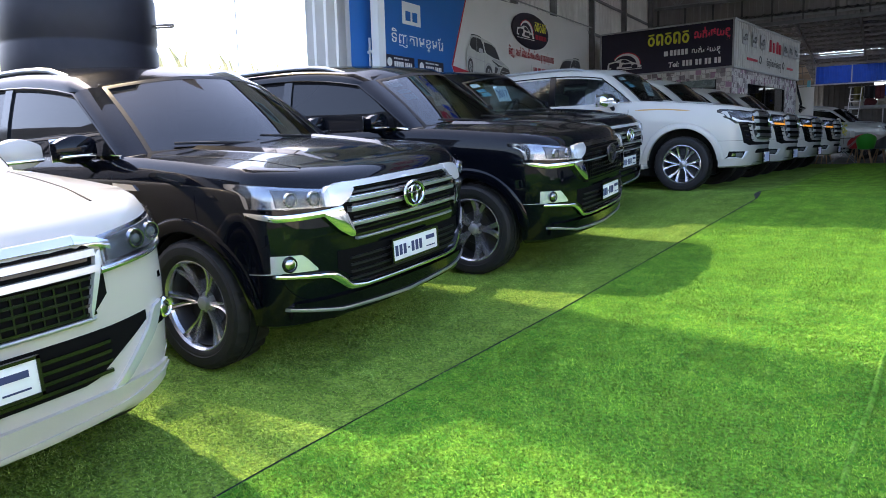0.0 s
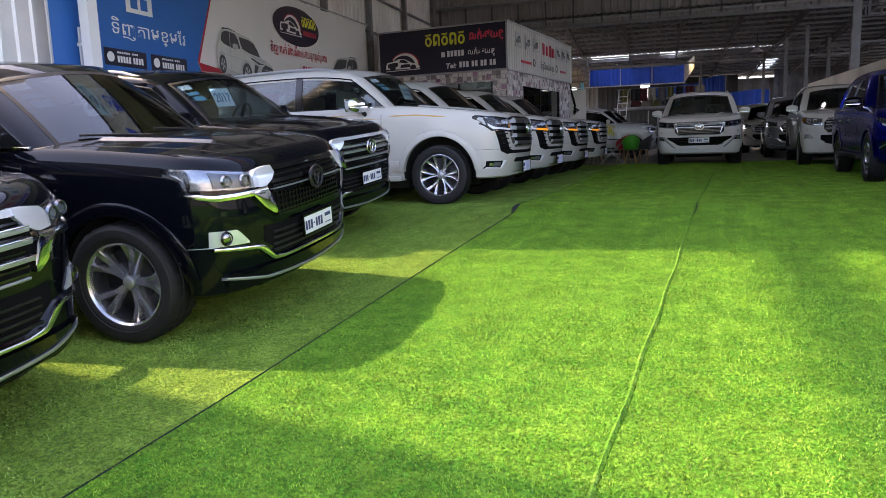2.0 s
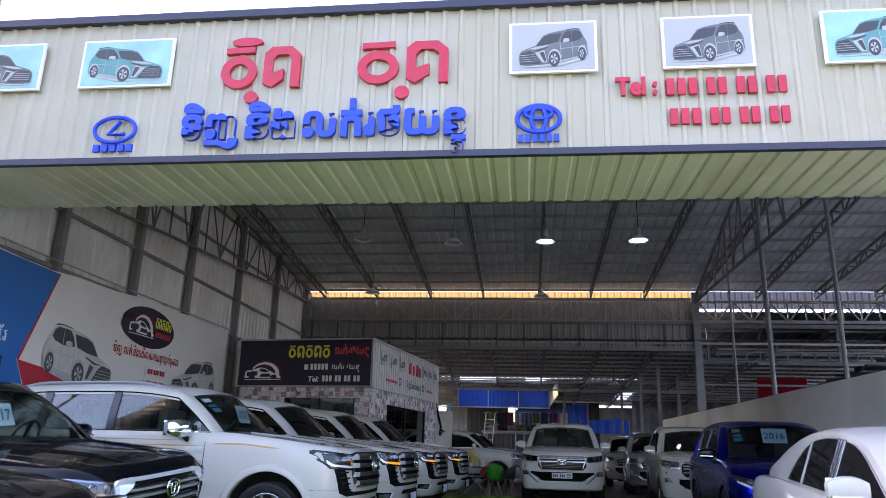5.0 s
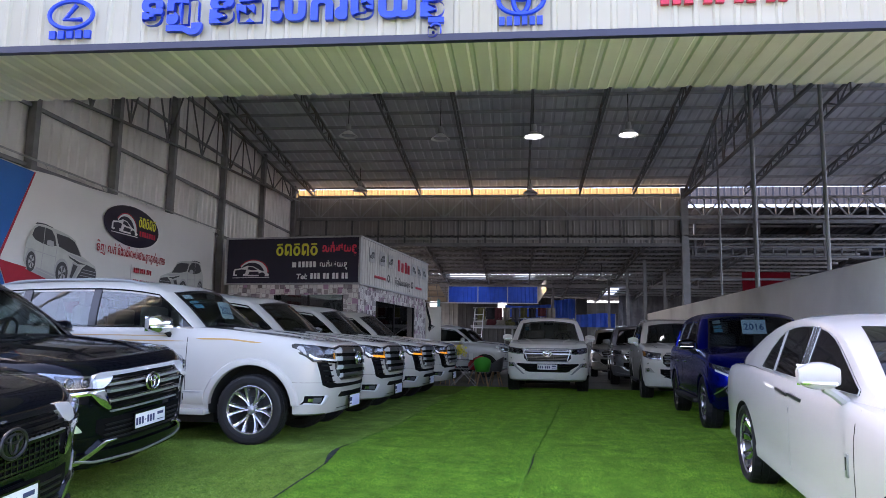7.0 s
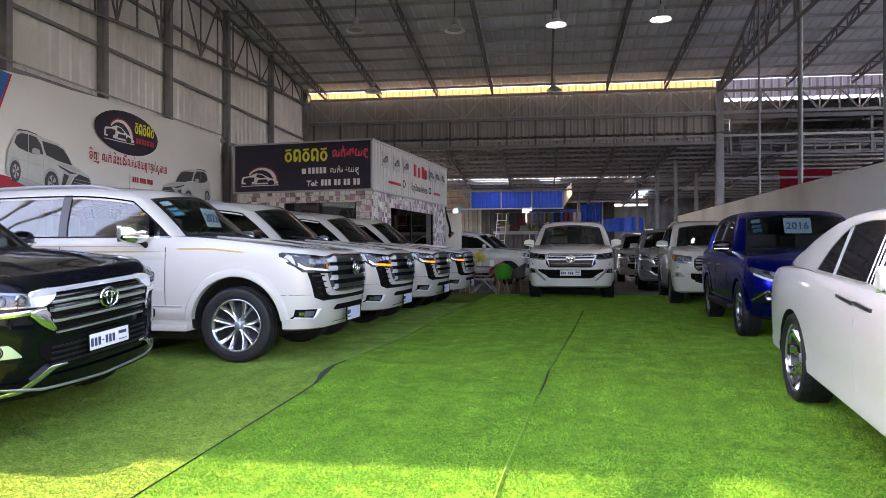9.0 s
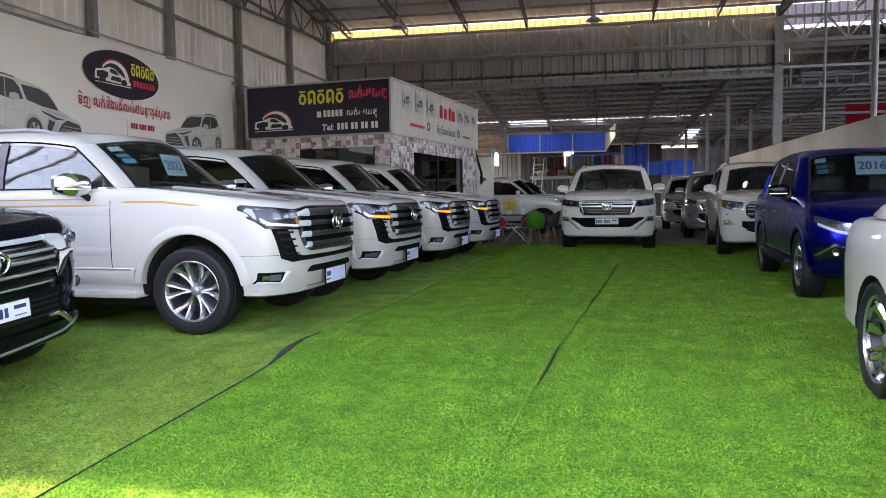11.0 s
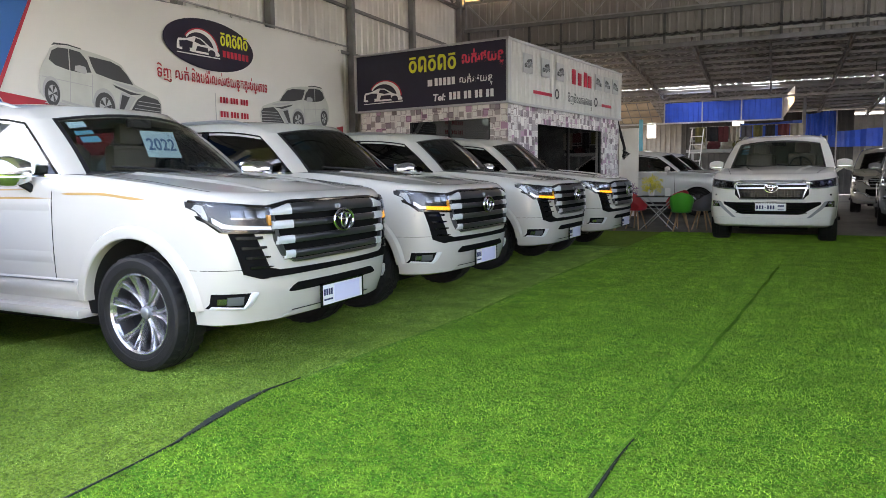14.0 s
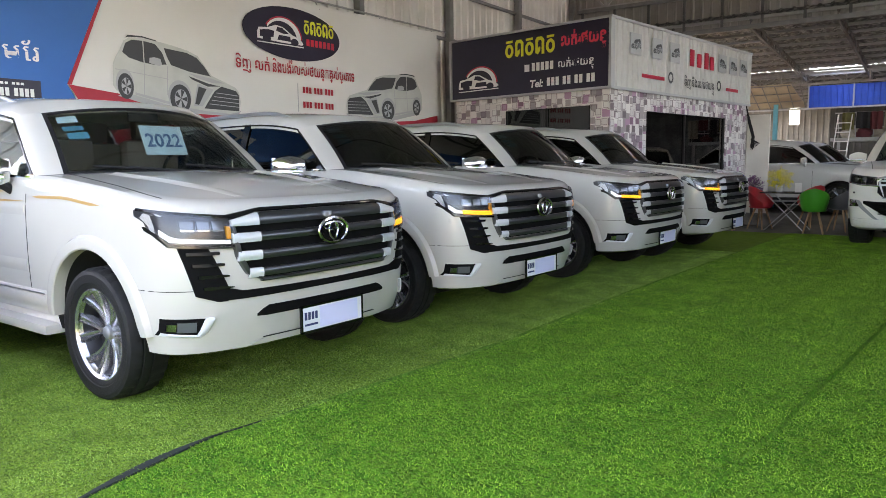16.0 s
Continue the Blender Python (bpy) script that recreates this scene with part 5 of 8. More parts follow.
def car_200(name, m, paint, label, glass=None, shield=None, grille="bars", rim="y", plate=True, group="", mirrors=None, lamp_dark=False, interior="seat", fang=False, kick=False, plain=False):
    """A big rounded off-roader of the older shape."""
    car = thing(name, label, "car", m, group=group)
    sh = Shell([(0.27, 0.70, -3.90, 0.86), (0.31, 0.81, -3.98, 0.93), (0.46, 0.862, -4.02, 0.962), (0.64, 0.876, -4.04, 0.975), (0.78, 0.882, -4.04, 0.982), (0.92, 0.878, -4.03, 0.982), (1.02, 0.860, -4.01, 0.975), (1.08, 0.825, -3.99, 0.96), (1.12, 0.775, -3.98, 0.94), (1.14, 0.70, -3.97, 0.915)],
               [(0.85, 0.0), (0.5, 0.035), (0.1, 0.075), (-0.4, 0.115), (-0.8, 0.128), (-4, 0.14)], xc=0.36, n=3.1, crown=0.042)
    ob = new("body", sh.mesh((-0.45, -3.9), (0.0, -2.85), 0.465, [paint, M["well"], M["dash"]]))
    ob.parent = car
    for x in (0, -2.85):
        for s in (1, -1):
            wheel(car, x, s * 0.845, 0.395, 0.275, rim, s)
    # frame, plus a wide tray added to darken the ground below
    part("chassis_shade_tray", box(box(box(B(), (-1.80, 0, 0.27), (3.9, 1.1, 0.16), bevel=0.02), (-0.35, 0, 0.32), (1.0, 1.25, 0.06), bevel=0.02), (-1.42, 0, 0.28), (1.8, 1.5, 0.13), bevel=0.02), M["well"], car)
    greenhouse(car, paint, glass or M["glass"], shield or M["glass"], G200, M[interior])
    flank(car, sh, paint, (-1.62, -2.58), (-0.62, -1.97, -2.94), (0, -2.85), 0.465, step_mat=M["plastic"], flare=0.35)

    def put(nm, mat, parent, y0, y1, lo, hi, proud, deep=0.03, n=8, both=True, sg=1, label=""):
        shiny = mat in (M["chrome"], M["satin"])
        bm = strip(sh, y0, y1, lo, hi, proud, deep, n, both=both, rows=4 if shiny else 6, bulge=0.004 if shiny else 0.0)
        if not both and sg < 0:
            bmesh.ops.scale(bm, vec=(1, -1, 1), verts=bm.verts)
        return part(nm, bm, mat, parent, label)
    bonnet_gap(car, sh, 0.66, 0.82, 0.66, -0.36)
    for sg in (1, -1):
        # long crease on either side of the bonnet, and the wing's crease behind the lamp
        P = []
        for i in range(17):
            x = 0.64 - 0.98 * i / 16
            y = 0.34 + 0.20 * i / 16
            P.append([Vector((x, sg * (y + d), sh.top(x, y + d) + h)) for d, h in ((-0.05, 0.0), (-0.010, 0.017 * min(1, i / 4)), (0.04, 0.0))])
        part("bonnet_crease", slab(B(), P, (0, 0, -0.01)), paint, car)
        vent = poly(B(), [Vector((x, sg * (sh.side(z) + 0.010), z + 0.08)) for x, z in ((-0.36, 0.985), (-0.60, 0.99), (-0.60, 1.03), (-0.40, 1.02))], (0, -sg * 0.02, 0))
        part("wing_vent", vent, M["chrome"] if paint is M["black"] else paint, car)
    dark = grille == "mesh"
    gr = put("grille", M["void"], car, 0, 0.56, [(0, 0.74), (0.48, 0.745), (0.56, 0.82)], [(0, 1.055), (0.47, 1.055), (0.56, 0.97)], 0.003, n=14)
    for k in range(9):
        z = 0.762 + 0.034 * k
        put("grille_vane", M["gloss_black"], gr, 0, 0.50, z - 0.006, z + 0.006, 0.014, 0.02, 12)
    if grille == "bars":
        for z, h in ((0.832, 0.013), (0.912, 0.015), (0.968, 0.015)):
            put("grille_bar", M["satin"], gr, 0, 0.53, z - h, z + h, 0.032, 0.04, 14)
            put("bar_edge", M["chrome"], gr, 0, 0.53, z + h * 0.4, z + h, 0.036, 0.03, 14)
    elif grille == "twin":
        for z in (0.93, 0.99):
            put("grille_bar", M["bright"], gr, 0, 0.53, z - 0.013, z + 0.013, 0.03, 0.04, 12)
        for k in range(-9, 10):
            part("mesh_bar", box(B(), (sh.front(abs(k) * 0.05, 0.83) - 0.002, k * 0.05, 0.83), (0.03, 0.007, 0.15)), M["gloss_black"], gr)
    else:
        for k in range(-10, 11):
            part("mesh_bar", box(B(), (sh.front(abs(k) * 0.048, 0.85) + 0.002, k * 0.048, 0.84), (0.03, 0.008, 0.18)), M["gloss_black"], gr)
        for z in (0.905, 0.965):
            put("grille_bar", M["gloss_black"], gr, 0, 0.53, z - 0.012, z + 0.012, 0.03, 0.04, 12)
        put("bar_edge", M["satin"], gr, 0, 0.53, 0.912, 0.918, 0.034, 0.03, 12)
    put("grille_frame", M["gloss_black"] if dark else M["bright"], gr, 0, 0.485, [(0, 1.032), (0.485, 1.03)], [(0, 1.062), (0.485, 1.06)], 0.026, 0.05, 12, label="" if dark else "chrome grille surround")
    put("grille_foot", M["gloss_black"] if dark else M["satin"], gr, 0, 0.49, 0.736, 0.75, 0.022, 0.04, 12)
    oval_badge(car, sh.front(0, 0.93) + 0.058, 0.932, 0.098, 0.074, M["rim_dark"] if dark else M["chrome"])
    for sg in (1, -1):
        if fang:
            put("grille_side", M["bright"], gr, 0.47, 0.55, [(0.47, 0.742), (0.55, 0.955)], [(0.47, 0.782), (0.53, 0.985), (0.55, 0.995)], 0.030, 0.05, 10, False, sg, "thin chrome grille side")
            put("grille_top", M["chrome"], gr, 0.46, 0.60, [(0.46, 1.03), (0.55, 1.005), (0.60, 0.985)], [(0.46, 1.06), (0.55, 1.04), (0.60, 1.02)], 0.030, 0.05, 8, False, sg)
            put("lamp_strip", M["chrome"], gr, 0.54, 0.965, [(0.54, 0.905), (0.80, 0.92), (0.965, 0.945)], [(0.54, 0.928), (0.80, 0.938), (0.965, 0.957)], 0.028, 0.05, 14, False, sg)
        elif not plain:
            put("grille_corner", M["bright"], gr, 0.478, 0.685, [(0.478, 1.02), (0.52, 0.975), (0.594, 0.94), (0.685, 0.948)], [(0.478, 1.062), (0.555, 1.06), (0.655, 1.045), (0.685, 1.0)], 0.030, 0.05, 10, False, sg, "chrome block beside the grille")
            # under-lamp strip that ends in a hanging wedge
            put("lamp_strip", M["chrome"], gr, 0.58, 0.972, [(0.58, 0.905), (0.70, 0.897), (0.92, 0.888), (0.972, 0.91)], [(0.58, 0.94), (0.70, 0.932), (0.92, 0.922), (0.972, 0.935)], 0.030, 0.05, 14, False, sg)
            put("grille_wedge", M["chrome"], gr, 0.52, 0.70, [(0.52, 0.765), (0.545, 0.762), (0.624, 0.813), (0.70, 0.893)], [(0.52, 0.80), (0.56, 0.90), (0.59, 0.925), (0.70, 0.925)], 0.033, 0.05, 10, False, sg)
        a, low_z = (0.57, 0.93) if fang else (0.60, 0.900) if plain else (0.66, 0.945)
        hl = put("headlamp", M["lamp_black"] if lamp_dark else M["lamp_in"], car, a, 0.968, [(a, low_z), (0.84, low_z + 0.005), (0.968, 0.955)], [(a, 1.038), (0.90, 1.066), (0.968, 1.07)], 0.004, 0.04, 14, False, sg)
        put("lamp_mask", M["gloss_black"] if lamp_dark else M["lamp_mask"], hl, a + 0.02, 0.90, [(a + 0.02, low_z + 0.012), (0.90, 0.96)], [(a + 0.02, 1.026), (0.90, 1.05)], 0.014, 0.02, 16, False, sg)
        if plain:
            put("indicator_end", M["amber_off"], hl, 0.92, 0.966, 0.965, 1.055, 0.020, 0.02, 5, False, sg, "amber corner lens")
        for y in (0.735, 0.845):
            c = Matrix.Translation((sh.front(y, 1.0) + 0.016, sg * y, 1.0 + (y - 0.73) * 0.06)) @ pose(0, 0, 0, 0, 0, sg * 12)
            part("lamp_barrel", lathe(B(), [(0.029, 0.0), (0.033, 0.016), (0.038, 0.016), (0.042, 0.0)], 20, axis="x"), M["lamp_in"], hl, m=c)
            part("projector_glass", lathe(B(), [(0.0, 0.018), (0.018, 0.014), (0.028, 0.0)], 16, axis="x"), M["lens_solid"], hl, m=c)
        put("lamp_lens", M["lens"], hl, a, 0.97, [(a, low_z - 0.003), (0.84, low_z + 0.002), (0.97, 0.952)], [(a, 1.041), (0.90, 1.069), (0.97, 1.073)], 0.042, 0.004, 14, False, sg)
        fl = put("fog_lamp", M["white"] if plain else M["bright"] if not fang else M["gloss_black"], car, 0.745, 0.93, [(0.745, 0.612), (0.93, 0.618)], [(0.745, 0.622), (0.815, 0.708), (0.93, 0.714)], 0.010, 0.03, 10, False, sg)
        c = Matrix.Translation((sh.front(0.875, 0.66) + 0.016, sg * 0.875, 0.665)) @ pose(0, 0, 0, 0, 0, sg * 22)
        part("fog_ring", lathe(B(), [(0.030, 0.006), (0.036, 0.012), (0.046, 0.0)], 20, axis="x"), M["gloss_black"] if not fang and not plain else M["chrome"], fl, m=c)
        part("fog_bulb", lathe(B(), [(0.0, 0.010), (0.02, 0.008), (0.031, 0.002)], 18, axis="x"), M["lamp_in"], fl, m=c)
        if fang:
            put("bumper_trim", M["bright"], car, 0.52, 0.84, [(0.52, 0.415), (0.60, 0.445), (0.78, 0.60), (0.84, 0.70)], [(0.52, 0.425), (0.58, 0.475), (0.74, 0.63), (0.78, 0.70), (0.84, 0.715)], 0.022, 0.04, 12, False, sg, "chrome bumper trim")
        elif kick:
            put("bumper_trim", M["chrome"], car, 0.42, 0.86, [(0.42, 0.50), (0.52, 0.49), (0.74, 0.355), (0.86, 0.345)], [(0.42, 0.515), (0.56, 0.515), (0.76, 0.39), (0.86, 0.37)], 0.030, 0.04, 14, False, sg, "chrome bumper trim")
        elif not plain:
            put("bumper_trim", M["chrome"], car, 0.44, 0.925, [(0.44, 0.452), (0.56, 0.462), (0.69, 0.560), (0.925, 0.59)], [(0.44, 0.475), (0.54, 0.488), (0.63, 0.572), (0.70, 0.586), (0.925, 0.608)], 0.022, 0.04, 14, False, sg, "chrome bumper trim")
        mirror(car, -0.80, 1.255, 0.935, sg, mirrors or paint, paint, size=1.05)
        put("bumper_line", M["satin"] if not fang and not plain else M["well"], car, 0.90, 0.972, 0.612, 0.617, 0.0025, 0.01, 8, False, sg)
        put("sensor", M["gloss_black"], car, 0.86, 0.885, 0.80, 0.825, 0.003, 0.01, 3, False, sg)
    put("air_intake", M["void"], car, 0, 0.74 if fang else 0.62, [(0, 0.49), (0.46, 0.49), (0.60, 0.58), (0.74, 0.66)], [(0, 0.69), (0.55, 0.69), (0.74, 0.70)], 0.003, 0.03, 14)
    for k in range(4):
        put("intake_bar", M["plastic"] if not fang else M["gloss_black"], car, 0, 0.54, 0.51 + 0.04 * k, 0.524 + 0.04 * k, 0.016, 0.02, 12)
    if not fang and not kick and not plain:
        put("bumper_lip", M["chrome"], car, 0, 0.45, 0.452, 0.474, 0.022, 0.04, 14)
    put("bumper_skirt", M["satin"] if not fang and not plain else paint, car, 0, 0.88, [(0, 0.315), (0.60, 0.345), (0.88, 0.40)], [(0, 0.335), (0.60, 0.365), (0.88, 0.418)], 0.036, 0.06, 16)
    put("bumper_foot", paint, car, 0, 0.86, [(0, 0.275), (0.60, 0.30), (0.86, 0.35)], [(0, 0.43), (0.86, 0.44)], 0.026, 0.10, 16)
    if plate:
        plate_on(car, sh.front(0, 0.6) + 0.045, 0.615, w=0.47, h=0.125)
    return car


GBLUE = dict(zb=1.125, zr=1.665, zt=1.745, yb=0.90, yr=0.71, z0=1.10, base=(-0.30, -0.50), top=(-1.00, -1.15), head=(1.67, 1.615), half=(0.76, 0.63), pillar=0.11, posts=[(-1.85, -1.93), (-2.72, -2.80), (-3.15, -3.4)], tail=(-3.05, -3.62))


def car_blue(m, label):
    """A sloping crossover with a wide hourglass grille."""
    car = thing("crossover_car", label, "car", m)
    paint = M["blue"]
    sh = Shell([(0.27, 0.60, -3.5, 0.80), (0.32, 0.84, -3.62, 0.89), (0.45, 0.93, -3.72, 0.93), (0.60, 0.95, -3.75, 0.945), (0.74, 0.94, -3.76, 0.947), (0.86, 0.90, -3.74, 0.94), (0.94, 0.82, -3.72, 0.92), (0.985, 0.66, -3.7, 0.88)],
               [(0.9, 0.0), (0.3, 0.07), (-0.7, 0.15), (-4, 0.19)], n=2.35, crown=0.06)
    ob = new("body", sh.mesh((-0.8, -3.7), (0.0, -2.79), 0.43, [paint, M["well"], M["dash"]]))
    ob.parent = car
    for x in (0, -2.79):
        for s in (1, -1):
            wheel(car, x, s * 0.82, 0.375, 0.24, "double", s)
    greenhouse(car, paint, M["privacy"], M["shield_deep"], GBLUE, M["seat_dark"], rack=False)
    flank(car, sh, paint, (-1.6, -2.5), (-0.85, -1.9, -2.75), (0, -2.79), 0.43, step_mat=M["plastic"], flare=0.35)

    def put(nm, mat, parent, y0, y1, lo, hi, proud, deep=0.03, n=8, sg=1):
        bm = strip(sh, y0, y1, lo, hi, proud, deep, n)
        if sg < 0:
            bmesh.ops.scale(bm, vec=(1, -1, 1), verts=bm.verts)
        return part(nm, bm, mat, parent)
    for sg in (1, -1):
        put("grille", M["plastic"], car, 0, 0.46, [(0, 0.34), (0.46, 0.36)], [(0, 0.88), (0.30, 0.87), (0.36, 0.66), (0.46, 0.46)], 0.006, sg=sg)
        put("grille_frame", M["chrome"], car, 0.28, 0.50, [(0.28, 0.86), (0.34, 0.66), (0.44, 0.46), (0.50, 0.36)], [(0.28, 0.885), (0.34, 0.86), (0.38, 0.68), (0.50, 0.42)], 0.016, sg=sg)
        hl = put("headlamp", M["lamp_dark"], car, 0.40, 0.91, [(0.40, 0.745), (0.70, 0.79), (0.91, 0.85)], [(0.40, 0.79), (0.66, 0.86), (0.91, 0.905)], 0.006, n=12, sg=sg)
        for k in range(3):
            y = 0.50 + 0.10 * k
            put("projector", M["lamp_in"], hl, y, y + 0.07, 0.795 + 0.018 * k, 0.835 + 0.018 * k, 0.016, 0.02, 3, sg=sg)
        put("lamp_lens", M["lens"], hl, 0.40, 0.91, [(0.40, 0.745), (0.70, 0.79), (0.91, 0.85)], [(0.40, 0.79), (0.66, 0.86), (0.91, 0.905)], 0.03, 0.004, n=12, sg=sg)
        put("lamp_strip", M["drl_off"], hl, 0.38, 0.86, [(0.38, 0.715), (0.70, 0.752), (0.86, 0.815)], [(0.38, 0.74), (0.70, 0.782), (0.86, 0.84)], 0.018, n=10, sg=sg)
        fl = put("fog_lamp", M["gloss_black"], car, 0.60, 0.86, [(0.60, 0.40), (0.86, 0.44)], [(0.60, 0.56), (0.74, 0.64), (0.86, 0.60)], 0.004, sg=sg)
        put("fog_trim", M["chrome"], fl, 0.50, 0.74, [(0.50, 0.55), (0.74, 0.63)], [(0.50, 0.565), (0.74, 0.655)], 0.016, sg=sg)
        put("fog_trim", M["chrome"], fl, 0.73, 0.88, [(0.73, 0.63), (0.88, 0.50)], [(0.73, 0.655), (0.88, 0.525)], 0.016, sg=sg)
        bm = lathe(B(), [(0.0, 0.004), (0.034, 0.010), (0.045, 0.0)], 18, axis="x")
        part("fog_bulb", bm, M["lamp_in"], fl, m=Matrix.Translation((sh.front(0.72, 0.56) + 0.012, sg * 0.72, 0.565)))
        bm = B()
        side_plate(bm, [(-0.45, 0.42), (-0.45, 0.44), (-2.35, 0.47), (-2.35, 0.45)], lambda x, z: sh.side(z), sg, d=0.01, out=0.01)
        part("side_trim", bm, M["chrome"], car)
        mirror(car, -0.80, 1.13, 0.89, sg, M["black"], M["plastic"])
    for k in range(7):
        z = 0.42 + 0.06 * k
        bm = strip(sh, 0, 0.42 if z < 0.6 else 0.27, z, z + 0.018, 0.016, 0.02, 8, both=True)
        part("grille_bar", bm, M["satin"], car)
    emblem(car, sh.front(0, 0.74) + 0.02, 0.74)
    return car


def saloon_top(car, paint):
    """The upright cabin of the saloon with its panes laid into it."""
    KX = [-0.40, -0.60, -0.84, -1.08, -1.30, -1.53, -1.88, -2.25, -2.58, -2.87, -3.17, -3.43, -3.72, -4.10]
    KZ = [1.05, 1.14, 1.29, 1.42, 1.515, 1.57, 1.60, 1.595, 1.555, 1.485, 1.385, 1.275, 1.16, 1.03]
    xx = np.linspace(-0.45, -4.2, 200)
    zz = np.interp(-xx, [-v for v in KX], KZ)
    for _ in range(14):
        zz[1:-1] = (zz[:-2] + zz[1:-1] + zz[2:]) / 3
    base = 1.04
    crest = lambda x: float(np.interp(-x, -xx, zz))
    foot = lambda x: float(np.interp(-x, [0.4, 0.8, 1.2, 1.9, 2.8, 3.3, 3.75, 4.2], [0.80, 0.885, 0.905, 0.915, 0.905, 0.88, 0.84, 0.76]))
    side_y = lambda x, z: foot(x) - 0.36 * max(0.0, z - 1.06) ** 1.06
    drip = lambda x: base + (crest(x) - base) * 0.86
    P = []
    for i in range(65):
        x = -0.45 - 3.6 * i / 64
        zc, zs = crest(x), drip(x)
        half = [(side_y(x, base + (zs - base) * k / 6), base + (zs - base) * k / 6) for k in range(7)]
        ye = half[-1][0]
        half += [(ye * math.cos(a) ** 0.62, zs + (zc - zs) * math.sin(a) ** 0.9) for a in [math.pi / 2 * k / 10 for k in range(1, 10)]] + [(0.0, zc)]
        P.append([Vector((x, y, z)) for y, z in half] + [Vector((x, -y, z)) for y, z in half[-2::-1]])
    part("roof", slab(B(), P, (0, 0, -0.02)), paint, car)
    belt = lambda x: 1.105 + 0.012 * (x + 2.9)
    panes = ((-0.78, -1.70, [(0.78, 1.165), (0.93, 1.24), (1.08, 1.315), (1.23, 1.385), (1.38, 1.44), (1.53, 1.475), (1.70, 1.49)]),
             (-1.83, -2.43, [(1.83, 1.495), (2.08, 1.49), (2.28, 1.472), (2.43, 1.445)]),
             (-2.465, -2.86, [(2.465, 1.435), (2.58, 1.385), (2.73, 1.275), (2.86, 1.12)]))
    for sg in (1, -1):
        for x0, x1, up in panes:
            hi = lambda x: min(float(np.interp(-x, [p for p, q in up], [q for p, q in up])), drip(x) - 0.008)
            cols = [x0 + (x1 - x0) * k / 14 for k in range(15)]
            P = [[Vector((x, sg * (side_y(x, z) + 0.006), z)) for z in [belt(x) + (hi(x) - belt(x)) * k / 4 for k in range(5)]] for x in cols]
            pane = part("side_window", slab(B(), P, (0, -sg * 0.02, 0)), M["privacy"], car)
            ring = [Vector((x, sg * (side_y(x, belt(x)) + 0.008), belt(x))) for x in cols] + [Vector((x, sg * (side_y(x, hi(x)) + 0.008), hi(x))) for x in cols[::-1]]
            part("window_trim", tube(B(), ring + [ring[0]], 0.005, 6), M["satin"], pane, "thin silver window trim")
        post = part("door_post", slab(B(), [[Vector((x, sg * (side_y(x, z) + 0.007), z)) for z in (belt(x), 1.2, 1.35, 1.495)] for x in (-1.705, -1.825)], (0, -sg * 0.02, 0)), M["gloss_black"], car)
        for x in (-1.715, -1.765, -1.815):
            pts = [(x, sg * (side_y(x, z) + 0.010), z) for z in (belt(x), 1.2, 1.35, 1.50)]
            part("post_trim", tube(B(), pts, 0.006, 6), M["chrome"], post)

    def top_z(x, y):
        zc, zs = crest(x), drip(x)
        ye = side_y(x, zs)
        c = min(1.0, (abs(y) / ye)) ** (1 / 0.62)
        return zs + (zc - zs) * math.sqrt(max(0.0, 1 - c * c)) ** 0.9
    for nm, x0, x1, w0, w1 in (("windscreen", -0.50, -1.28, 0.74, 0.62), ("rear_window", -3.60, -3.0, 0.60, 0.52)):
        P = []
        for i in range(13):
            u = i / 12
            x, w = x0 + (x1 - x0) * u, w0 + (w1 - w0) * u
            P.append([Vector((x - 0.10 * (k / 8) ** 2 * (1 if x1 < x0 else -1), w * k / 8, top_z(x - 0.10 * (k / 8) ** 2 * (1 if x1 < x0 else -1), w * k / 8) + 0.006)) for k in range(-8, 9)])
        part(nm, slab(B(), P, (0, 0, -0.012)), M["privacy"], car)
    for y0, y1 in ((0.5, -0.1), (-0.05, -0.6)):
        part("wiper", bar(B(), (-0.48, y0, 1.10), (-0.56 - 0.1 * abs(y1), y1, 1.15), 0.014), M["plastic"], car)


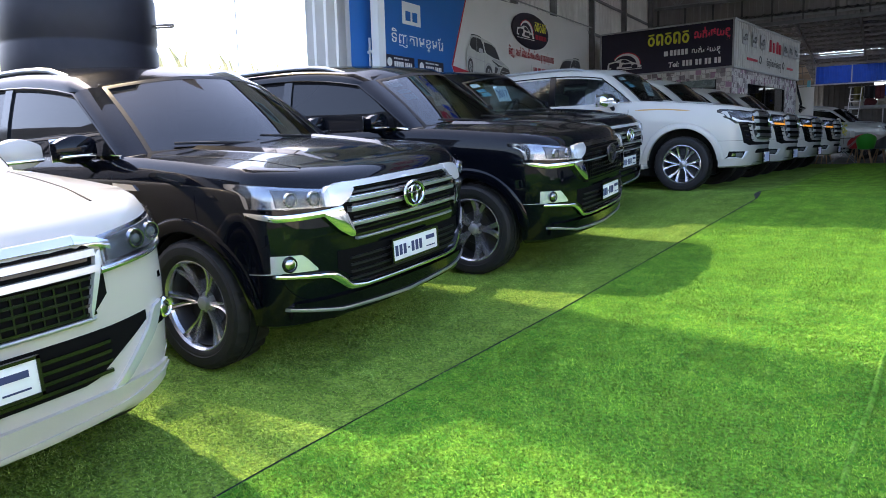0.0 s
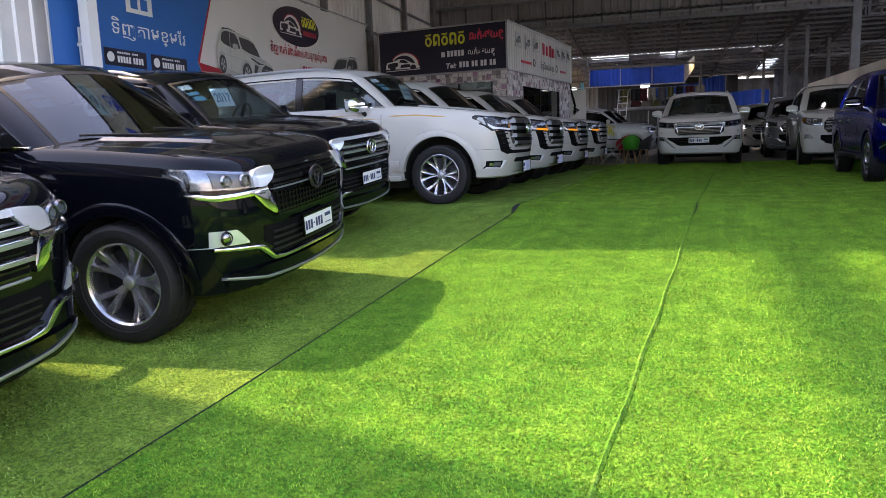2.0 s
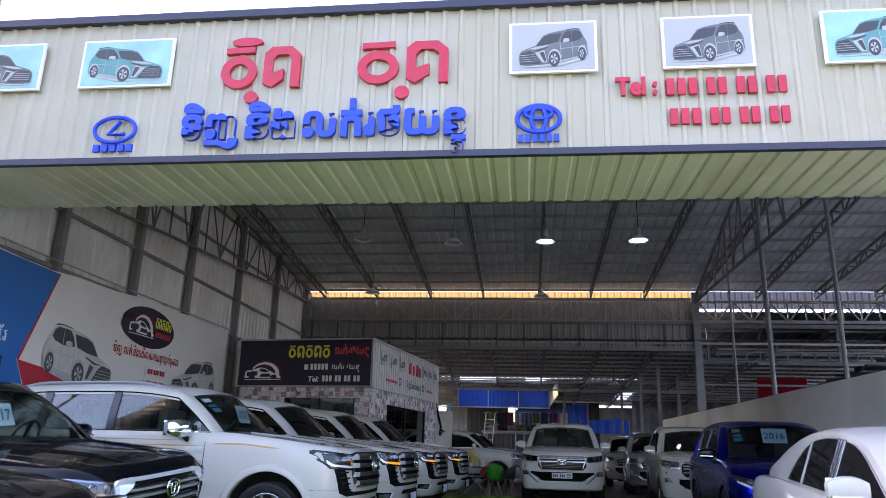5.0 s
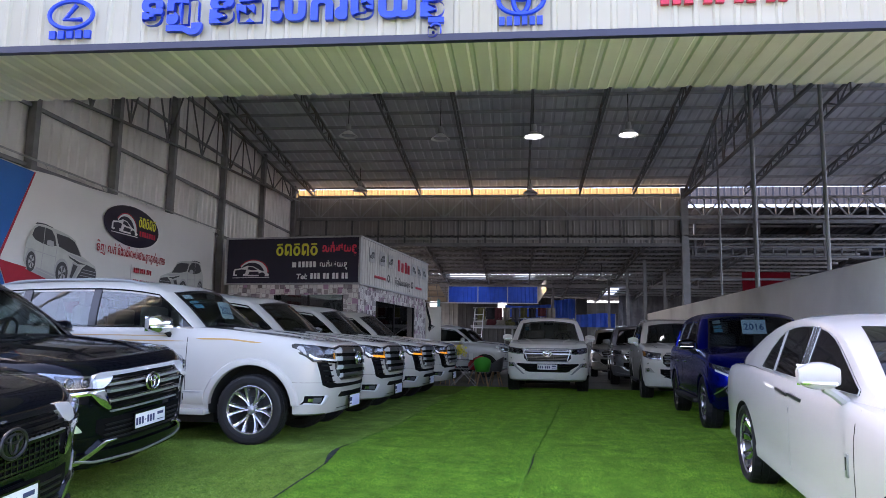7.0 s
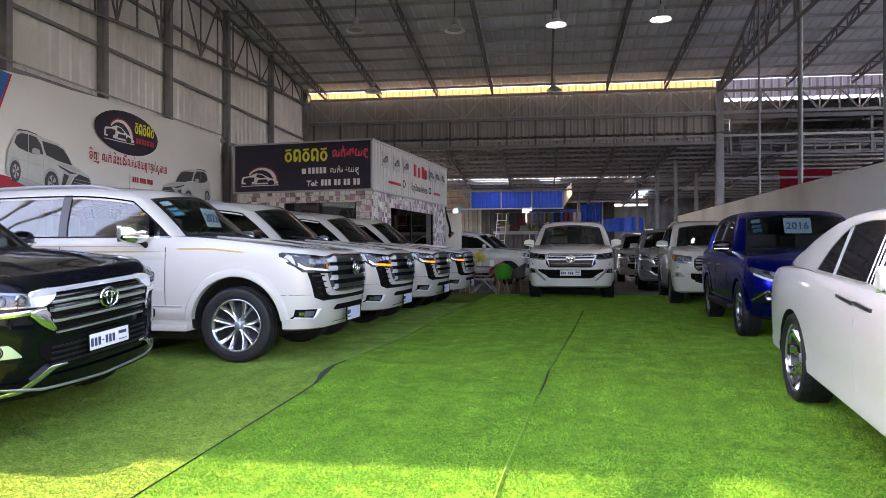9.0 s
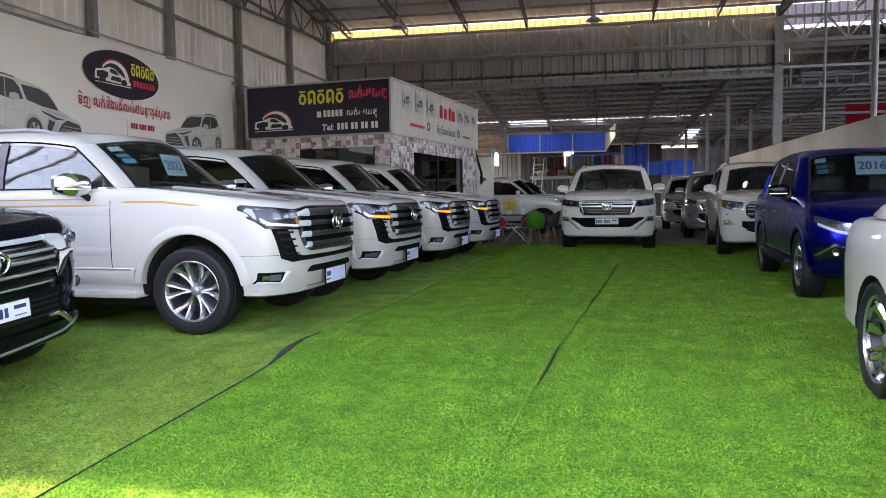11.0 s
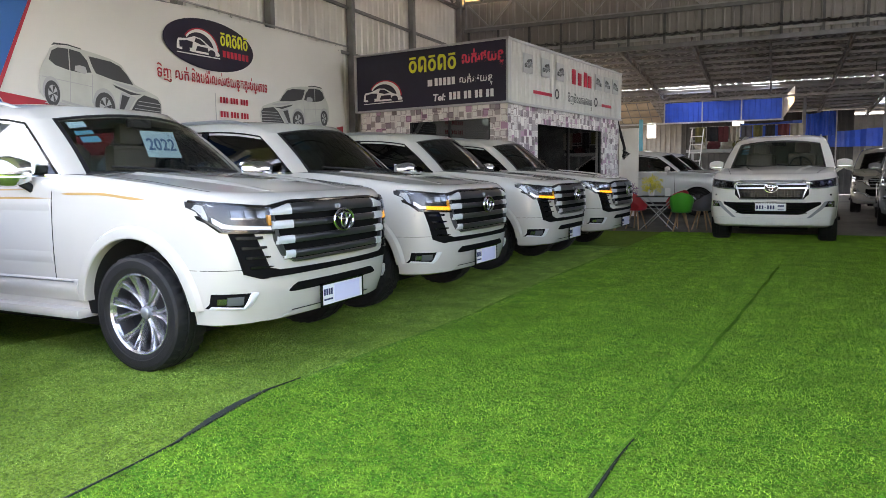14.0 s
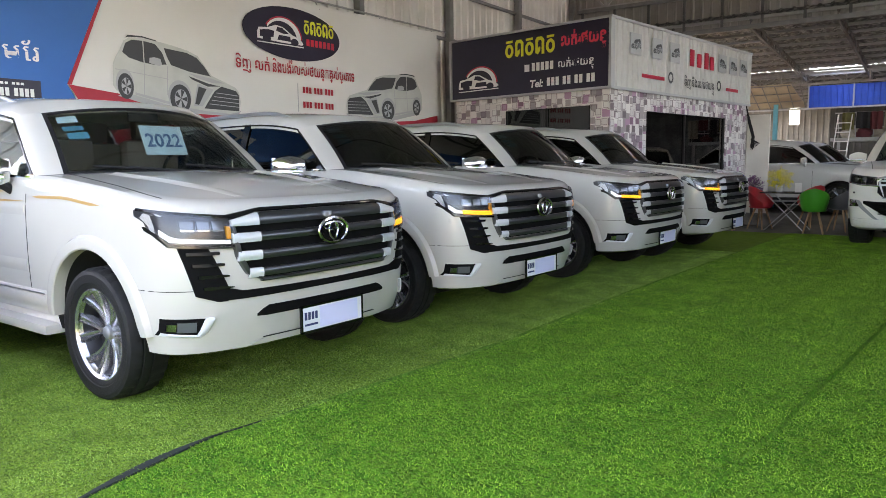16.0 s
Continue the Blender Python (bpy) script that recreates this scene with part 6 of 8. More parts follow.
def car_saloon(m, label):
    """A long stately saloon with rear-hinged doors and a silver bonnet."""
    car = thing("saloon_car", label, "car", m)
    paint = M["pearl"]
    sh = Shell([(0.25, 0.62, -4.25, 0.80), (0.295, 0.84, -4.42, 0.915), (0.335, 0.88, -4.50, 0.950), (0.41, 0.88, -4.52, 0.957), (0.43, 0.90, -4.54, 0.950), (0.55, 0.90, -4.56, 0.958), (0.72, 0.90, -4.56, 0.965), (0.86, 0.89, -4.52, 0.963), (0.94, 0.86, -4.46, 0.950), (0.985, 0.80, -4.40, 0.93), (1.005, 0.74, -4.32, 0.90)],
               [(0.9, 0.0), (0.3, 0.04), (-0.8, 0.085), (-3.2, 0.075), (-4.0, 0.03), (-4.6, -0.05)], xc=0.35, xr_c=-3.7, n=3.6, crown=0.06)
    ob = new("body", sh.mesh((-0.9, -3.7), (0.0, -3.30), 0.415, [paint, M["well"], M["dash"]]))
    ob.parent = car
    for x in (0, -3.30):
        for s in (1, -1):
            wheel(car, x, s * 0.83, 0.362, 0.25, "disc", s)
    saloon_top(car, paint)
    flank(car, sh, paint, (), (-0.60,), (), 0.415, step=False)
    for sg in (1, -1):
        z_of = lambda k: 0.44 + 0.44 * k / 6
        P = [[Vector((-1.87 + d, sg * (sh.side(z_of(k)) + 0.0015), z_of(k))) for d in (-0.003, 0.003)] for k in range(7)]
        part("door_gap", slab(B(), P, (0, -sg * 0.01, 0)), M["lip"], car)
        for x0, x1 in ((-1.59, -1.87), (-1.91, -2.21)):
            z = 0.985
            cup = part("door_handle", bar(B(), (x0, sg * (sh.side(z) + 0.020), z), (x1, sg * (sh.side(z) + 0.020), z + 0.012), 0.030, 0.022), M["slat"], car)
            part("handle_foot", box(B(), ((x0 + x1) / 2 + 0.11, sg * (sh.side(z) + 0.002), z), (0.05, 0.02, 0.05), bevel=0.006), M["satin"], cup)
            part("handle_foot", box(B(), ((x0 + x1) / 2 - 0.11, sg * (sh.side(z) + 0.002), z), (0.05, 0.02, 0.05), bevel=0.006), M["satin"], cup)
        part("key_badge", box(B(), (-1.87, sg * (sh.side(0.88) + 0.003), 0.88), (0.02, 0.008, 0.045), bevel=0.003), M["satin"], car)
        mirror(car, -0.85, 1.165, 0.93, sg, paint, paint, size=1.0)
        bm = B()
        box(bm, (-0.70, sg * (sh.side(0.74) + 0.004), 0.74), (0.045, 0.012, 0.135), bevel=0.005)
        badge = part("fender_badge", bm, M["satin"], car)
        part("badge_slot", box(B(), (-0.70, sg * (sh.side(0.74) + 0.011), 0.75), (0.020, 0.003, 0.075), bevel=0.001), M["rim_dark"], badge)
        hl = part("headlamp", strip(sh, 0.50, 0.80, 0.66, 0.78, 0.006), M["lamp_in"], car)
        if sg < 0:
            hl.scale = (1, -1, 1)
    gr = part("grille", strip(sh, 0, 0.40, 0.42, 0.94, 0.02, 0.05, both=True), M["chrome"], car, "upright chrome grille")
    for k in range(-9, 10):
        bm = B()
        box(bm, (sh.front(0.1, 0.7) + 0.022, k * 0.04, 0.66), (0.02, 0.012, 0.42))
        part("grille_vane", bm, M["satin"], gr)
    P = []
    for i in range(13):
        x = 0.66 - 1.12 * i / 12
        P.append([Vector((x, s / 6 * 0.62, sh.top(x, s / 6 * 0.62) + 0.006)) for s in range(-6, 7)])
    part("bonnet", slab(B(), P, (0, 0, -0.02)), M["bonnet_silver"], car, "brushed silver bonnet")
    return car


# ---------------------------------------------------------------- signs on the hall


def panel(parent, name, pts, y, mat, label="", d=0.003):
    """A flat outline in the local xz plane at depth y, facing -y."""
    bm = poly(B(), [Vector((x, y, z)) for x, z in pts], (0, d, 0))
    return part(name, bm, mat, parent, label, smooth=0)


def ellipse(cx, cz, rx, rz, n=32, a0=0.0, a1=2 * math.pi):
    return [(cx + rx * math.cos(a0 + (a1 - a0) * k / n), cz + rz * math.sin(a0 + (a1 - a0) * k / n)) for k in range(n)]


def flat_car(parent, x, z, w, h, y, body, dark, flip=False, lamp=None):
    """A printed car seen from its front quarter, built of flat outlines."""
    s = -1 if flip else 1
    f = lambda pts: [(x + (p if s > 0 else 1 - p) * w, z + q * h) for p, q in pts]
    pale = S["print_white"] if body is S["print_white"] else S["print_grey"]
    tone = S["print_body"] if body is S["print_white"] else body
    put = lambda nm, pts, dy, mat: panel(parent, nm, f(pts), y - dy, mat)
    put("printed_shadow", [(0.03, 0.16), (0.40, -0.02), (0.95, -0.04), (1.0, 0.05), (0.9, 0.14), (0.1, 0.24)], -0.0015, S["print_grey"])
    put("printed_body", [(0.0, 0.30), (0.008, 0.60), (0.03, 0.70), (0.06, 0.80), (0.09, 0.93), (0.13, 0.985), (0.22, 1.0), (0.32, 0.985), (0.44, 0.955), (0.56, 0.91), (0.64, 0.85), (0.70, 0.70), (0.755, 0.57), (0.87, 0.49), (0.96, 0.42), (0.99, 0.34), (1.0, 0.20), (0.985, 0.04), (0.90, 0.0), (0.70, 0.02), (0.56, 0.05), (0.40, 0.07), (0.16, 0.18), (0.02, 0.23)], 0.0, tone)
    put("printed_rail", [(0.10, 0.975), (0.12, 1.015), (0.22, 1.025), (0.32, 0.995), (0.32, 0.98), (0.22, 1.005), (0.13, 0.99)], 0.0015, dark)
    put("printed_window", [(0.075, 0.77), (0.10, 0.90), (0.145, 0.955), (0.22, 0.96), (0.22, 0.655), (0.12, 0.70)], 0.0025, dark)
    put("printed_window", [(0.228, 0.655), (0.228, 0.96), (0.31, 0.94), (0.36, 0.83), (0.39, 0.665), (0.30, 0.64)], 0.0025, dark)
    put("printed_windscreen", [(0.375, 0.90), (0.40, 0.76), (0.425, 0.665), (0.56, 0.60), (0.74, 0.56), (0.69, 0.70), (0.63, 0.82), (0.55, 0.875)], 0.0025, dark)
    put("printed_bonnet", [(0.56, 0.575), (0.745, 0.53), (0.86, 0.475), (0.76, 0.46), (0.62, 0.52)], 0.0025, pale)
    put("printed_lamp", [(0.56, 0.53), (0.58, 0.49), (0.71, 0.40), (0.82, 0.42), (0.72, 0.445)], 0.0035, dark)
    put("printed_vent", [(0.59, 0.09), (0.625, 0.42), (0.645, 0.43), (0.76, 0.36), (0.66, 0.09)], 0.0025, S["print_grey"])
    put("printed_vent", [(0.60, 0.12), (0.635, 0.39), (0.70, 0.36), (0.63, 0.11)], 0.0035, dark)
    put("printed_grille", [(0.675, 0.06), (0.77, 0.34), (0.83, 0.42), (0.96, 0.37), (0.985, 0.30), (0.98, 0.05)], 0.0035, dark)
    for k in range(4):
        put("printed_slat", [(0.72 + 0.02 * k, 0.13 + 0.06 * k), (0.72 + 0.02 * k, 0.14 + 0.06 * k), (0.98, 0.12 + 0.06 * k), (0.98, 0.11 + 0.06 * k)], 0.0045, S["print_grey"])
    for p, q, rx, rz in ((0.085, 0.30, 0.055, 0.18), (0.485, 0.18, 0.082, 0.215)):
        put("printed_arch", ellipse(p - 0.004, q + 0.04, rx * 1.12, rz * 1.1, 20), 0.003, S["print_grey"])
        put("printed_tyre", ellipse(p, q, rx, rz, 20), 0.0035, S["print_dark"])
        put("printed_rim", ellipse(p + 0.004, q, rx * 0.62, rz * 0.66, 16), 0.0045, S["print_grey"])
        for k in range(5):
            a = 2 * math.pi * k / 5
            put("printed_spoke", [(p + 0.004, q)] + [(p + 0.004 + rx * 0.6 * math.cos(a + d), q + rz * 0.64 * math.sin(a + d)) for d in (-0.28, 0.28)], 0.0055, S["print_dark"])
    put("printed_mirror", [(0.26, 0.66), (0.265, 0.73), (0.30, 0.75), (0.345, 0.735), (0.355, 0.66), (0.335, 0.63)], 0.0045, pale)
    put("printed_line", [(0.02, 0.52), (0.02, 0.53), (0.40, 0.46), (0.40, 0.45)], 0.0025, S["print_grey"])
    put("printed_line", [(0.395, 0.64), (0.40, 0.64), (0.385, 0.22), (0.38, 0.22)], 0.0025, S["print_grey"])
    put("printed_line", [(0.225, 0.64), (0.229, 0.64), (0.215, 0.20), (0.211, 0.20)], 0.0025, S["print_grey"])
    put("printed_sill", [(0.15, 0.19), (0.15, 0.225), (0.40, 0.125), (0.40, 0.085)], 0.0025, S["print_grey"])


def car_mark(parent, x, z, w, y, disc=True):
    """The dealer's mark: an arc over a low car, drawn as plain shapes."""
    if disc:
        panel(parent, "mark_disc", ellipse(x + w / 2, z + 0.20 * w, w * 0.5, w * 0.195, 40), y, S["vinyl_black"])
        x, z, w = x + 0.13 * w, z + 0.13 * w, 0.46 * w
    for r0, r1, ox, mat in ((0.43, 0.385, 0.0, S["letter_red"]), (0.40, 0.345, 0.012, S["print_white"])):
        A = [math.pi * (0.02 + 0.80 * k / 18) for k in range(19)]
        o = [(x + w * (0.55 + r0 * math.cos(a)), z + w * (0.06 + r0 * 0.80 * math.sin(a))) for a in A]
        i = [(x + w * (0.55 - ox * 3 + r1 * math.cos(a)), z + w * (0.05 + r1 * 0.80 * math.sin(a))) for a in A[::-1]]
        panel(parent, "mark_arc", o + i, y - (0.003 if mat is S["letter_red"] else 0.004), mat)
    panel(parent, "mark_car", [(x, z), (x + 0.01 * w, z + 0.11 * w), (x + 0.04 * w, z + 0.17 * w), (x + 0.22 * w, z + 0.19 * w), (x + 0.40 * w, z + 0.25 * w), (x + 0.55 * w, z + 0.235 * w), (x + 0.76 * w, z + 0.13 * w), (x + 0.92 * w, z + 0.09 * w), (x + w, z + 0.02 * w), (x + 0.97 * w, z - 0.01 * w), (x + 0.5 * w, z - 0.015 * w)], y - 0.005, S["print_white"])
    for pts in ([(0.06, 0.03), (0.06, 0.13), (0.22, 0.16), (0.36, 0.15), (0.34, 0.05)], [(0.40, 0.16), (0.43, 0.225), (0.54, 0.215), (0.68, 0.14), (0.55, 0.13)], [(0.42, 0.02), (0.46, 0.10), (0.70, 0.10), (0.72, 0.02)]):
        panel(parent, "mark_window", [(x + p * w, z + q * w) for p, q in pts], y - 0.007, S["vinyl_black"])
    for p in (0.20, 0.80):
        panel(parent, "mark_wheel", ellipse(x + p * w, z + 0.02 * w, 0.085 * w, 0.06 * w, 16), y - 0.008, S["vinyl_black"])
    panel(parent, "mark_line", [(x, z - 0.06 * w), (x, z - 0.045 * w), (x + w, z - 0.03 * w), (x + w, z - 0.05 * w)], y - 0.005, S["print_white"])


def name_shapes(parent, x, z, w, h, y, mat, d, n=4, name="name_shape", gaps=None):
    """A trade name as plain rounded shapes: arches with a foot."""
    pitch = w / n
    for k in range(n):
        x0, bw, th = x + k * pitch, pitch * 0.84, min(h * 0.2, pitch * 0.24)
        if k % 2 == 0:
            o = ellipse(x0 + bw / 2, z + h * 0.40, bw / 2, h * 0.40, 24)
            i = ellipse(x0 + bw / 2, z + h * 0.40, bw / 2 - th, h * 0.40 - th, 24)
            bm = B()
            grid(bm, [[Vector((a, y, b)) for a, b in o], [Vector((a, y, b)) for a, b in i], [Vector((a, y + d, b)) for a, b in i], [Vector((a, y + d, b)) for a, b in o], [Vector((a, y, b)) for a, b in o]], closed=True)
            bmesh.ops.remove_doubles(bm, verts=bm.verts, dist=0.0002)
            part(name, bm, mat, parent, smooth=0)
            panel(parent, name, [(x0 + bw * 0.1, z + h * 0.86), (x0 + bw * 0.1, z + h), (x0 + bw * 0.9, z + h * 1.02), (x0 + bw * 0.9, z + h * 0.88)], y, mat, d=d)
        else:
            panel(parent, name, [(x0, z + h * 0.1), (x0, z + h * 0.85), (x0 + bw * 0.2, z + h), (x0 + bw * 0.75, z + h), (x0 + bw, z + h * 0.8), (x0 + bw, z), (x0 + bw - th, z), (x0 + bw - th, z + h * 0.7), (x0 + bw * 0.65, z + h * 0.8), (x0 + bw * 0.35, z + h * 0.8), (x0 + th, z + h * 0.68), (x0 + th, z + h * 0.35), (x0 + bw * 0.55, z + h * 0.45), (x0 + bw * 0.55, z + h * 0.2), (x0 + th, z)], y, mat, d=d)


def bars(parent, x, z, w, h, y, mat, groups, d=0.004, name="number_bar"):
    """Writing kept as plain bars: groups of strokes."""
    n = sum(groups) + 0.6 * (len(groups) - 1)
    p, c = w / n, x
    for g in groups:
        for _ in range(g):
            panel(parent, name, [(c + p * 0.12, z), (c + p * 0.12, z + h), (c + p * 0.82, z + h), (c + p * 0.82, z)], y, mat, d=d)
            c += p
        c += 0.6 * p


S["print_body"] = material("printed pale grey", (0.50, 0.50, 0.51), 0.5, grain=0.12, scale=1.2)
S["print_coal"] = material("printed dark grey", (0.13, 0.14, 0.15), 0.5, grain=0.2, scale=3)
S["print_teal"] = material("printed teal", (0.10, 0.26, 0.27), 0.5, grain=0.2, scale=3)
FRONT = HALL @ Matrix.Translation((-0.10, 9.165, 0.055))
# trade name, red
t = thing("trade_name_sign", "raised red acrylic trade name shapes on the fascia", "sign", FRONT)
name_shapes(t, -3.07, 4.92, 0.98, 0.50, -0.02, S["letter_red"], 0.05, 2)
name_shapes(t, -1.52, 4.92, 1.08, 0.50, -0.02, S["letter_red"], 0.05, 2)
for x, z, w, h in ((-2.98, 5.44, 0.36, 0.11), (-2.78, 4.74, 0.16, 0.14), (-1.10, 4.74, 0.16, 0.15)):
    panel(t, "name_mark", ellipse(x + w / 2, z + h / 2, w / 2, h / 2, 16), -0.02, S["letter_red"], d=0.05)
# the line below, blue
t = thing("slogan_sign", "raised blue acrylic lettering on the fascia", "sign", FRONT)
for word, a, w in (("ទិញ", 0.0, 0.65), ("និង", 0.73, 0.55), ("លក់រថយន្ត", 1.37, 1.75)):
    lettering("word", word, 0.46, S["letter_blue"], t, Matrix.Translation((-3.44 + a, -0.02, 4.32)), 0.025, width=w, font_bold=0.018)
for nm, x, w in (("oval_logo_sign", -4.46, 0.48), ("ring_logo_sign", 0.21, 0.44)):
    t = thing(nm, "raised blue logo ring with a bar of lettering below", "sign", FRONT)
    for rx, rz, dx in (((0.5, 0.5, 0),) if w > 0.45 else ((0.5, 0.5, 0), (0.17, 0.46, 0), (0.32, 0.2, 0))):
        k = 0.0 if w > 0.45 else (0.06 if rx == 0.32 else 0)
        bm = tube(B(), [(x + w / 2 + w * rx * math.cos(a), -0.02, 4.455 + k + 0.30 * rz * math.sin(a)) for a in [2 * math.pi * j / 28 for j in range(29)]], 0.024, 6)
        part("logo_ring", bm, S["letter_blue"], t)
    if w > 0.45:
        bm = tube(B(), [(x + 0.62 * w, -0.02, 4.56), (x + 0.36 * w, -0.02, 4.40), (x + 0.75 * w, -0.02, 4.40)], 0.024, 6)
        part("logo_bar", bm, S["letter_blue"], t)
    bars(t, x, 4.20, w, 0.085, -0.02, S["letter_blue"], [6 if w < 0.45 else 5], 0.03, "name_bar")
t = thing("phone_sign", "raised red acrylic telephone line on the fascia", "sign", FRONT)
lettering("tel_word", "Tel :", 0.26, S["letter_red"], t, Matrix.Translation((1.22, -0.02, 4.70)), 0.02, width=0.42, font_bold=0.012)
bars(t, 1.72, 4.69, 1.21, 0.18, -0.02, S["letter_red"], [3, 2, 2, 2], 0.04)
bars(t, 1.74, 4.36, 1.19, 0.17, -0.02, S["letter_red"], [3, 2, 2, 2], 0.04)
for i, (x, body) in enumerate(((-6.33, "print_dark"), (-4.75, "board_car"), (0.13, "print_dark"), (1.71, "print_dark"), (3.30, "print_white"))):
    b = thing("photo_board", "framed car photo board fixed to the fascia", "photo board", FRONT, group="photo boards on the fascia")
    w = 1.1 if i < 2 else 0.92
    bm = B()
    box(bm, (x + w / 2, -0.02, 5.275), (w, 0.03, 0.60))
    part("board_frame", bm, S["print_white"], b)
    panel(b, "print", [(x + 0.03, 5.0), (x + 0.03, 5.55), (x + w - 0.03, 5.55), (x + w - 0.03, 5.0)], -0.04, S["board"] if i in (0, 1, 4) else S["print_grey"])
    flat_car(b, x + 0.1, 5.05, w - 0.2, 0.42, -0.048, S["print_teal"] if body in ("board_car", "print_white") else S["print_coal"], S["print_dark"], flip=i >= 2)

# ---- long printed banner on the side wall; its own frame: x along the wall (away from the street), reads from inside
BAN = HALL @ Matrix.Translation((-8.30, 0, 0)) @ pose(0, 0, 0, 0, 0, 90)
ban = thing("printed_banner", "long printed vinyl banner, blue, red and white", "banner", BAN)
P = []
for i in range(49):
    v = 10.0 + 11.9 * i / 48
    top = float(np.interp(v, [10, 14, 18, 22.1], [4.25, 4.15, 4.30, 4.30])) - 0.03 * abs(math.sin((v - 10) * math.pi / 2.4))
    P.append([Vector((v, 0.012 * math.sin(v * 2.1 + z * 1.3) - 0.01 * z / 4, 1.6 + (top - 1.6) * z / 5)) for z in range(6)])
part("vinyl", slab(B(), P, (0, 0.004, 0)), S["vinyl"], ban)
panel(ban, "blue_field", [(10.02, 1.62), (10.02, 4.2), (14.16, 4.1), (13.44, 2.47), (13.75, 1.95), (13.85, 1.62)], -0.034, S["vinyl_blue"])
panel(ban, "red_wedge", [(13.46, 2.47), (14.15, 2.40), (15.2, 2.24), (16.3, 2.22), (18.7, 2.15), (21.0, 2.30), (21.85, 2.45), (21.85, 1.65), (13.88, 1.65), (13.78, 1.95)], -0.036, S["vinyl_red"])
panel(ban, "red_line", [(14.16, 4.1), (14.20, 4.1), (13.50, 2.47), (13.44, 2.47)], -0.038, S["vinyl_red"])
panel(ban, "shop_badge", [(11.62, 3.10), (11.62, 3.52), (12.26, 3.52), (12.26, 3.10)], -0.038, S["print_white"])
bars(ban, 11.70, 3.17, 0.48, 0.18, -0.042, S["vinyl_blue"], [2], 0.003)
lettering("blue_field_text", "ទិញតាមខ្មែរ", 0.3, S["print_white"], ban, Matrix.Translation((11.25, -0.038, 2.72)), 0.001, width=1.86)
for x in (11.02, 12.12):
    panel(ban, "store_badge", [(x, 2.21), (x, 2.48), (x + 0.98, 2.48), (x + 0.98, 2.21)], -0.038, S["vinyl_black"])
    bars(ban, x + 0.28, 2.27, 0.62, 0.10, -0.042, S["print_white"], [5, 4], 0.002, "badge_bar")
    bars(ban, x + 0.28, 2.41, 0.50, 0.03, -0.042, S["print_white"], [6, 3], 0.002, "badge_bar")
    panel(ban, "badge_dot", ellipse(x + 0.14, 2.345, 0.08, 0.08, 14), -0.042, S["print_white"])
flat_car(ban, 14.08, 2.21, 2.2, 1.0, -0.04, S["print_pale"], S["print_dark"])
flat_car(ban, 18.82, 2.30, 2.45, 0.95, -0.04, S["print_pale"], S["print_dark"], flip=True)
car_mark(ban, 16.38, 3.20, 2.3, -0.036)
name_shapes(ban, 17.76, 3.70, 0.78, 0.24, -0.042, S["yellow"], 0.003, 5)
bars(ban, 17.80, 3.50, 0.74, 0.12, -0.042, S["letter_red"], [7], 0.003, "name_bar")
for word, a, w in (("ទិញ", 0.0, 0.31), ("លក់", 0.40, 0.31), ("និងបង់រំលស់រថយន្តគ្រប់ប្រភេទ", 0.78, 2.07)):
    lettering("banner_word", word, 0.26, S["vinyl_red"], ban, Matrix.Translation((16.22 + a, -0.036, 2.97)), 0.001, width=w, font_bold=0.004)
panel(ban, "thin_rule", [(17.56, 2.32), (17.56, 2.82), (17.575, 2.82), (17.575, 2.32)], -0.038, S["print_grey"])
for z in (2.66, 2.40):
    bars(ban, 17.68, z, 0.80, 0.11, -0.036, S["vinyl_red"], [3, 3, 3], 0.003)
bm = B()
for k in range(7):
    tube(bm, [(11 + 1.8 * k, -0.01, 4.2), (11 + 1.8 * k, 0.08, 4.34)], 0.006, 5)
part("banner_tie", bm, S["steel_light"], ban)
bm = B()
tube(bm, [(9.9, 0.03, 4.36), (16, 0.03, 4.34), (22.3, 0.03, 4.36)], 0.02, 8)
solid("banner_pipe", bm, S["steel_light"], "thin steel pipe along the wall over the banner", "pipe", BAN)

# white lattice column at the corner of the entrance
col = thing("entrance_column", "white painted steel column with a short lattice beside it", "column", HALL @ Matrix.Translation((-8.02, 10.5, -0.1)), kind="structure")
bm = B()
box(bm, (0, 0, 2.15), (0.16, 0.20, 4.3))
part("post", bm, S["print_white"], col)
bm = B()
for dx in (-0.2, -0.35):
    box(bm, (dx, 0.0, 2.2), (0.03, 0.03, 1.2))
box(bm, (-0.2, 0, 2.55), (0.4, 0.03, 0.05))
box(bm, (-0.2, 0, 1.9), (0.4, 0.03, 0.05))
part("lattice", bm, S["print_white"], col)

# ---------------------------------------------------------------- office in the hall


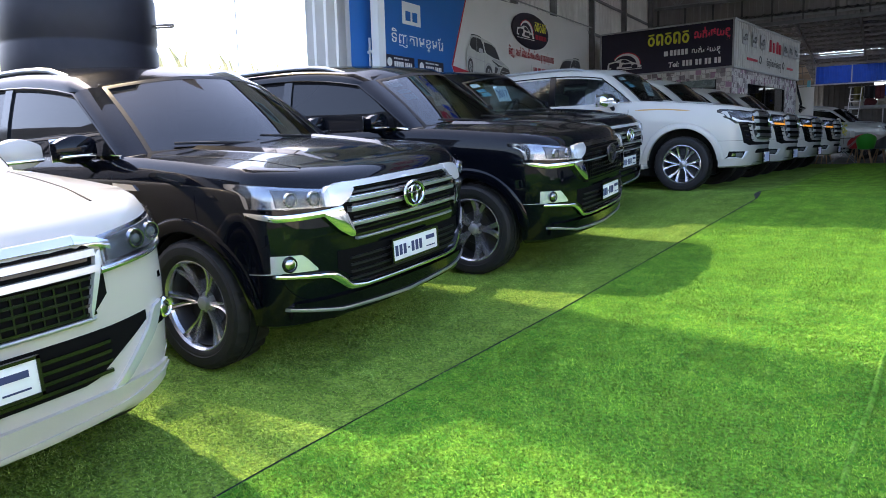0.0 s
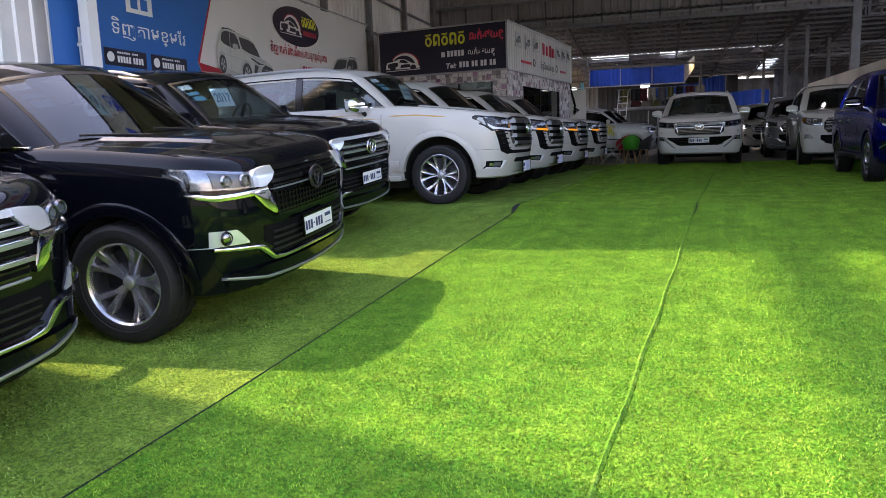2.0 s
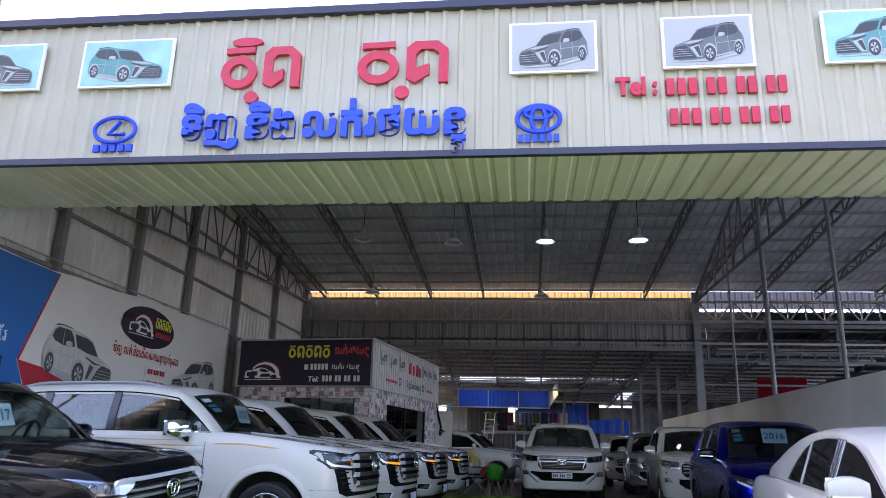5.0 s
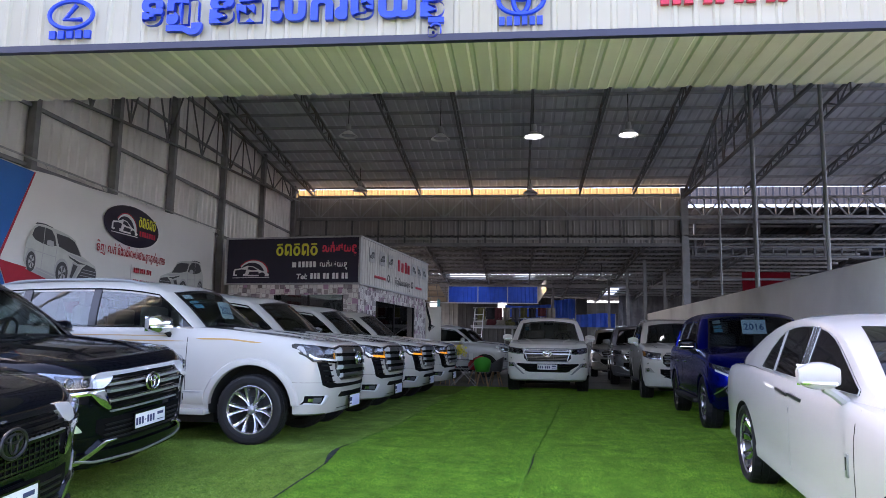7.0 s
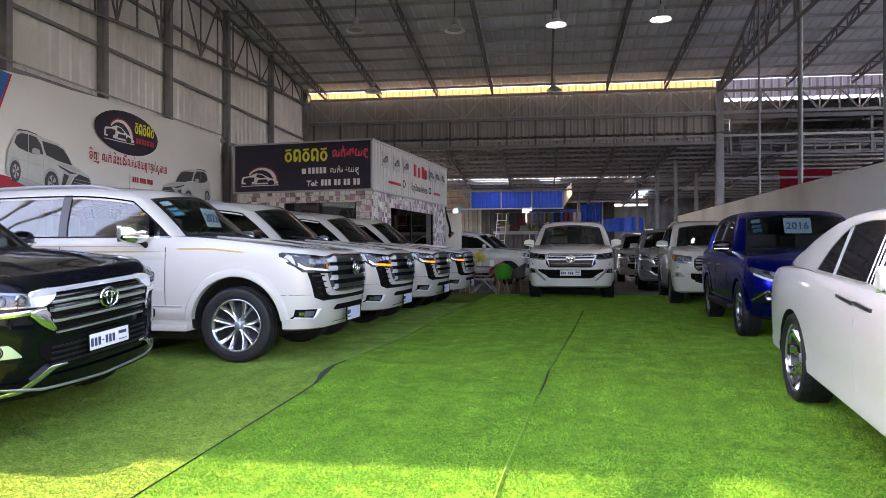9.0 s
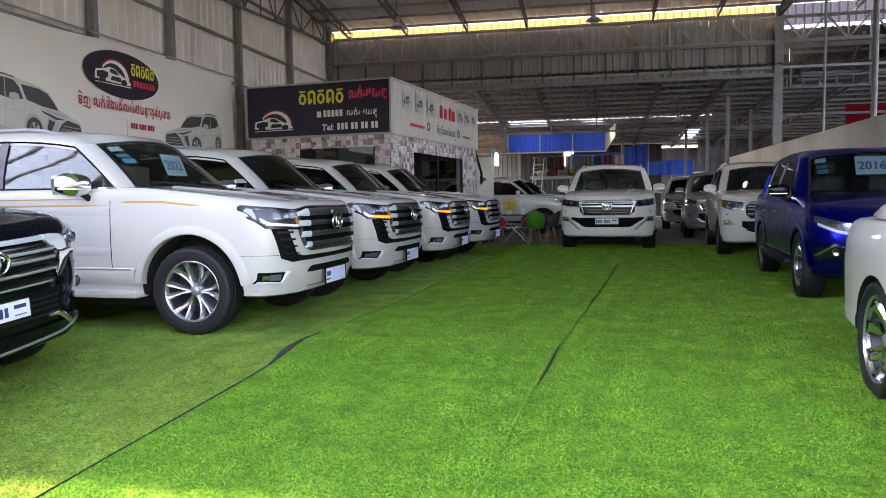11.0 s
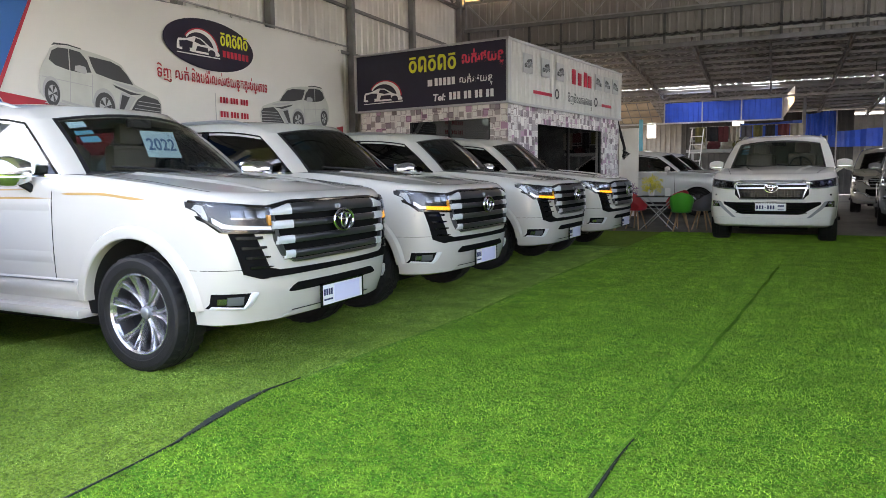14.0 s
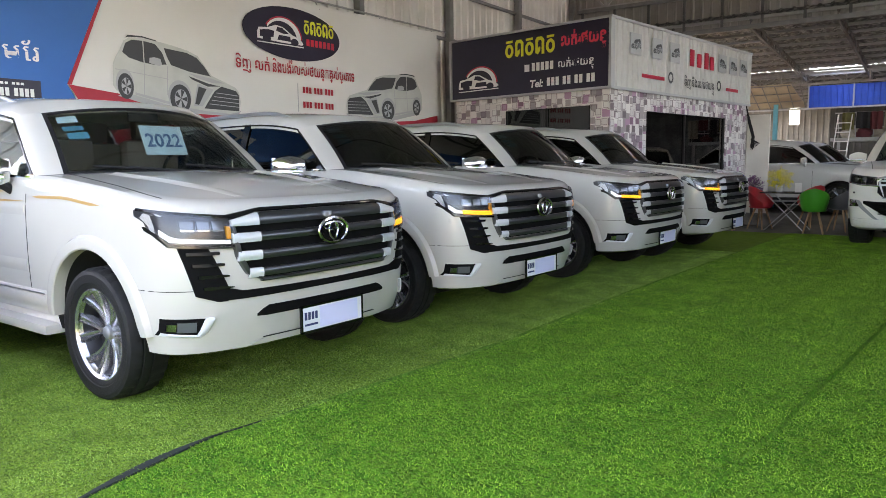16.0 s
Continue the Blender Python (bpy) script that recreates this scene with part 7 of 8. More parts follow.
def wallpaper():
    m = bpy.data.materials.new("square patterned wallpaper")
    m.use_nodes = True
    n, l = m.node_tree.nodes, m.node_tree.links
    p = n["Principled BSDF"]
    p.inputs["Roughness"].default_value = 0.45
    co = n.new("ShaderNodeTexCoord")
    mp = n.new("ShaderNodeMapping")
    l.new(co.outputs["Object"], mp.inputs[0])
    add = n.new("ShaderNodeVectorMath")
    add.operation = "MULTIPLY_ADD"
    add.inputs[1].default_value, add.inputs[2].default_value = (1, 1, 1), (0.13, 0.37, 0.05)
    l.new(mp.outputs[0], add.inputs[0])
    cols = []
    for sc in (7.0, 12.0):
        v = n.new("ShaderNodeTexVoronoi")
        v.distance = "CHEBYCHEV"
        v.inputs["Scale"].default_value = sc
        v.inputs["Randomness"].default_value = 0.55
        l.new(add.outputs[0], v.inputs["Vector"])
        cols.append(v)
    r = n.new("ShaderNodeValToRGB")
    r.color_ramp.interpolation = "CONSTANT"
    e = r.color_ramp.elements
    e[0].color, e[0].position = (0.62, 0.58, 0.57, 1), 0
    e[1].color, e[1].position = (0.25, 0.20, 0.23, 1), 0.30
    for q, c in ((0.38, (0.70, 0.67, 0.66, 1)), (0.55, (0.42, 0.25, 0.36, 1)), (0.66, (0.72, 0.70, 0.68, 1)), (0.82, (0.33, 0.29, 0.30, 1))):
        k = e.new(q)
        k.color = c
    sep = n.new("ShaderNodeSeparateColor")
    l.new(cols[0].outputs["Color"], sep.inputs[0])
    l.new(sep.outputs[0], r.inputs[0])
    r2 = n.new("ShaderNodeValToRGB")
    r2.color_ramp.interpolation = "CONSTANT"
    q = r2.color_ramp.elements
    q[0].position, q[0].color = 0.0, (1, 1, 1, 1)
    q[1].position, q[1].color = 0.36, (0.50, 0.45, 0.46, 1)
    k = q.new(0.43)
    k.color = (1.05, 1.03, 1.02, 1)
    l.new(cols[0].outputs["Distance"], r2.inputs[0])
    mx = n.new("ShaderNodeMixRGB")
    mx.blend_type = "MULTIPLY"
    mx.inputs[0].default_value = 1
    l.new(r.outputs[0], mx.inputs[1])
    l.new(r2.outputs[0], mx.inputs[2])
    l.new(mx.outputs[0], p.inputs["Base Color"])
    return m


S["wallpaper"] = wallpaper()
S["sign_red"] = material("bright red print", (0.75, 0.05, 0.10), 0.5)
S["office_glass"] = tinted("office window glass", (0.10, 0.11, 0.11))
OFF = Matrix.Translation((-4.30, 21.66, 0)) @ pose(0, 0, 0, 0, 0, -4.6)
off = thing("office_building", "small showroom office with square-patterned walls and a black sign", "office", OFF)
W, D = 3.9, 6.9


def wall_pieces(nm, along, pieces, mat):
    for a, b, z0, z1 in pieces:
        bm = B()
        if along == "x":
            box(bm, ((a + b) / 2, 0.06, (z0 + z1) / 2), (b - a, 0.12, z1 - z0))
        else:
            box(bm, (-0.06, (a + b) / 2, (z0 + z1) / 2), (0.12, b - a, z1 - z0))
        part(nm, bm, mat, off)


wall_pieces("front_wall", "x", [(-W, -2.5, 0, 2.74), (-0.42, 0, 0, 2.74), (-2.5, -0.42, 2.45, 2.74), (-2.5, -0.42, 0, 0.4)], S["wallpaper"])
wall_pieces("side_wall", "y", [(0.12, 1.45, 0, 2.74), (5.5, D, 0, 2.74), (1.45, 5.5, 2.38, 2.74), (1.45, 5.5, 0, 0.35)], S["wallpaper"])
bm = B()
box(bm, (-W / 2, D, 1.37), (W, 0.1, 2.74))
box(bm, (-W + 0.05, D / 2, 1.37), (0.1, D, 2.74))
part("back_wall", bm, S["plaster"], off)
bm = B()
box(bm, (-W / 2, D / 2, 4.02), (W, D, 0.05))
part("office_roof", bm, S["sheet"], off)
for nm, c, s_ in (("front_window", (-1.46, 0.06, 1.42), (2.08, 0.012, 2.06)), ("side_window", (-0.06, 3.47, 1.36), (0.012, 4.05, 2.04))):
    bm = B()
    box(bm, c, s_)
    g = part(nm, bm, S["office_glass"], off, "dark reflecting window")
    for k in range(3):
        part("window_frame", box(B(), ((-2.48, -1.46, -0.44)[k], 0.06, 1.42), (0.05, 0.07, 2.06)) if nm == "front_window" else box(B(), (-0.06, (1.47, 3.3, 5.48)[k], 1.36), (0.07, 0.05, 2.04)), M["plastic"], g)
bm = B()
box(bm, (-W / 2 + 0.02, -0.04, 3.39), (W + 0.1, 0.10, 1.27))
sg_ = part("front_sign", bm, S["vinyl_black"], off, "black sign panel with white, yellow and red marks")
car_mark(sg_, -3.72, 2.98, 1.12, -0.094, disc=False)
name_shapes(sg_, -2.42, 3.52, 1.28, 0.34, -0.094, S["yellow"], 0.004, 5)
lettering("sign_text", "លក់រថយន្ត", 0.3, S["sign_red"], sg_, Matrix.Translation((-1.04, -0.094, 3.62)), 0.001, width=1.0, font_bold=0.012)
bars(sg_, -1.75, 3.20, 0.55, 0.16, -0.094, S["print_white"], [5], 0.004, "name_bar")
lettering("sign_text", "លក់រថយន្ត", 0.2, S["print_white"], sg_, Matrix.Translation((-1.10, -0.094, 3.21)), 0.001, width=0.8, font_bold=0.004)
panel(sg_, "page_mark", [(-1.92, 3.20), (-1.92, 3.34), (-1.80, 3.34), (-1.80, 3.20)], -0.094, S["print_white"])
lettering("tel_word", "Tel:", 0.20, S["print_white"], sg_, Matrix.Translation((-1.78, -0.094, 2.88)), 0.001, width=0.32, shear=0.15, font_bold=0.006)
bars(sg_, -1.38, 2.88, 1.12, 0.16, -0.094, S["print_white"], [3, 2, 2, 2])
f = B()
for z in (2.75, 4.03):
    box(f, (-W / 2 + 0.02, -0.06, z), (W + 0.16, 0.14, 0.04))
for x in (-W - 0.04, 0.06):
    box(f, (x, -0.06, 3.39), (0.05, 0.14, 1.3))
part("sign_frame", f, S["print_grey"], sg_)
S["sign_sheet"] = material("pale grey ribbed sign sheet", (0.50, 0.485, 0.47), 0.5, grain=0.05)
bm = corrugated(B(), D, 1.27, 0.2, 0.02)
bmesh.ops.transform(bm, matrix=Matrix.Translation((0.04, 0, 2.76)) @ pose(0, 0, 0, 0, 0, 90), verts=bm.verts)
ss = part("side_sign", bm, S["sign_sheet"], off, "pale grey ribbed side sign with small photos")
SM = pose(0.062, 0, 0, 0, 0, 90)
hold = part("sign_edge", box(box(B(), (0.05, D / 2, 2.75), (0.05, D, 0.05)), (0.05, D / 2, 4.03), (0.05, D, 0.05)), S["print_grey"], off)
for x in (0.55, 1.45, 2.25, 4.75, 5.4, 6.05):
    ph = part("small_photo", box(B(), (x + 0.25, -0.012, 3.62), (0.44, 0.02, 0.40)), S["print_grey"], off, m=pose(0.066, 0, 0, 0, 0, 90))
    flat_car(ph, x + 0.06, 3.52, 0.38, 0.20, -0.030, S["print_coal"], S["print_dark"], flip=x < 3)
for nm, txt, y0, z0, w, size, mat in (("side_word", "ទិញ", 3.0, 2.98, 0.33, 0.26, S["print_dark"]), ("side_word", "និង", 3.37, 2.98, 0.27, 0.26, S["print_dark"]), ("side_word", "លក់រថយន្ត", 3.68, 2.98, 0.87, 0.26, S["print_dark"])):
    lettering(nm, txt, size, mat, off, pose(0.075, y0, z0, 0, 0, 90), 0.002, width=w)
bm = B()
for k, (y0, z0, h) in enumerate(((3.35, 3.42, 0.36), (3.72, 3.42, 0.30), (4.1, 3.42, 0.36), (4.4, 3.42, 0.3))):
    m_ = part("red_shape", box(B(), (0.075, y0, z0 + h / 2), (0.02, 0.2, h), bevel=0.008), S["letter_red"], off)
for y0, w in ((1.1, 0.95), (5.3, 0.7)):
    part("phone_bar", box(B(), (0.07, y0 + w / 2, 3.05), (0.015, w, 0.07)), S["letter_red"], off)
for y0 in (2.35, 4.85):
    part("small_logo", lathe(B(), [(0.07, 0.0), (0.10, 0.01), (0.12, 0.0)], 20, axis="x"), S["print_dark"], off, m=Matrix.Translation((0.07, y0, 3.10)))
solid("partition", box(B(), (0.30, D - 0.02, 1.25), (0.56, 0.06, 2.5)), S["plaster"], "plain white partition board beside the office", "partition", OFF)
random.seed(3)
cb = thing("cable_bundle", "tangled black cables hanging on the partition", "cable", OFF)
for k in range(7):
    bm = tube(B(), [(0.05, D - 0.25, 2.74), (0.07 + 0.02 * k, D - 0.12, 2.3 - 0.03 * k), (0.16 + 0.01 * k, D - 0.075, 1.95), (0.12 + 0.09 * random.random(), D - 0.08, 1.6 + 0.12 * random.random()), (0.18 + 0.03 * k, D - 0.085, 1.78), (0.14, D - 0.09, 1.9)], 0.010, 5)
    part("cable", bm, M["plastic"], cb)

# ---------------------------------------------------------------- lamps under the roof


LAMP_GLOW = emitter("lit lamp glass", (1.0, 0.97, 0.92), 3.0)


def bay_lamp(m, drop, lit=False):
    lamp = thing("high_bay_lamp", "white metal high bay lamp hanging " + ("lit" if lit else "unlit") + " from the roof", "lamp", m, group="high bay lamps")
    part("shade", lathe(B(), [(0.06, 0.10), (0.10, 0.08), (0.22, -0.02), (0.27, -0.06), (0.255, -0.06), (0.2, -0.01), (0.08, 0.06)], 28, axis="z"), material("white lamp enamel", (0.85, 0.85, 0.84), 0.3, grain=0.05), lamp)
    part("lamp_glass", lathe(B(), [(0.0, -0.035), (0.12, -0.04), (0.19, -0.03), (0.19, -0.02), (0.0, -0.02)], 24, axis="z"), LAMP_GLOW if lit else S["print_grey"], lamp, "lit frosted glass" if lit else "frosted glass")
    part("ballast", lathe(B(), [(0.0, 0.30), (0.07, 0.29), (0.08, 0.12), (0.07, 0.09), (0.0, 0.09)], 20, axis="z"), S["print_grey"], lamp)
    part("cord", tube(B(), [(0, 0, 0.28), (0, 0, 0.28 + drop)], 0.012, 6), M["plastic"], lamp)


for x, z in ((-4.83, 7.12), (-2.18, 6.95), (0.39, 6.93), (2.88, 6.9)):
    bay_lamp(Matrix.Translation((x, 22.0, z - 0.1)), 0.8, x > 0)
bay_lamp(Matrix.Translation((0.0, 28.9, 6.75)), 0.2)
bay_lamp(Matrix.Translation((2.9, 36.0, 4.2)), 0.35)
bay_lamp(Matrix.Translation((-5.9, 27.0, 6.55)), 0.5)

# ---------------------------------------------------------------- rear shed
# peeling foil whose dark base and pale patches paint in shade and light spots
S["shed_foil"] = material("peeling foil with light painted in", (0.085, 0.083, 0.08), 0.6, 0.1, grain=0.3, scale=5, stain=(0.36, 0.355, 0.345), stain_scale=6.0)


sn = S["shed_foil"].node_tree
leak = sn.nodes.new("ShaderNodeBsdfTranslucent")
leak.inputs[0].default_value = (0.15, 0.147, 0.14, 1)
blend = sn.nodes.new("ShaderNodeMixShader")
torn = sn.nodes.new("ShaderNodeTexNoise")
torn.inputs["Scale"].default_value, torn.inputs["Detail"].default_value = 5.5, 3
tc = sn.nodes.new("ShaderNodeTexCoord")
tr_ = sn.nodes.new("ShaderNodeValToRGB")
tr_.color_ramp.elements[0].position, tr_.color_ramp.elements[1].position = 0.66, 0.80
mp_ = sn.nodes.new("ShaderNodeMapping")
mp_.inputs["Scale"].default_value = (0.55, 1.0, 1.9)
sn.links.new(tc.outputs["Object"], mp_.inputs[0])
sn.links.new(mp_.outputs[0], torn.inputs["Vector"])
sn.links.new(torn.outputs[0], tr_.inputs[0])
sn.links.new(tr_.outputs[0], blend.inputs[0])
sn.links.new(sn.nodes["Principled BSDF"].outputs[0], blend.inputs[1])
sn.links.new(leak.outputs[0], blend.inputs[2])
sn.links.new(blend.outputs[0], sn.nodes["Material Output"].inputs[0])


def shed_z(v):
    return 5.25 - 0.062 * (v - V_REAR)


SLOTS = ((-3.1, -1.3, 38.6, 39.5), (0.2, 1.2, 38.6, 39.5), (5.2, 6.0, 42, 46))
for v0, v1, us in ((V_REAR - 0.3, 38.6, ((-9, 14),)), (38.6, 39.5, ((-9, -3.1), (-1.3, 0.2), (1.2, 14))), (39.5, 42, ((-9, 14),)), (42, 46, ((-9, 5.2), (6.0, 14))), (46, 49, ((-9, 14),))):
    for u0, u1 in us:
        L = v1 - v0
        bm = corrugated(B(), u1 - u0, L, 0.3, 0.03)
        m = HALL @ Matrix.Translation((u0, v0, shed_z(v0))) @ Matrix.Rotation(math.atan(-0.062) - math.pi / 2, 4, "X")
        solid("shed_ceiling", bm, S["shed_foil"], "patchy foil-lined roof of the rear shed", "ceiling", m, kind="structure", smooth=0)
sp = thing("shed_purlins", "grey steel purlins under the shed roof", "beams", HALL, kind="structure")
for k in range(19):
    v = V_REAR + 1.0 * k
    part("purlin", box(B(), (2.5, v, shed_z(v) - 0.06), (23, 0.05, 0.08)), S["steel_light"], sp, smooth=0)
for k in range(9):
    u = -7.5 + 2.1 * k
    truss("shed_rafter", (u, V_REAR, shed_z(V_REAR) - 0.1), (u, 48, shed_z(48) - 0.1), 0.22, 0.22, 26, 0.06, label="dark steel lattice rafter of the rear shed")
truss("shed_girder", (-8.3, 38, shed_z(38) - 0.25), (9, 38, shed_z(38) - 0.25), 0.4, 0.4, 24, 0.07, mat=S["steel_light"], label="grey steel lattice girder across the shed")
bm = B()
for u, v in ((5.35, 31.5), (5.2, 35), (2.2, 41), (5.0, 40), (7, 36)):
    box(bm, (u, v, 2.3), (0.12, 0.12, 4.6))
solid("shed_posts", bm, S["steel_mid"], "grey steel posts of the rear shed", "column", HALL, kind="structure", smooth=0)
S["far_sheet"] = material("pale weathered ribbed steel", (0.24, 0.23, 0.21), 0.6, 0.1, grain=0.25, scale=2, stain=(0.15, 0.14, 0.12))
S["far_shade"] = material("ribbed steel toned for shade", (0.055, 0.053, 0.05), 0.7, 0.1, grain=0.3, scale=2, stain=(0.03, 0.03, 0.03))
# far wall with openings; its middle sheets are darkened in colour for shade
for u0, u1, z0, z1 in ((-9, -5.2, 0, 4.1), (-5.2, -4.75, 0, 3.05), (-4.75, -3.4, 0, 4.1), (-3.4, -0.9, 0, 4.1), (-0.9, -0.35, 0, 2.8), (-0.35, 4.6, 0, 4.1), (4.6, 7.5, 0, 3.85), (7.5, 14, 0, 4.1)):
    sheet_between("wall_far", u0, 47.5, u1, 47.5, z0, z1, S["far_sheet"] if u1 < -3 or u0 > 4 else S["far_shade"], "weathered ribbed steel far wall, middle sheets toned for shade", "wall", 0.28)
# blue sheet fascia box, cream awning
awn = sheet_between("blue_awning", -3.3, 40, 1.35, 40, 3.36, 4.18, S["tarp"], "blue ribbed steel awning front", "awning", 0.2, kind="")
bm = B()
for u in (-3.3, -1.75, -0.2, 1.35):
    box(bm, (u, 39.95, 3.77), (0.05, 0.05, 0.9))
box(bm, (-2.3, 39.95, 3.32), (7.4, 0.06, 0.06))
part("awning_frame", bm, S["print_grey"], awn, "light steel frame", m=awn.matrix_basis.inverted() @ HALL)
bm = B()
slab(bm, [[(-6.0, 40, 3.38), (-3.35, 40, 3.38)], [(-6.0, 37.8, 4.1), (-3.6, 37.8, 4.1)]], (0, 0, 0.03))
ca = solid("cream_awning", bm, material("tan sheet", (0.42, 0.36, 0.27), 0.6, grain=0.2, scale=2, stain=(0.28, 0.23, 0.17)), "pale sheet awning panel on a steel grid under the shed roof", "awning", HALL)
for k in range(7):
    u = -5.9 + 0.42 * k
    part("grid_bar", bar(B(), (u, 39.98, 3.35), (u + 0.1 * (k / 6), 37.82, 4.07), 0.03), S["steel_mid"], ca)
for k in range(4):
    v = k / 3
    part("grid_bar", bar(B(), (-6.0, 40 - 2.2 * v, 3.35 + 0.72 * v), (-3.35 - 0.25 * v, 40 - 2.2 * v, 3.35 + 0.72 * v), 0.035), S["steel_mid"], ca)
solid("blue_post", box(B(), (-3.76, 31.35, 1.45), (0.11, 0.09, 2.96)), material("light blue paint", (0.16, 0.50, 0.60), 0.6, grain=0.1), "light blue painted post behind the partition", "post")
bm = B()
slab(bm, [[(1.38, 40, 3.38), (1.38, 40, 4.18)], [(1.75, 38.6, 3.9), (1.75, 38.6, 4.5)]], (0.02, 0, 0))
part("awning_side", bm, S["cream_sheet"], awn, "cream side flap", m=awn.matrix_basis.inverted() @ HALL)
# blue tarpaulins
for u0, u1, v, z0, z1 in ((-0.4, 3.0, 44.0, 2.45, 3.45), (2.2, 3.5, 42.5, 2.7, 3.7), (3.4, 6.2, 46.5, 2.3, 3.1)):
    P = [[Vector((u0 + (u1 - u0) * i / 24, v + 0.06 * math.sin(i * 1.7) + 0.04 * math.sin(i * 0.6), z0 + (z1 - z0) * k / 4 - 0.05 * math.sin(i * 0.26) * (k == 4))) for k in range(5)] for i in range(25)]
    tp = thing("blue_tarpaulin", "blue tarpaulin hanging between two poles at the back of the shed", "tarpaulin", HALL)
    part("sheet", slab(B(), P, (0, 0.006, 0)), S["tarp"], tp)
    for u in (u0, u1):
        part("pole", tube(B(), [(u, v, -0.03), (u, v, z1 + 0.05)], 0.03, 8), S["steel_light"], tp)

# storage platform with ladder and laundry
plat = thing("storage_platform", "steel storage platform with a railing, clothes and clutter on it", "platform", Matrix.Translation((-2.6, 34.2, 0)))
part("deck", box(B(), (1.6, 0.6, 1.95), (3.6, 1.6, 0.1)), S["steel_light"], plat)
for x in (0.0, 1.6, 3.3):
    part("platform_post", box(B(), (x, 0, 1.0), (0.08, 0.08, 2.0)), S["steel_light"], plat)
for z in (2.3, 2.75):
    part("rail", tube(B(), [(-0.1, -0.15, z), (3.4, -0.15, z)], 0.02, 6), S["steel_light"], plat)
for k in range(8):
    part("baluster", tube(B(), [(0.0 + 0.47 * k, -0.15, 2.0), (0.0 + 0.47 * k, -0.15, 2.75)], 0.012, 5), S["steel_light"], plat)
lad = thing("ladder", "leaning pale metal ladder against the storage platform", "ladder", Matrix.Translation((-2.75, 33.8, 0)))
for x in (0, 0.38):
    part("ladder_rail", tube(B(), [(x, -0.5, 0.0), (x + 0.15, 0.15, 2.7)], 0.018, 6), S["print_white"], lad)
for k in range(9):
    t_ = (k + 0.7) / 9.6
    part("rung", tube(B(), [(0.15 * t_, -0.5 + 0.65 * t_, 2.7 * t_), (0.38 + 0.15 * t_, -0.5 + 0.65 * t_, 2.7 * t_)], 0.015, 5), S["print_white"], lad)
random.seed(11)
CL = [material("cloth " + n_, c_, 0.9, grain=0.2) for n_, c_ in (("olive", (0.13, 0.12, 0.04)), ("dark", (0.02, 0.02, 0.024)), ("red", (0.10, 0.02, 0.025)), ("cream", (0.30, 0.27, 0.22)), ("grey", (0.09, 0.09, 0.10)))]
for k in range(9):
    x = -2.5 + 0.37 * k
    w, h = 0.28 + 0.1 * random.random(), 0.35 + 0.3 * random.random()
    P = [[Vector((x + w * i / 6, 34.0 + 0.04 * math.sin(i * 2.1 + k), 2.76 - h * j / 5)) for j in range(6)] for i in range(7)]
    solid("hanging_cloth", slab(B(), P, (0, 0.012, 0)), CL[k % 5], "piece of laundry hanging over the platform railing", "cloth", group="laundry on the railing")
for k in range(4):
    solid("storage_box", box(B(), (0, 0, 0.2), (0.5 + 0.1 * k, 0.45, 0.4), bevel=0.02), CL[(k + 3) % 5], "box of clutter on the storage platform", "box", Matrix.Translation((-2.2 + 0.85 * k, 34.9, 2.0)), group="boxes on the platform")

def bundle(m, mat, label):
    """A slumped bundle of cloth."""
    bm = B()
    r = bmesh.ops.create_icosphere(bm, subdivisions=3, radius=0.26)
    o = Vector((m.translation.x * 3.1, m.translation.y, 7.0))
    for v in bm.verts:
        v.co *= 1 + 0.35 * noise.noise(v.co * 6 + o) + 0.16 * noise.noise(v.co * 17 + o)
        v.co.z = max(v.co.z * 0.75 + 0.13, 0.0)
    return solid("cloth_sack", bm, mat, label, "sack", m, group="sacks on the platform")


for k, (x, c_, nm) in enumerate(((-2.35, 3, "cream"), (-1.95, 2, "red"), (-1.5, 3, "cream"), (-1.1, 0, "olive"), (-0.65, 1, "dark"), (-0.25, 4, "grey"), (0.2, 2, "red"), (0.6, 1, "dark"))):
    bundle(Matrix.Translation((x, 34.15 + 0.1 * (k % 3), 2.0)) @ Matrix.Scale(0.75 + 0.12 * (k % 3), 4), CL[c_], nm + " cloth sack lying on the storage platform")

# ---------------------------------------------------------------- side bay beyond the white wall
truss("side_girder", (6.6, V_REAR, 6.75), (20.7, V_REAR, 6.75), 0.75, 0.75, 22, 0.09, mat=S["steel_mid"], label="grey steel lattice girder over the side bay")
# the bay's shade is put into this dark lining colour
S["bay_shade"] = material("lining toned for shade", (0.10, 0.10, 0.11), 0.7, grain=0.4, scale=1.5, stain=(0.17, 0.17, 0.175), stain_scale=1.5)
# low roof and far walls of the neighbouring bay
bm = corrugated(B(), 20.0, 17.2, 0.3, 0.03)
solid("bay_ceiling", bm, S["bay_shade"], "lined low roof of the side bay, darkened for shade", "ceiling", HALL @ Matrix.Translation((6.4, V_REAR + 0.25, 6.42)) @ Matrix.Rotation(math.atan(-0.115) - math.pi / 2, 4, "X"), kind="structure", smooth=0)
bay = thing("bay_purlins", "grey steel purlins and braces under the bay roof", "beams", HALL, kind="structure")
for k in range(12):
    v = V_REAR + 0.8 + 1.35 * k
    part("purlin", box(B(), (16, v, 6.36 - 0.115 * (v - V_REAR) - 0.1), (19.5, 0.06, 0.09)), S["steel_mid"], bay, smooth=0)
for k in range(8):
    u = 6.7 + 2.4 * k
    part("brace", bar(B(), (u, V_REAR + 0.4, 6.15), (u + 3.2, V_REAR + 15, 4.4), 0.09, 0.22), S["steel"], bay, smooth=0)
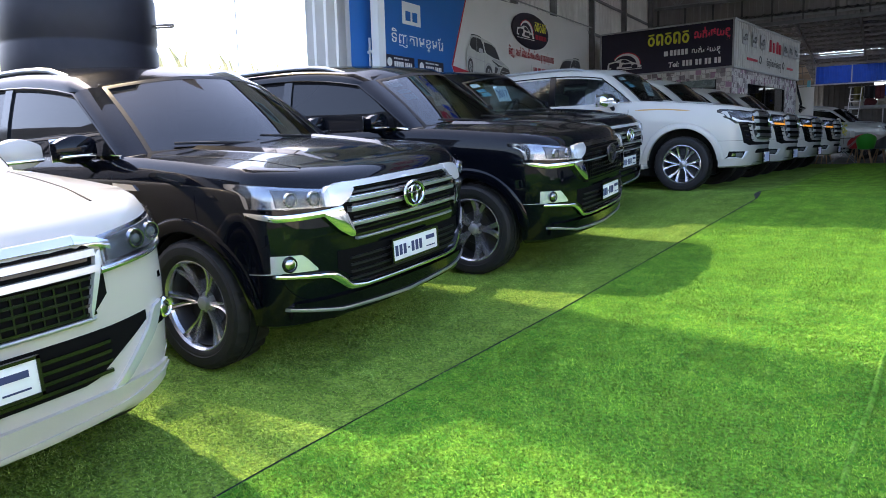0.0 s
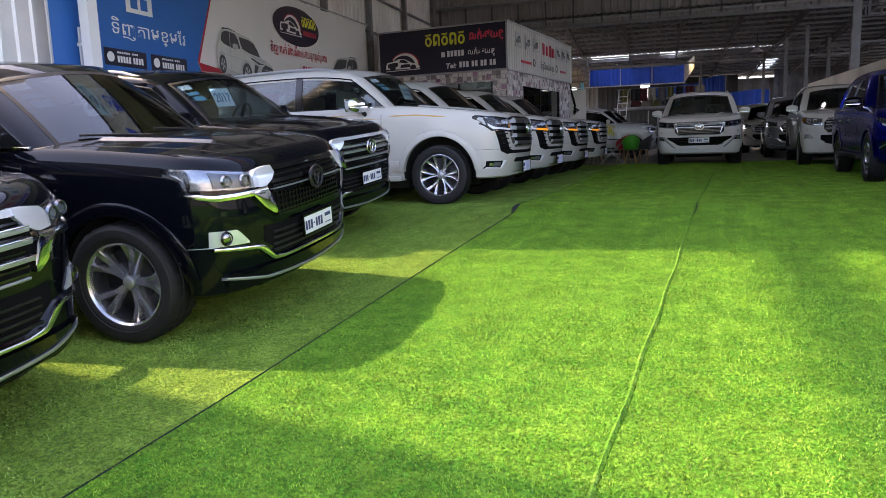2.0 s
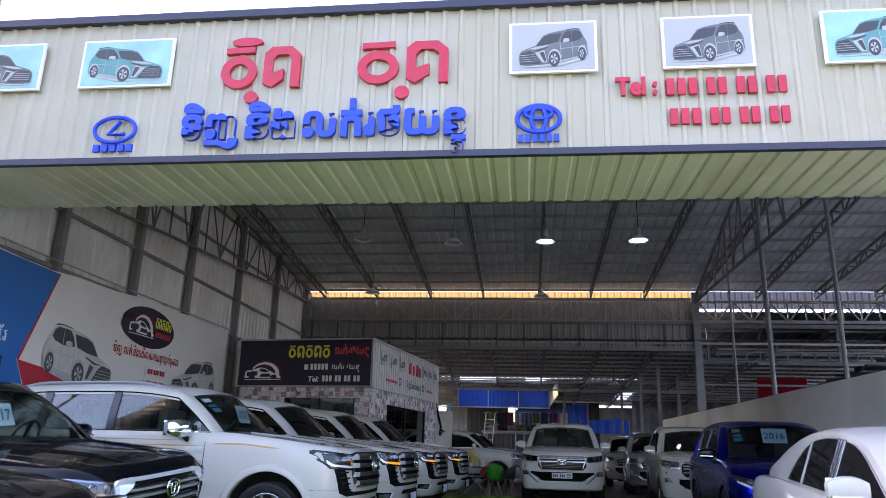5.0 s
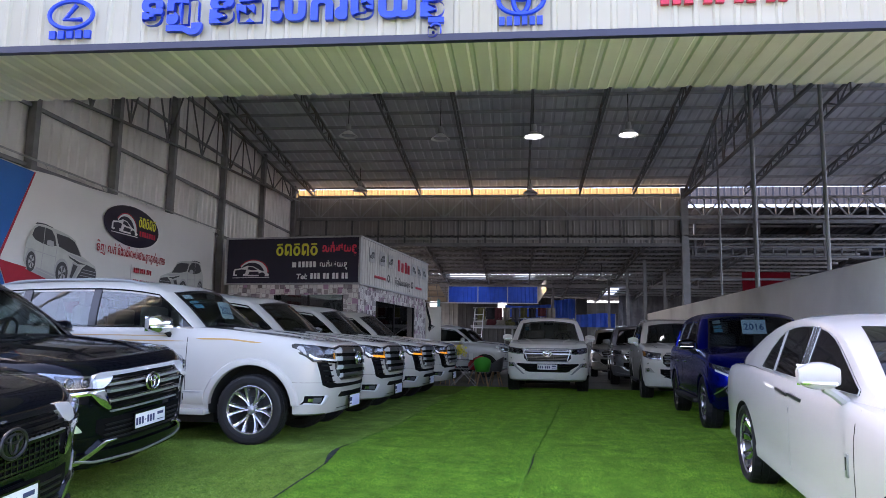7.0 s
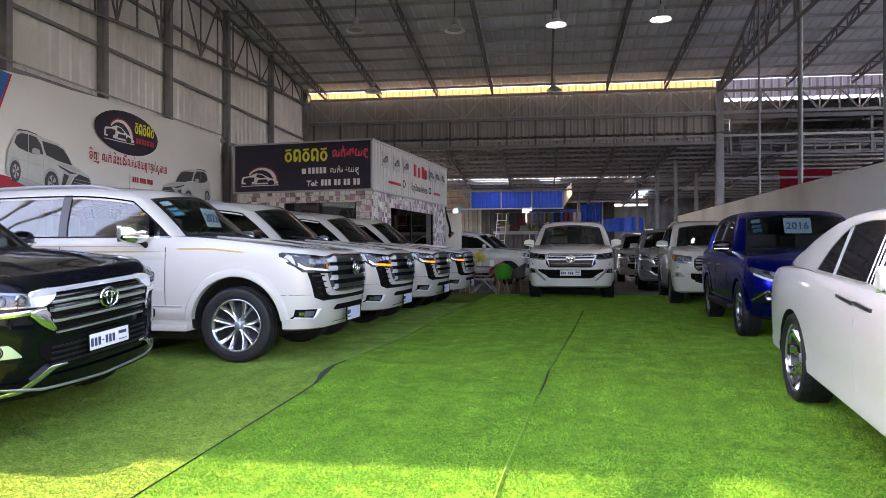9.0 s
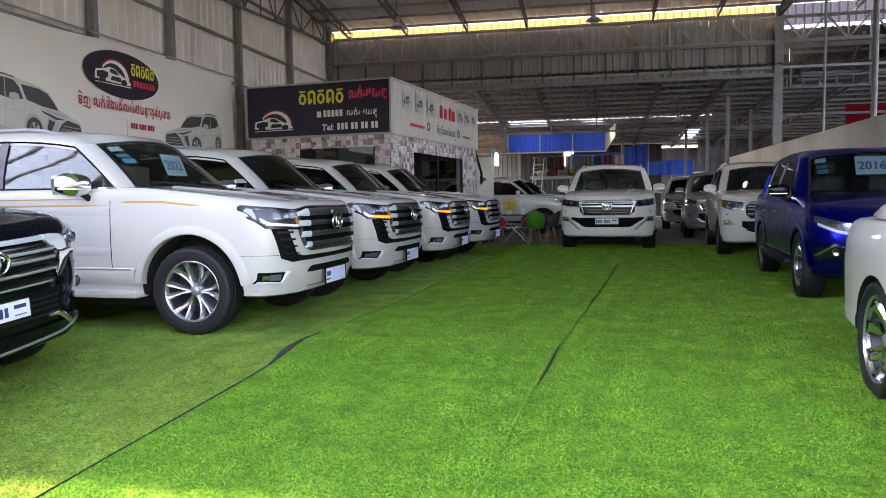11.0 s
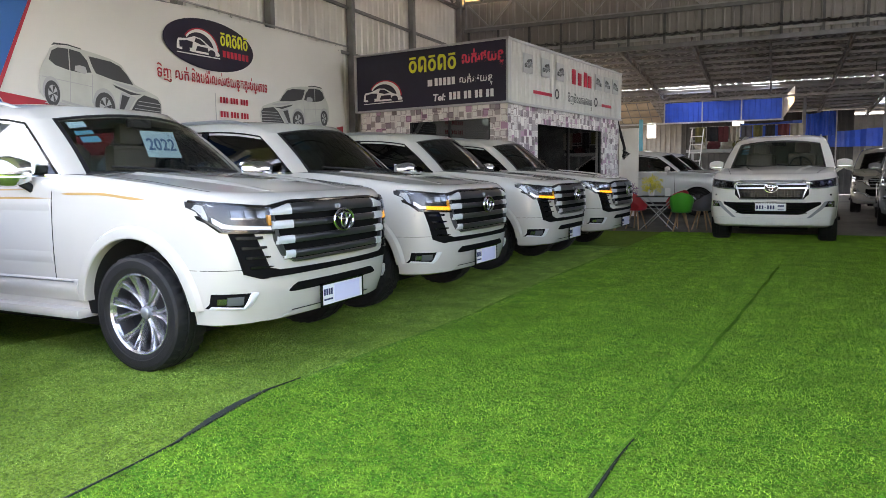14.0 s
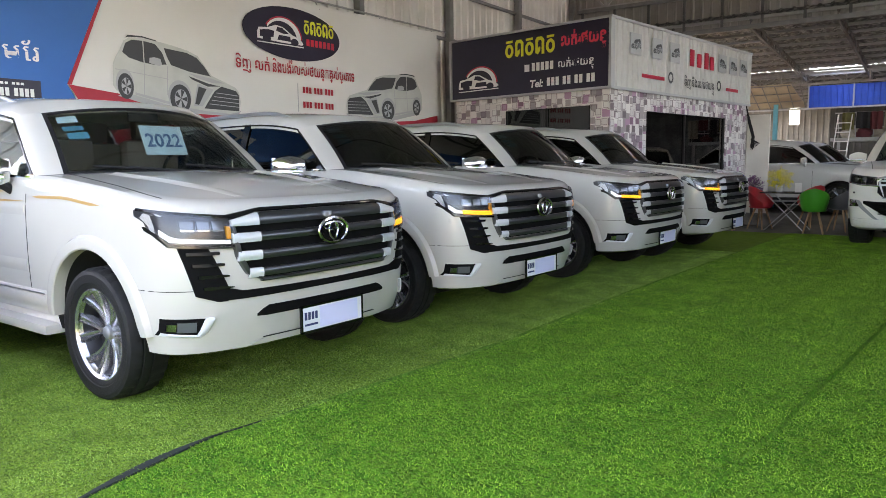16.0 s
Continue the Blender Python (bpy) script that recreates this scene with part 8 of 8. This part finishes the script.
sheet_between("side_bay_wall", 6.4, 46.5, 26.4, 46.5, 0, 4.5, S["bay_shade"], "lined rear wall of the side bay, darkened for shade", "wall", 0.3)
sheet_between("side_bay_wall", 26.2, V_REAR, 26.2, 46.5, 0, 6.3, S["bay_shade"], "lined end wall of the side bay, darkened for shade", "wall", 0.3)
S["pale_sheet"] = material("pale translucent sheet", (0.7, 0.7, 0.78), 0.6, grain=0.05)
tl = S["pale_sheet"].node_tree
tb = tl.nodes.new("ShaderNodeBsdfTranslucent")
tb.inputs[0].default_value = (0.058, 0.058, 0.066, 1)
tl.links.new(tb.outputs[0], tl.nodes["Material Output"].inputs[0])
sheet_between("slot_sheet_side", 6.6, V_REAR + 0.2, 20.9, V_REAR + 0.2, 6.52, 7.18, S["pale_sheet"], "pale translucent sheet strip over the side bay", "skylight", 0.25)
bm = B()
for z in (4.55, 4.9, 3.7):
    box(bm, (13.6, V_REAR + 0.1, z), (14.2, 0.06, 0.07))
box(bm, (13.6, V_REAR + 0.1, 5.85), (14.2, 0.08, 0.14))
for k in range(6):
    box(bm, (6.9 + 2.3 * k, V_REAR + 0.1, 5.2), (0.08, 0.08, 1.3))
for k in range(28):
    box(bm, (6.8 + 0.48 * k, V_REAR + 0.1, 4.72), (0.05, 0.05, 0.3))
solid("side_bay_rails", bm, S["bay_steel"], "grey steel rails and posts of the side bay", "beam", HALL, kind="structure", smooth=0)
solid("red_sign", box(B(), (9.4, V_REAR + 0.155, 3.6), (1.7, 0.05, 0.75)), material("dull red board", (0.09, 0.003, 0.006), 0.8, grain=0.2, spec=0.05), "plain red sign board behind the wall", "sign", HALL)
for v, z1, r in ((15.08, 6.9, 0.036), (18.7, 7.9, 0.05), (22.1, 7.4, 0.03)):
    bm = tube(B(), [(5.52 if v < 20 else 5.70, v, 2.4 if v < 20 else 0), (5.52 if v < 20 else 5.70, v, z1)], r, 10)
    solid("pole", bm, S["steel_mid"], "slim grey steel pole carrying the roof", "pole", HALL, group="roof poles along the wall")

# ---------------------------------------------------------------- outside
tank = thing("water_tank", "tall black plastic water tank behind the cars", "water tank", Matrix.Translation((-7.6, 5.05, -0.4)))
prof = [(0.0, 0.0), (0.80, 0.0)]
for k in range(16):
    z = 0.1 + 0.58 * k
    prof += [(0.83, z), (0.83, z + 0.46), (0.815, z + 0.50), (0.815, z + 0.54)]
prof += [(0.82, 9.35), (0.4, 9.7), (0.0, 9.75)]
part("drum", lathe(B(), prof, 48, axis="z"), S["tank"], tank)
for k in range(6):
    z = 2.6 + 0.9 * k
    part("step_iron", tube(B(), [(0.55, 0.62, z), (0.66, 0.78, z + 0.02), (0.78, 0.70, z + 0.02), (0.68, 0.50, z)], 0.012, 6), S["steel"], tank)
solid("wire", tube(B(), [(-14, 12.6, 0.0), (-14, 12.6, 9)], 0.012, 5), S["steel"], "thin dark upright cable outside the yard", "cable")
# grass tufts over the boundary behind the cars
random.seed(5)
bm = B()
for k in range(900):
    x, y = -15.5 + 3 * random.random(), 3.0 + 11.5 * random.random()
    h = 0.35 + 0.75 * random.random() ** 2
    a, b = random.uniform(-0.4, 0.4), random.uniform(-0.4, 0.4)
    z0, w = 2.0, 0.010
    V = [bm.verts.new(p) for p in ((x - w, y - w, z0), (x + w, y + w, z0), (x + a * h * 0.5 + w * 0.7, y + b * h * 0.5, z0 + h * 0.7), (x + a * h, y + b * h, z0 + h))]
    bm.faces.new(V)
solid("tall_grass", bm, material("dry reed grass", (0.62, 0.60, 0.34), 0.8, grain=0.3), "tall pale reed grass behind the yard", "grass", kind="stuff", smooth=0)
solid("bank", box(B(), (-15.0, 6, 0.85), (5.0, 30, 2.4)), S["concrete"], "low earth bank behind the yard", "bank", kind="structure")
# high ribbed strips, added out of view so their shade falls along the saloon
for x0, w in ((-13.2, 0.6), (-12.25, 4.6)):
    solid("shade_strip", corrugated(B(), w, 10.5, 0.25, 0.03), S["sheet"], "high ribbed steel strip added out of view to shade the saloon", "roof", Matrix.Translation((x0, 3.0, 16.1)) @ Matrix.Rotation(-math.pi / 2, 4, "X"), kind="structure", smooth=0)
np_ = thing("neighbour_posts", "steel posts, arms and beam added to carry the high shade strip", "column", kind="structure")
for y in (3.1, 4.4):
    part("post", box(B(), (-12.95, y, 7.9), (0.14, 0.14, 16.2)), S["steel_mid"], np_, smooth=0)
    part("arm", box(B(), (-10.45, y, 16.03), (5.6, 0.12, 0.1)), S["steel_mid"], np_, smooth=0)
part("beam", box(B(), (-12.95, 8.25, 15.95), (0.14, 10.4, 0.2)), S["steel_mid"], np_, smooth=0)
# unseen dark wall, added to darken what the cars' flanks reflect
solid("wall_unseen", box(B(), (-27, -9, 2.9), (36, 0.3, 8.0)), material("weathered plaster, dark for reflections", (0.10, 0.105, 0.11), 0.8, grain=0.3, scale=0.8, stain=(0.06, 0.065, 0.065)), "plain dark wall added out of view for reflections", "wall", kind="structure")
# plain walls that close the street side; the dark one is added for reflections
solid("wall_street", box(B(), (2, -14, 0.0), (70, 0.3, 2.6)), material("weathered plaster darkened for reflections", (0.13, 0.14, 0.13), 0.8, grain=0.3, scale=0.8, stain=(0.07, 0.08, 0.07)), "plain dark wall added across the street, out of view", "wall", kind="structure")
solid("wall_yard", box(B(), (6.4, 0.0, 0.7), (0.2, 24, 3.0)), S["plaster"], "plain white yard wall", "wall", kind="structure")

# ---------------------------------------------------------------- table and chairs


def tub_chair(m, mat, label):
    ch = thing("tub_chair", label, "chair", m, group="chairs round the small table")
    P = []
    for i in range(13):
        u = i / 12
        a = math.pi * (-0.75 + 1.5 * u)
        hi = 0.86 - 0.32 * (abs(u - 0.5) * 2) ** 1.5
        row = []
        for k in range(6):
            v = k / 5
            r = 0.18 + 0.075 * v ** 0.6
            row.append(Vector((-r * math.cos(a) * (1.0 if v > 0 else 0.9), r * math.sin(a), 0.44 + (hi - 0.44) * v)))
        P.append(row)
    bm = B()
    slab(bm, P, (0, 0, -0.012))
    part("shell", bm, mat, ch)
    bm = lathe(B(), [(0.0, 0.435), (0.12, 0.43), (0.20, 0.445), (0.225, 0.46), (0.20, 0.43), (0.1, 0.415), (0.0, 0.415)], 24, axis="z")
    part("seat", bm, mat, ch)
    for a in (45, 135, 225, 315):
        c, s_ = math.cos(radians(a)), math.sin(radians(a))
        part("leg", tube(B(), [(0.10 * c, 0.10 * s_, 0.42), (0.24 * c, 0.24 * s_, 0.0)], [0.022, 0.013], 8), S["wood"], ch)
    return ch


S["wood"] = material("pale beech", (0.42, 0.27, 0.15), 0.5, grain=0.15, scale=12)
plast = lambda n_, c_: material(n_ + " plastic", c_, 0.35, grain=0.03)
for x, y, rz, c_, nm in ((-1.15, 23.75, 100, (0.05, 0.35, 0.03), "green"), (-2.25, 24.35, -20, (0.48, 0.03, 0.04), "red"), (-2.75, 23.7, 10, (0.62, 0.45, 0.03), "yellow"), (-0.85, 24.6, 170, (0.12, 0.12, 0.13), "dark grey"), (-1.5, 25.2, 240, (0.48, 0.03, 0.04), "red")):
    tub_chair(pose(x, y, -0.03, 0, 0, rz), plast(nm, c_), nm + " plastic tub chair with splayed wooden legs")
tab = thing("folding_table", "small glass-topped table on crossed metal legs", "table", pose(-1.75, 24.4, -0.03))
part("table_top", box(B(), (0, 0, 0.745), (0.9, 0.7, 0.02), bevel=0.006), S["office_glass"], tab)
for y in (-0.28, 0.28):
    for s_ in (1, -1):
        part("leg", tube(B(), [(-0.36 * s_, y, 0.0), (0.36 * s_, y, 0.735)], 0.010, 8), M["satin"], tab)


def flower_pot(m, col, label):
    fp = thing("flower_pot", label, "flowers", m)
    part("pot", lathe(B(), [(0.0, 0.0), (0.06, 0.0), (0.075, 0.12), (0.065, 0.12), (0.05, 0.02), (0.0, 0.02)], 20, axis="z"), S["print_white"], fp)
    bm, st = B(), B()
    for k in range(170):
        a, r, h = random.uniform(0, 2 * math.pi), 0.24 * random.random() ** 0.6, random.uniform(0.2, 0.5)
        p = Vector((r * math.cos(a), r * math.sin(a), h - 0.5 * r))
        q = pose(*p, random.uniform(0, 180), random.uniform(0, 180), random.uniform(0, 180))
        for j in range(3):
            c_ = Matrix.Rotation(j * 2.1, 4, "Z")
            V = [bm.verts.new(q @ c_ @ Vector(v)) for v in ((0, 0, 0), (0.025, 0.012, 0.006), (0.045, 0, 0.01), (0.025, -0.012, 0.006))]
            bm.faces.new(V)
        if k % 9 == 0:
            tube(st, [(0, 0, 0.1), (p.x * 0.5, p.y * 0.5, p.z * 0.6), p], 0.003, 4)
    part("petals", bm, col, fp, smooth=0)["kind"] = "stuff"
    part("stems", st, material("stem green", (0.06, 0.16, 0.03), 0.7), fp)


flower_pot(pose(-1.95, 24.5, 0.727), material("yellow petals", (0.72, 0.62, 0.03), 0.7, grain=0.1), "white pot of bright yellow flowers on the table")
flower_pot(pose(-2.6, 25.0, 0.55), material("purple petals", (0.22, 0.10, 0.22), 0.7, grain=0.2), "pot of faded purple flowers behind the table")
solid("card_stand", box(B(), (0, 0, 0.09), (0.12, 0.02, 0.18), bevel=0.004), S["print_white"], "small white card stand on the table", "card stand", pose(-1.55, 24.3, 0.727, 0, 0, 20))
solid("flower_stand", lathe(B(), [(0.0, 0.0), (0.16, 0.0), (0.16, 0.03), (0.03, 0.05), (0.03, 0.52), (0.15, 0.55), (0.15, 0.58), (0.0, 0.58)], 20, axis="z"), S["steel"], "dark round plant stand", "stand", pose(-2.6, 25.0, -0.03))

# ---------------------------------------------------------------- parked cars
base = car_300(pose(-2.46, 11.94, 0, 0, 0, 1.5), M["glass_clear"], M["shield"], "white off-road car with gold side stripes and a 2022 paper sign", extras=True)
year_on(base, G300, 0.05, 0.50, "2022", 0.34, 0.235)
dark = car_300(Matrix.Translation((-2.46, 14.45, 0)), M["glass"], M["shield_dark"], "white off-road car with dark tinted windows and amber lamps")
for x, y in ((-2.46, 17.40), (-2.36, 19.85)):
    copy_thing(dark, Matrix.Translation((x, y, 0)))

car_200("off_road_car", on_ramp(-2.75, 1.4, 0), M["white"], "white off-road car with a dark grille and chrome bumper lines", grille="twin", fang=True)
car_200("off_road_car", on_ramp(-2.86, 3.93, 2), M["black"], "black off-road car with a barred chrome grille", glass=M["privacy"], group="dark off-road cars outside")
k2 = car_200("off_road_car", on_ramp(-2.64, 6.48, 5), M["black"], glass=M["privacy"], shield=M["shield_dark"], label="black off-road car with a black mesh grille", group="dark off-road cars outside", grille="mesh", rim="five")
k3 = car_200("off_road_car", on_ramp(-3.42, 9.10, 0), M["black"], glass=M["glass_clear"], shield=M["shield"], label="black off-road car with a 2017 paper sign", group="dark off-road cars outside", kick=True)

car_200("off_road_car", pose(0.74, 22.3, 0, 0, 0, -90) @ Matrix.Scale(1.045, 4), M["cream"], "warm white off-road car with beige seats facing the entrance", shield=M["shield"], glass=M["glass_clear"], grille="twin", fang=True, lamp_dark=True)
w5 = car_200("off_road_car", pose(3.9, 20.6, 0, 0, 0, -91), M["cream"], shield=M["shield_dark"], label="pearl white off-road car with a 2015 paper sign", plain=True)
car_200("off_road_car", pose(3.6, 26.5, 0, 0, 0, -92), M["grey"], "grey off-road car parked by the wall")
car_200("off_road_car", pose(3.2, 32.0, 0, 0, 0, -92), M["white"], "white off-road car at the rear of the hall")
for y in (29.9, 32.3):
    car_200("off_road_car", pose(-1.62, y, 0, 0, 0, 0), M["silver"], "silver off-road car behind the tables")

bl = car_blue(pose(4.14, 14.45, 0, 0, 0, -91.0) @ Matrix.Scale(1.03, 4), "deep blue metallic crossover with a 2016 paper sign")
ramp = math.degrees(math.atan(0.065))
car_saloon(Matrix.Translation((3.68, 7.02, ground_z(7.02))) @ pose(0, 0, 0, ramp) @ pose(0, 0, 0, 0, 0, -91), "white luxury saloon with a silver bonnet and dark windows")

year_on(k2, G200, -0.12, 0.55, "2018", off=-0.085)
year_on(k3, G200, -0.30, 0.55, "2017")
year_on(w5, G200, 0.05, 0.50, "2015")
year_on(bl, GBLUE, 0.02, 0.68, "2016", 0.36, 0.24, -0.14)
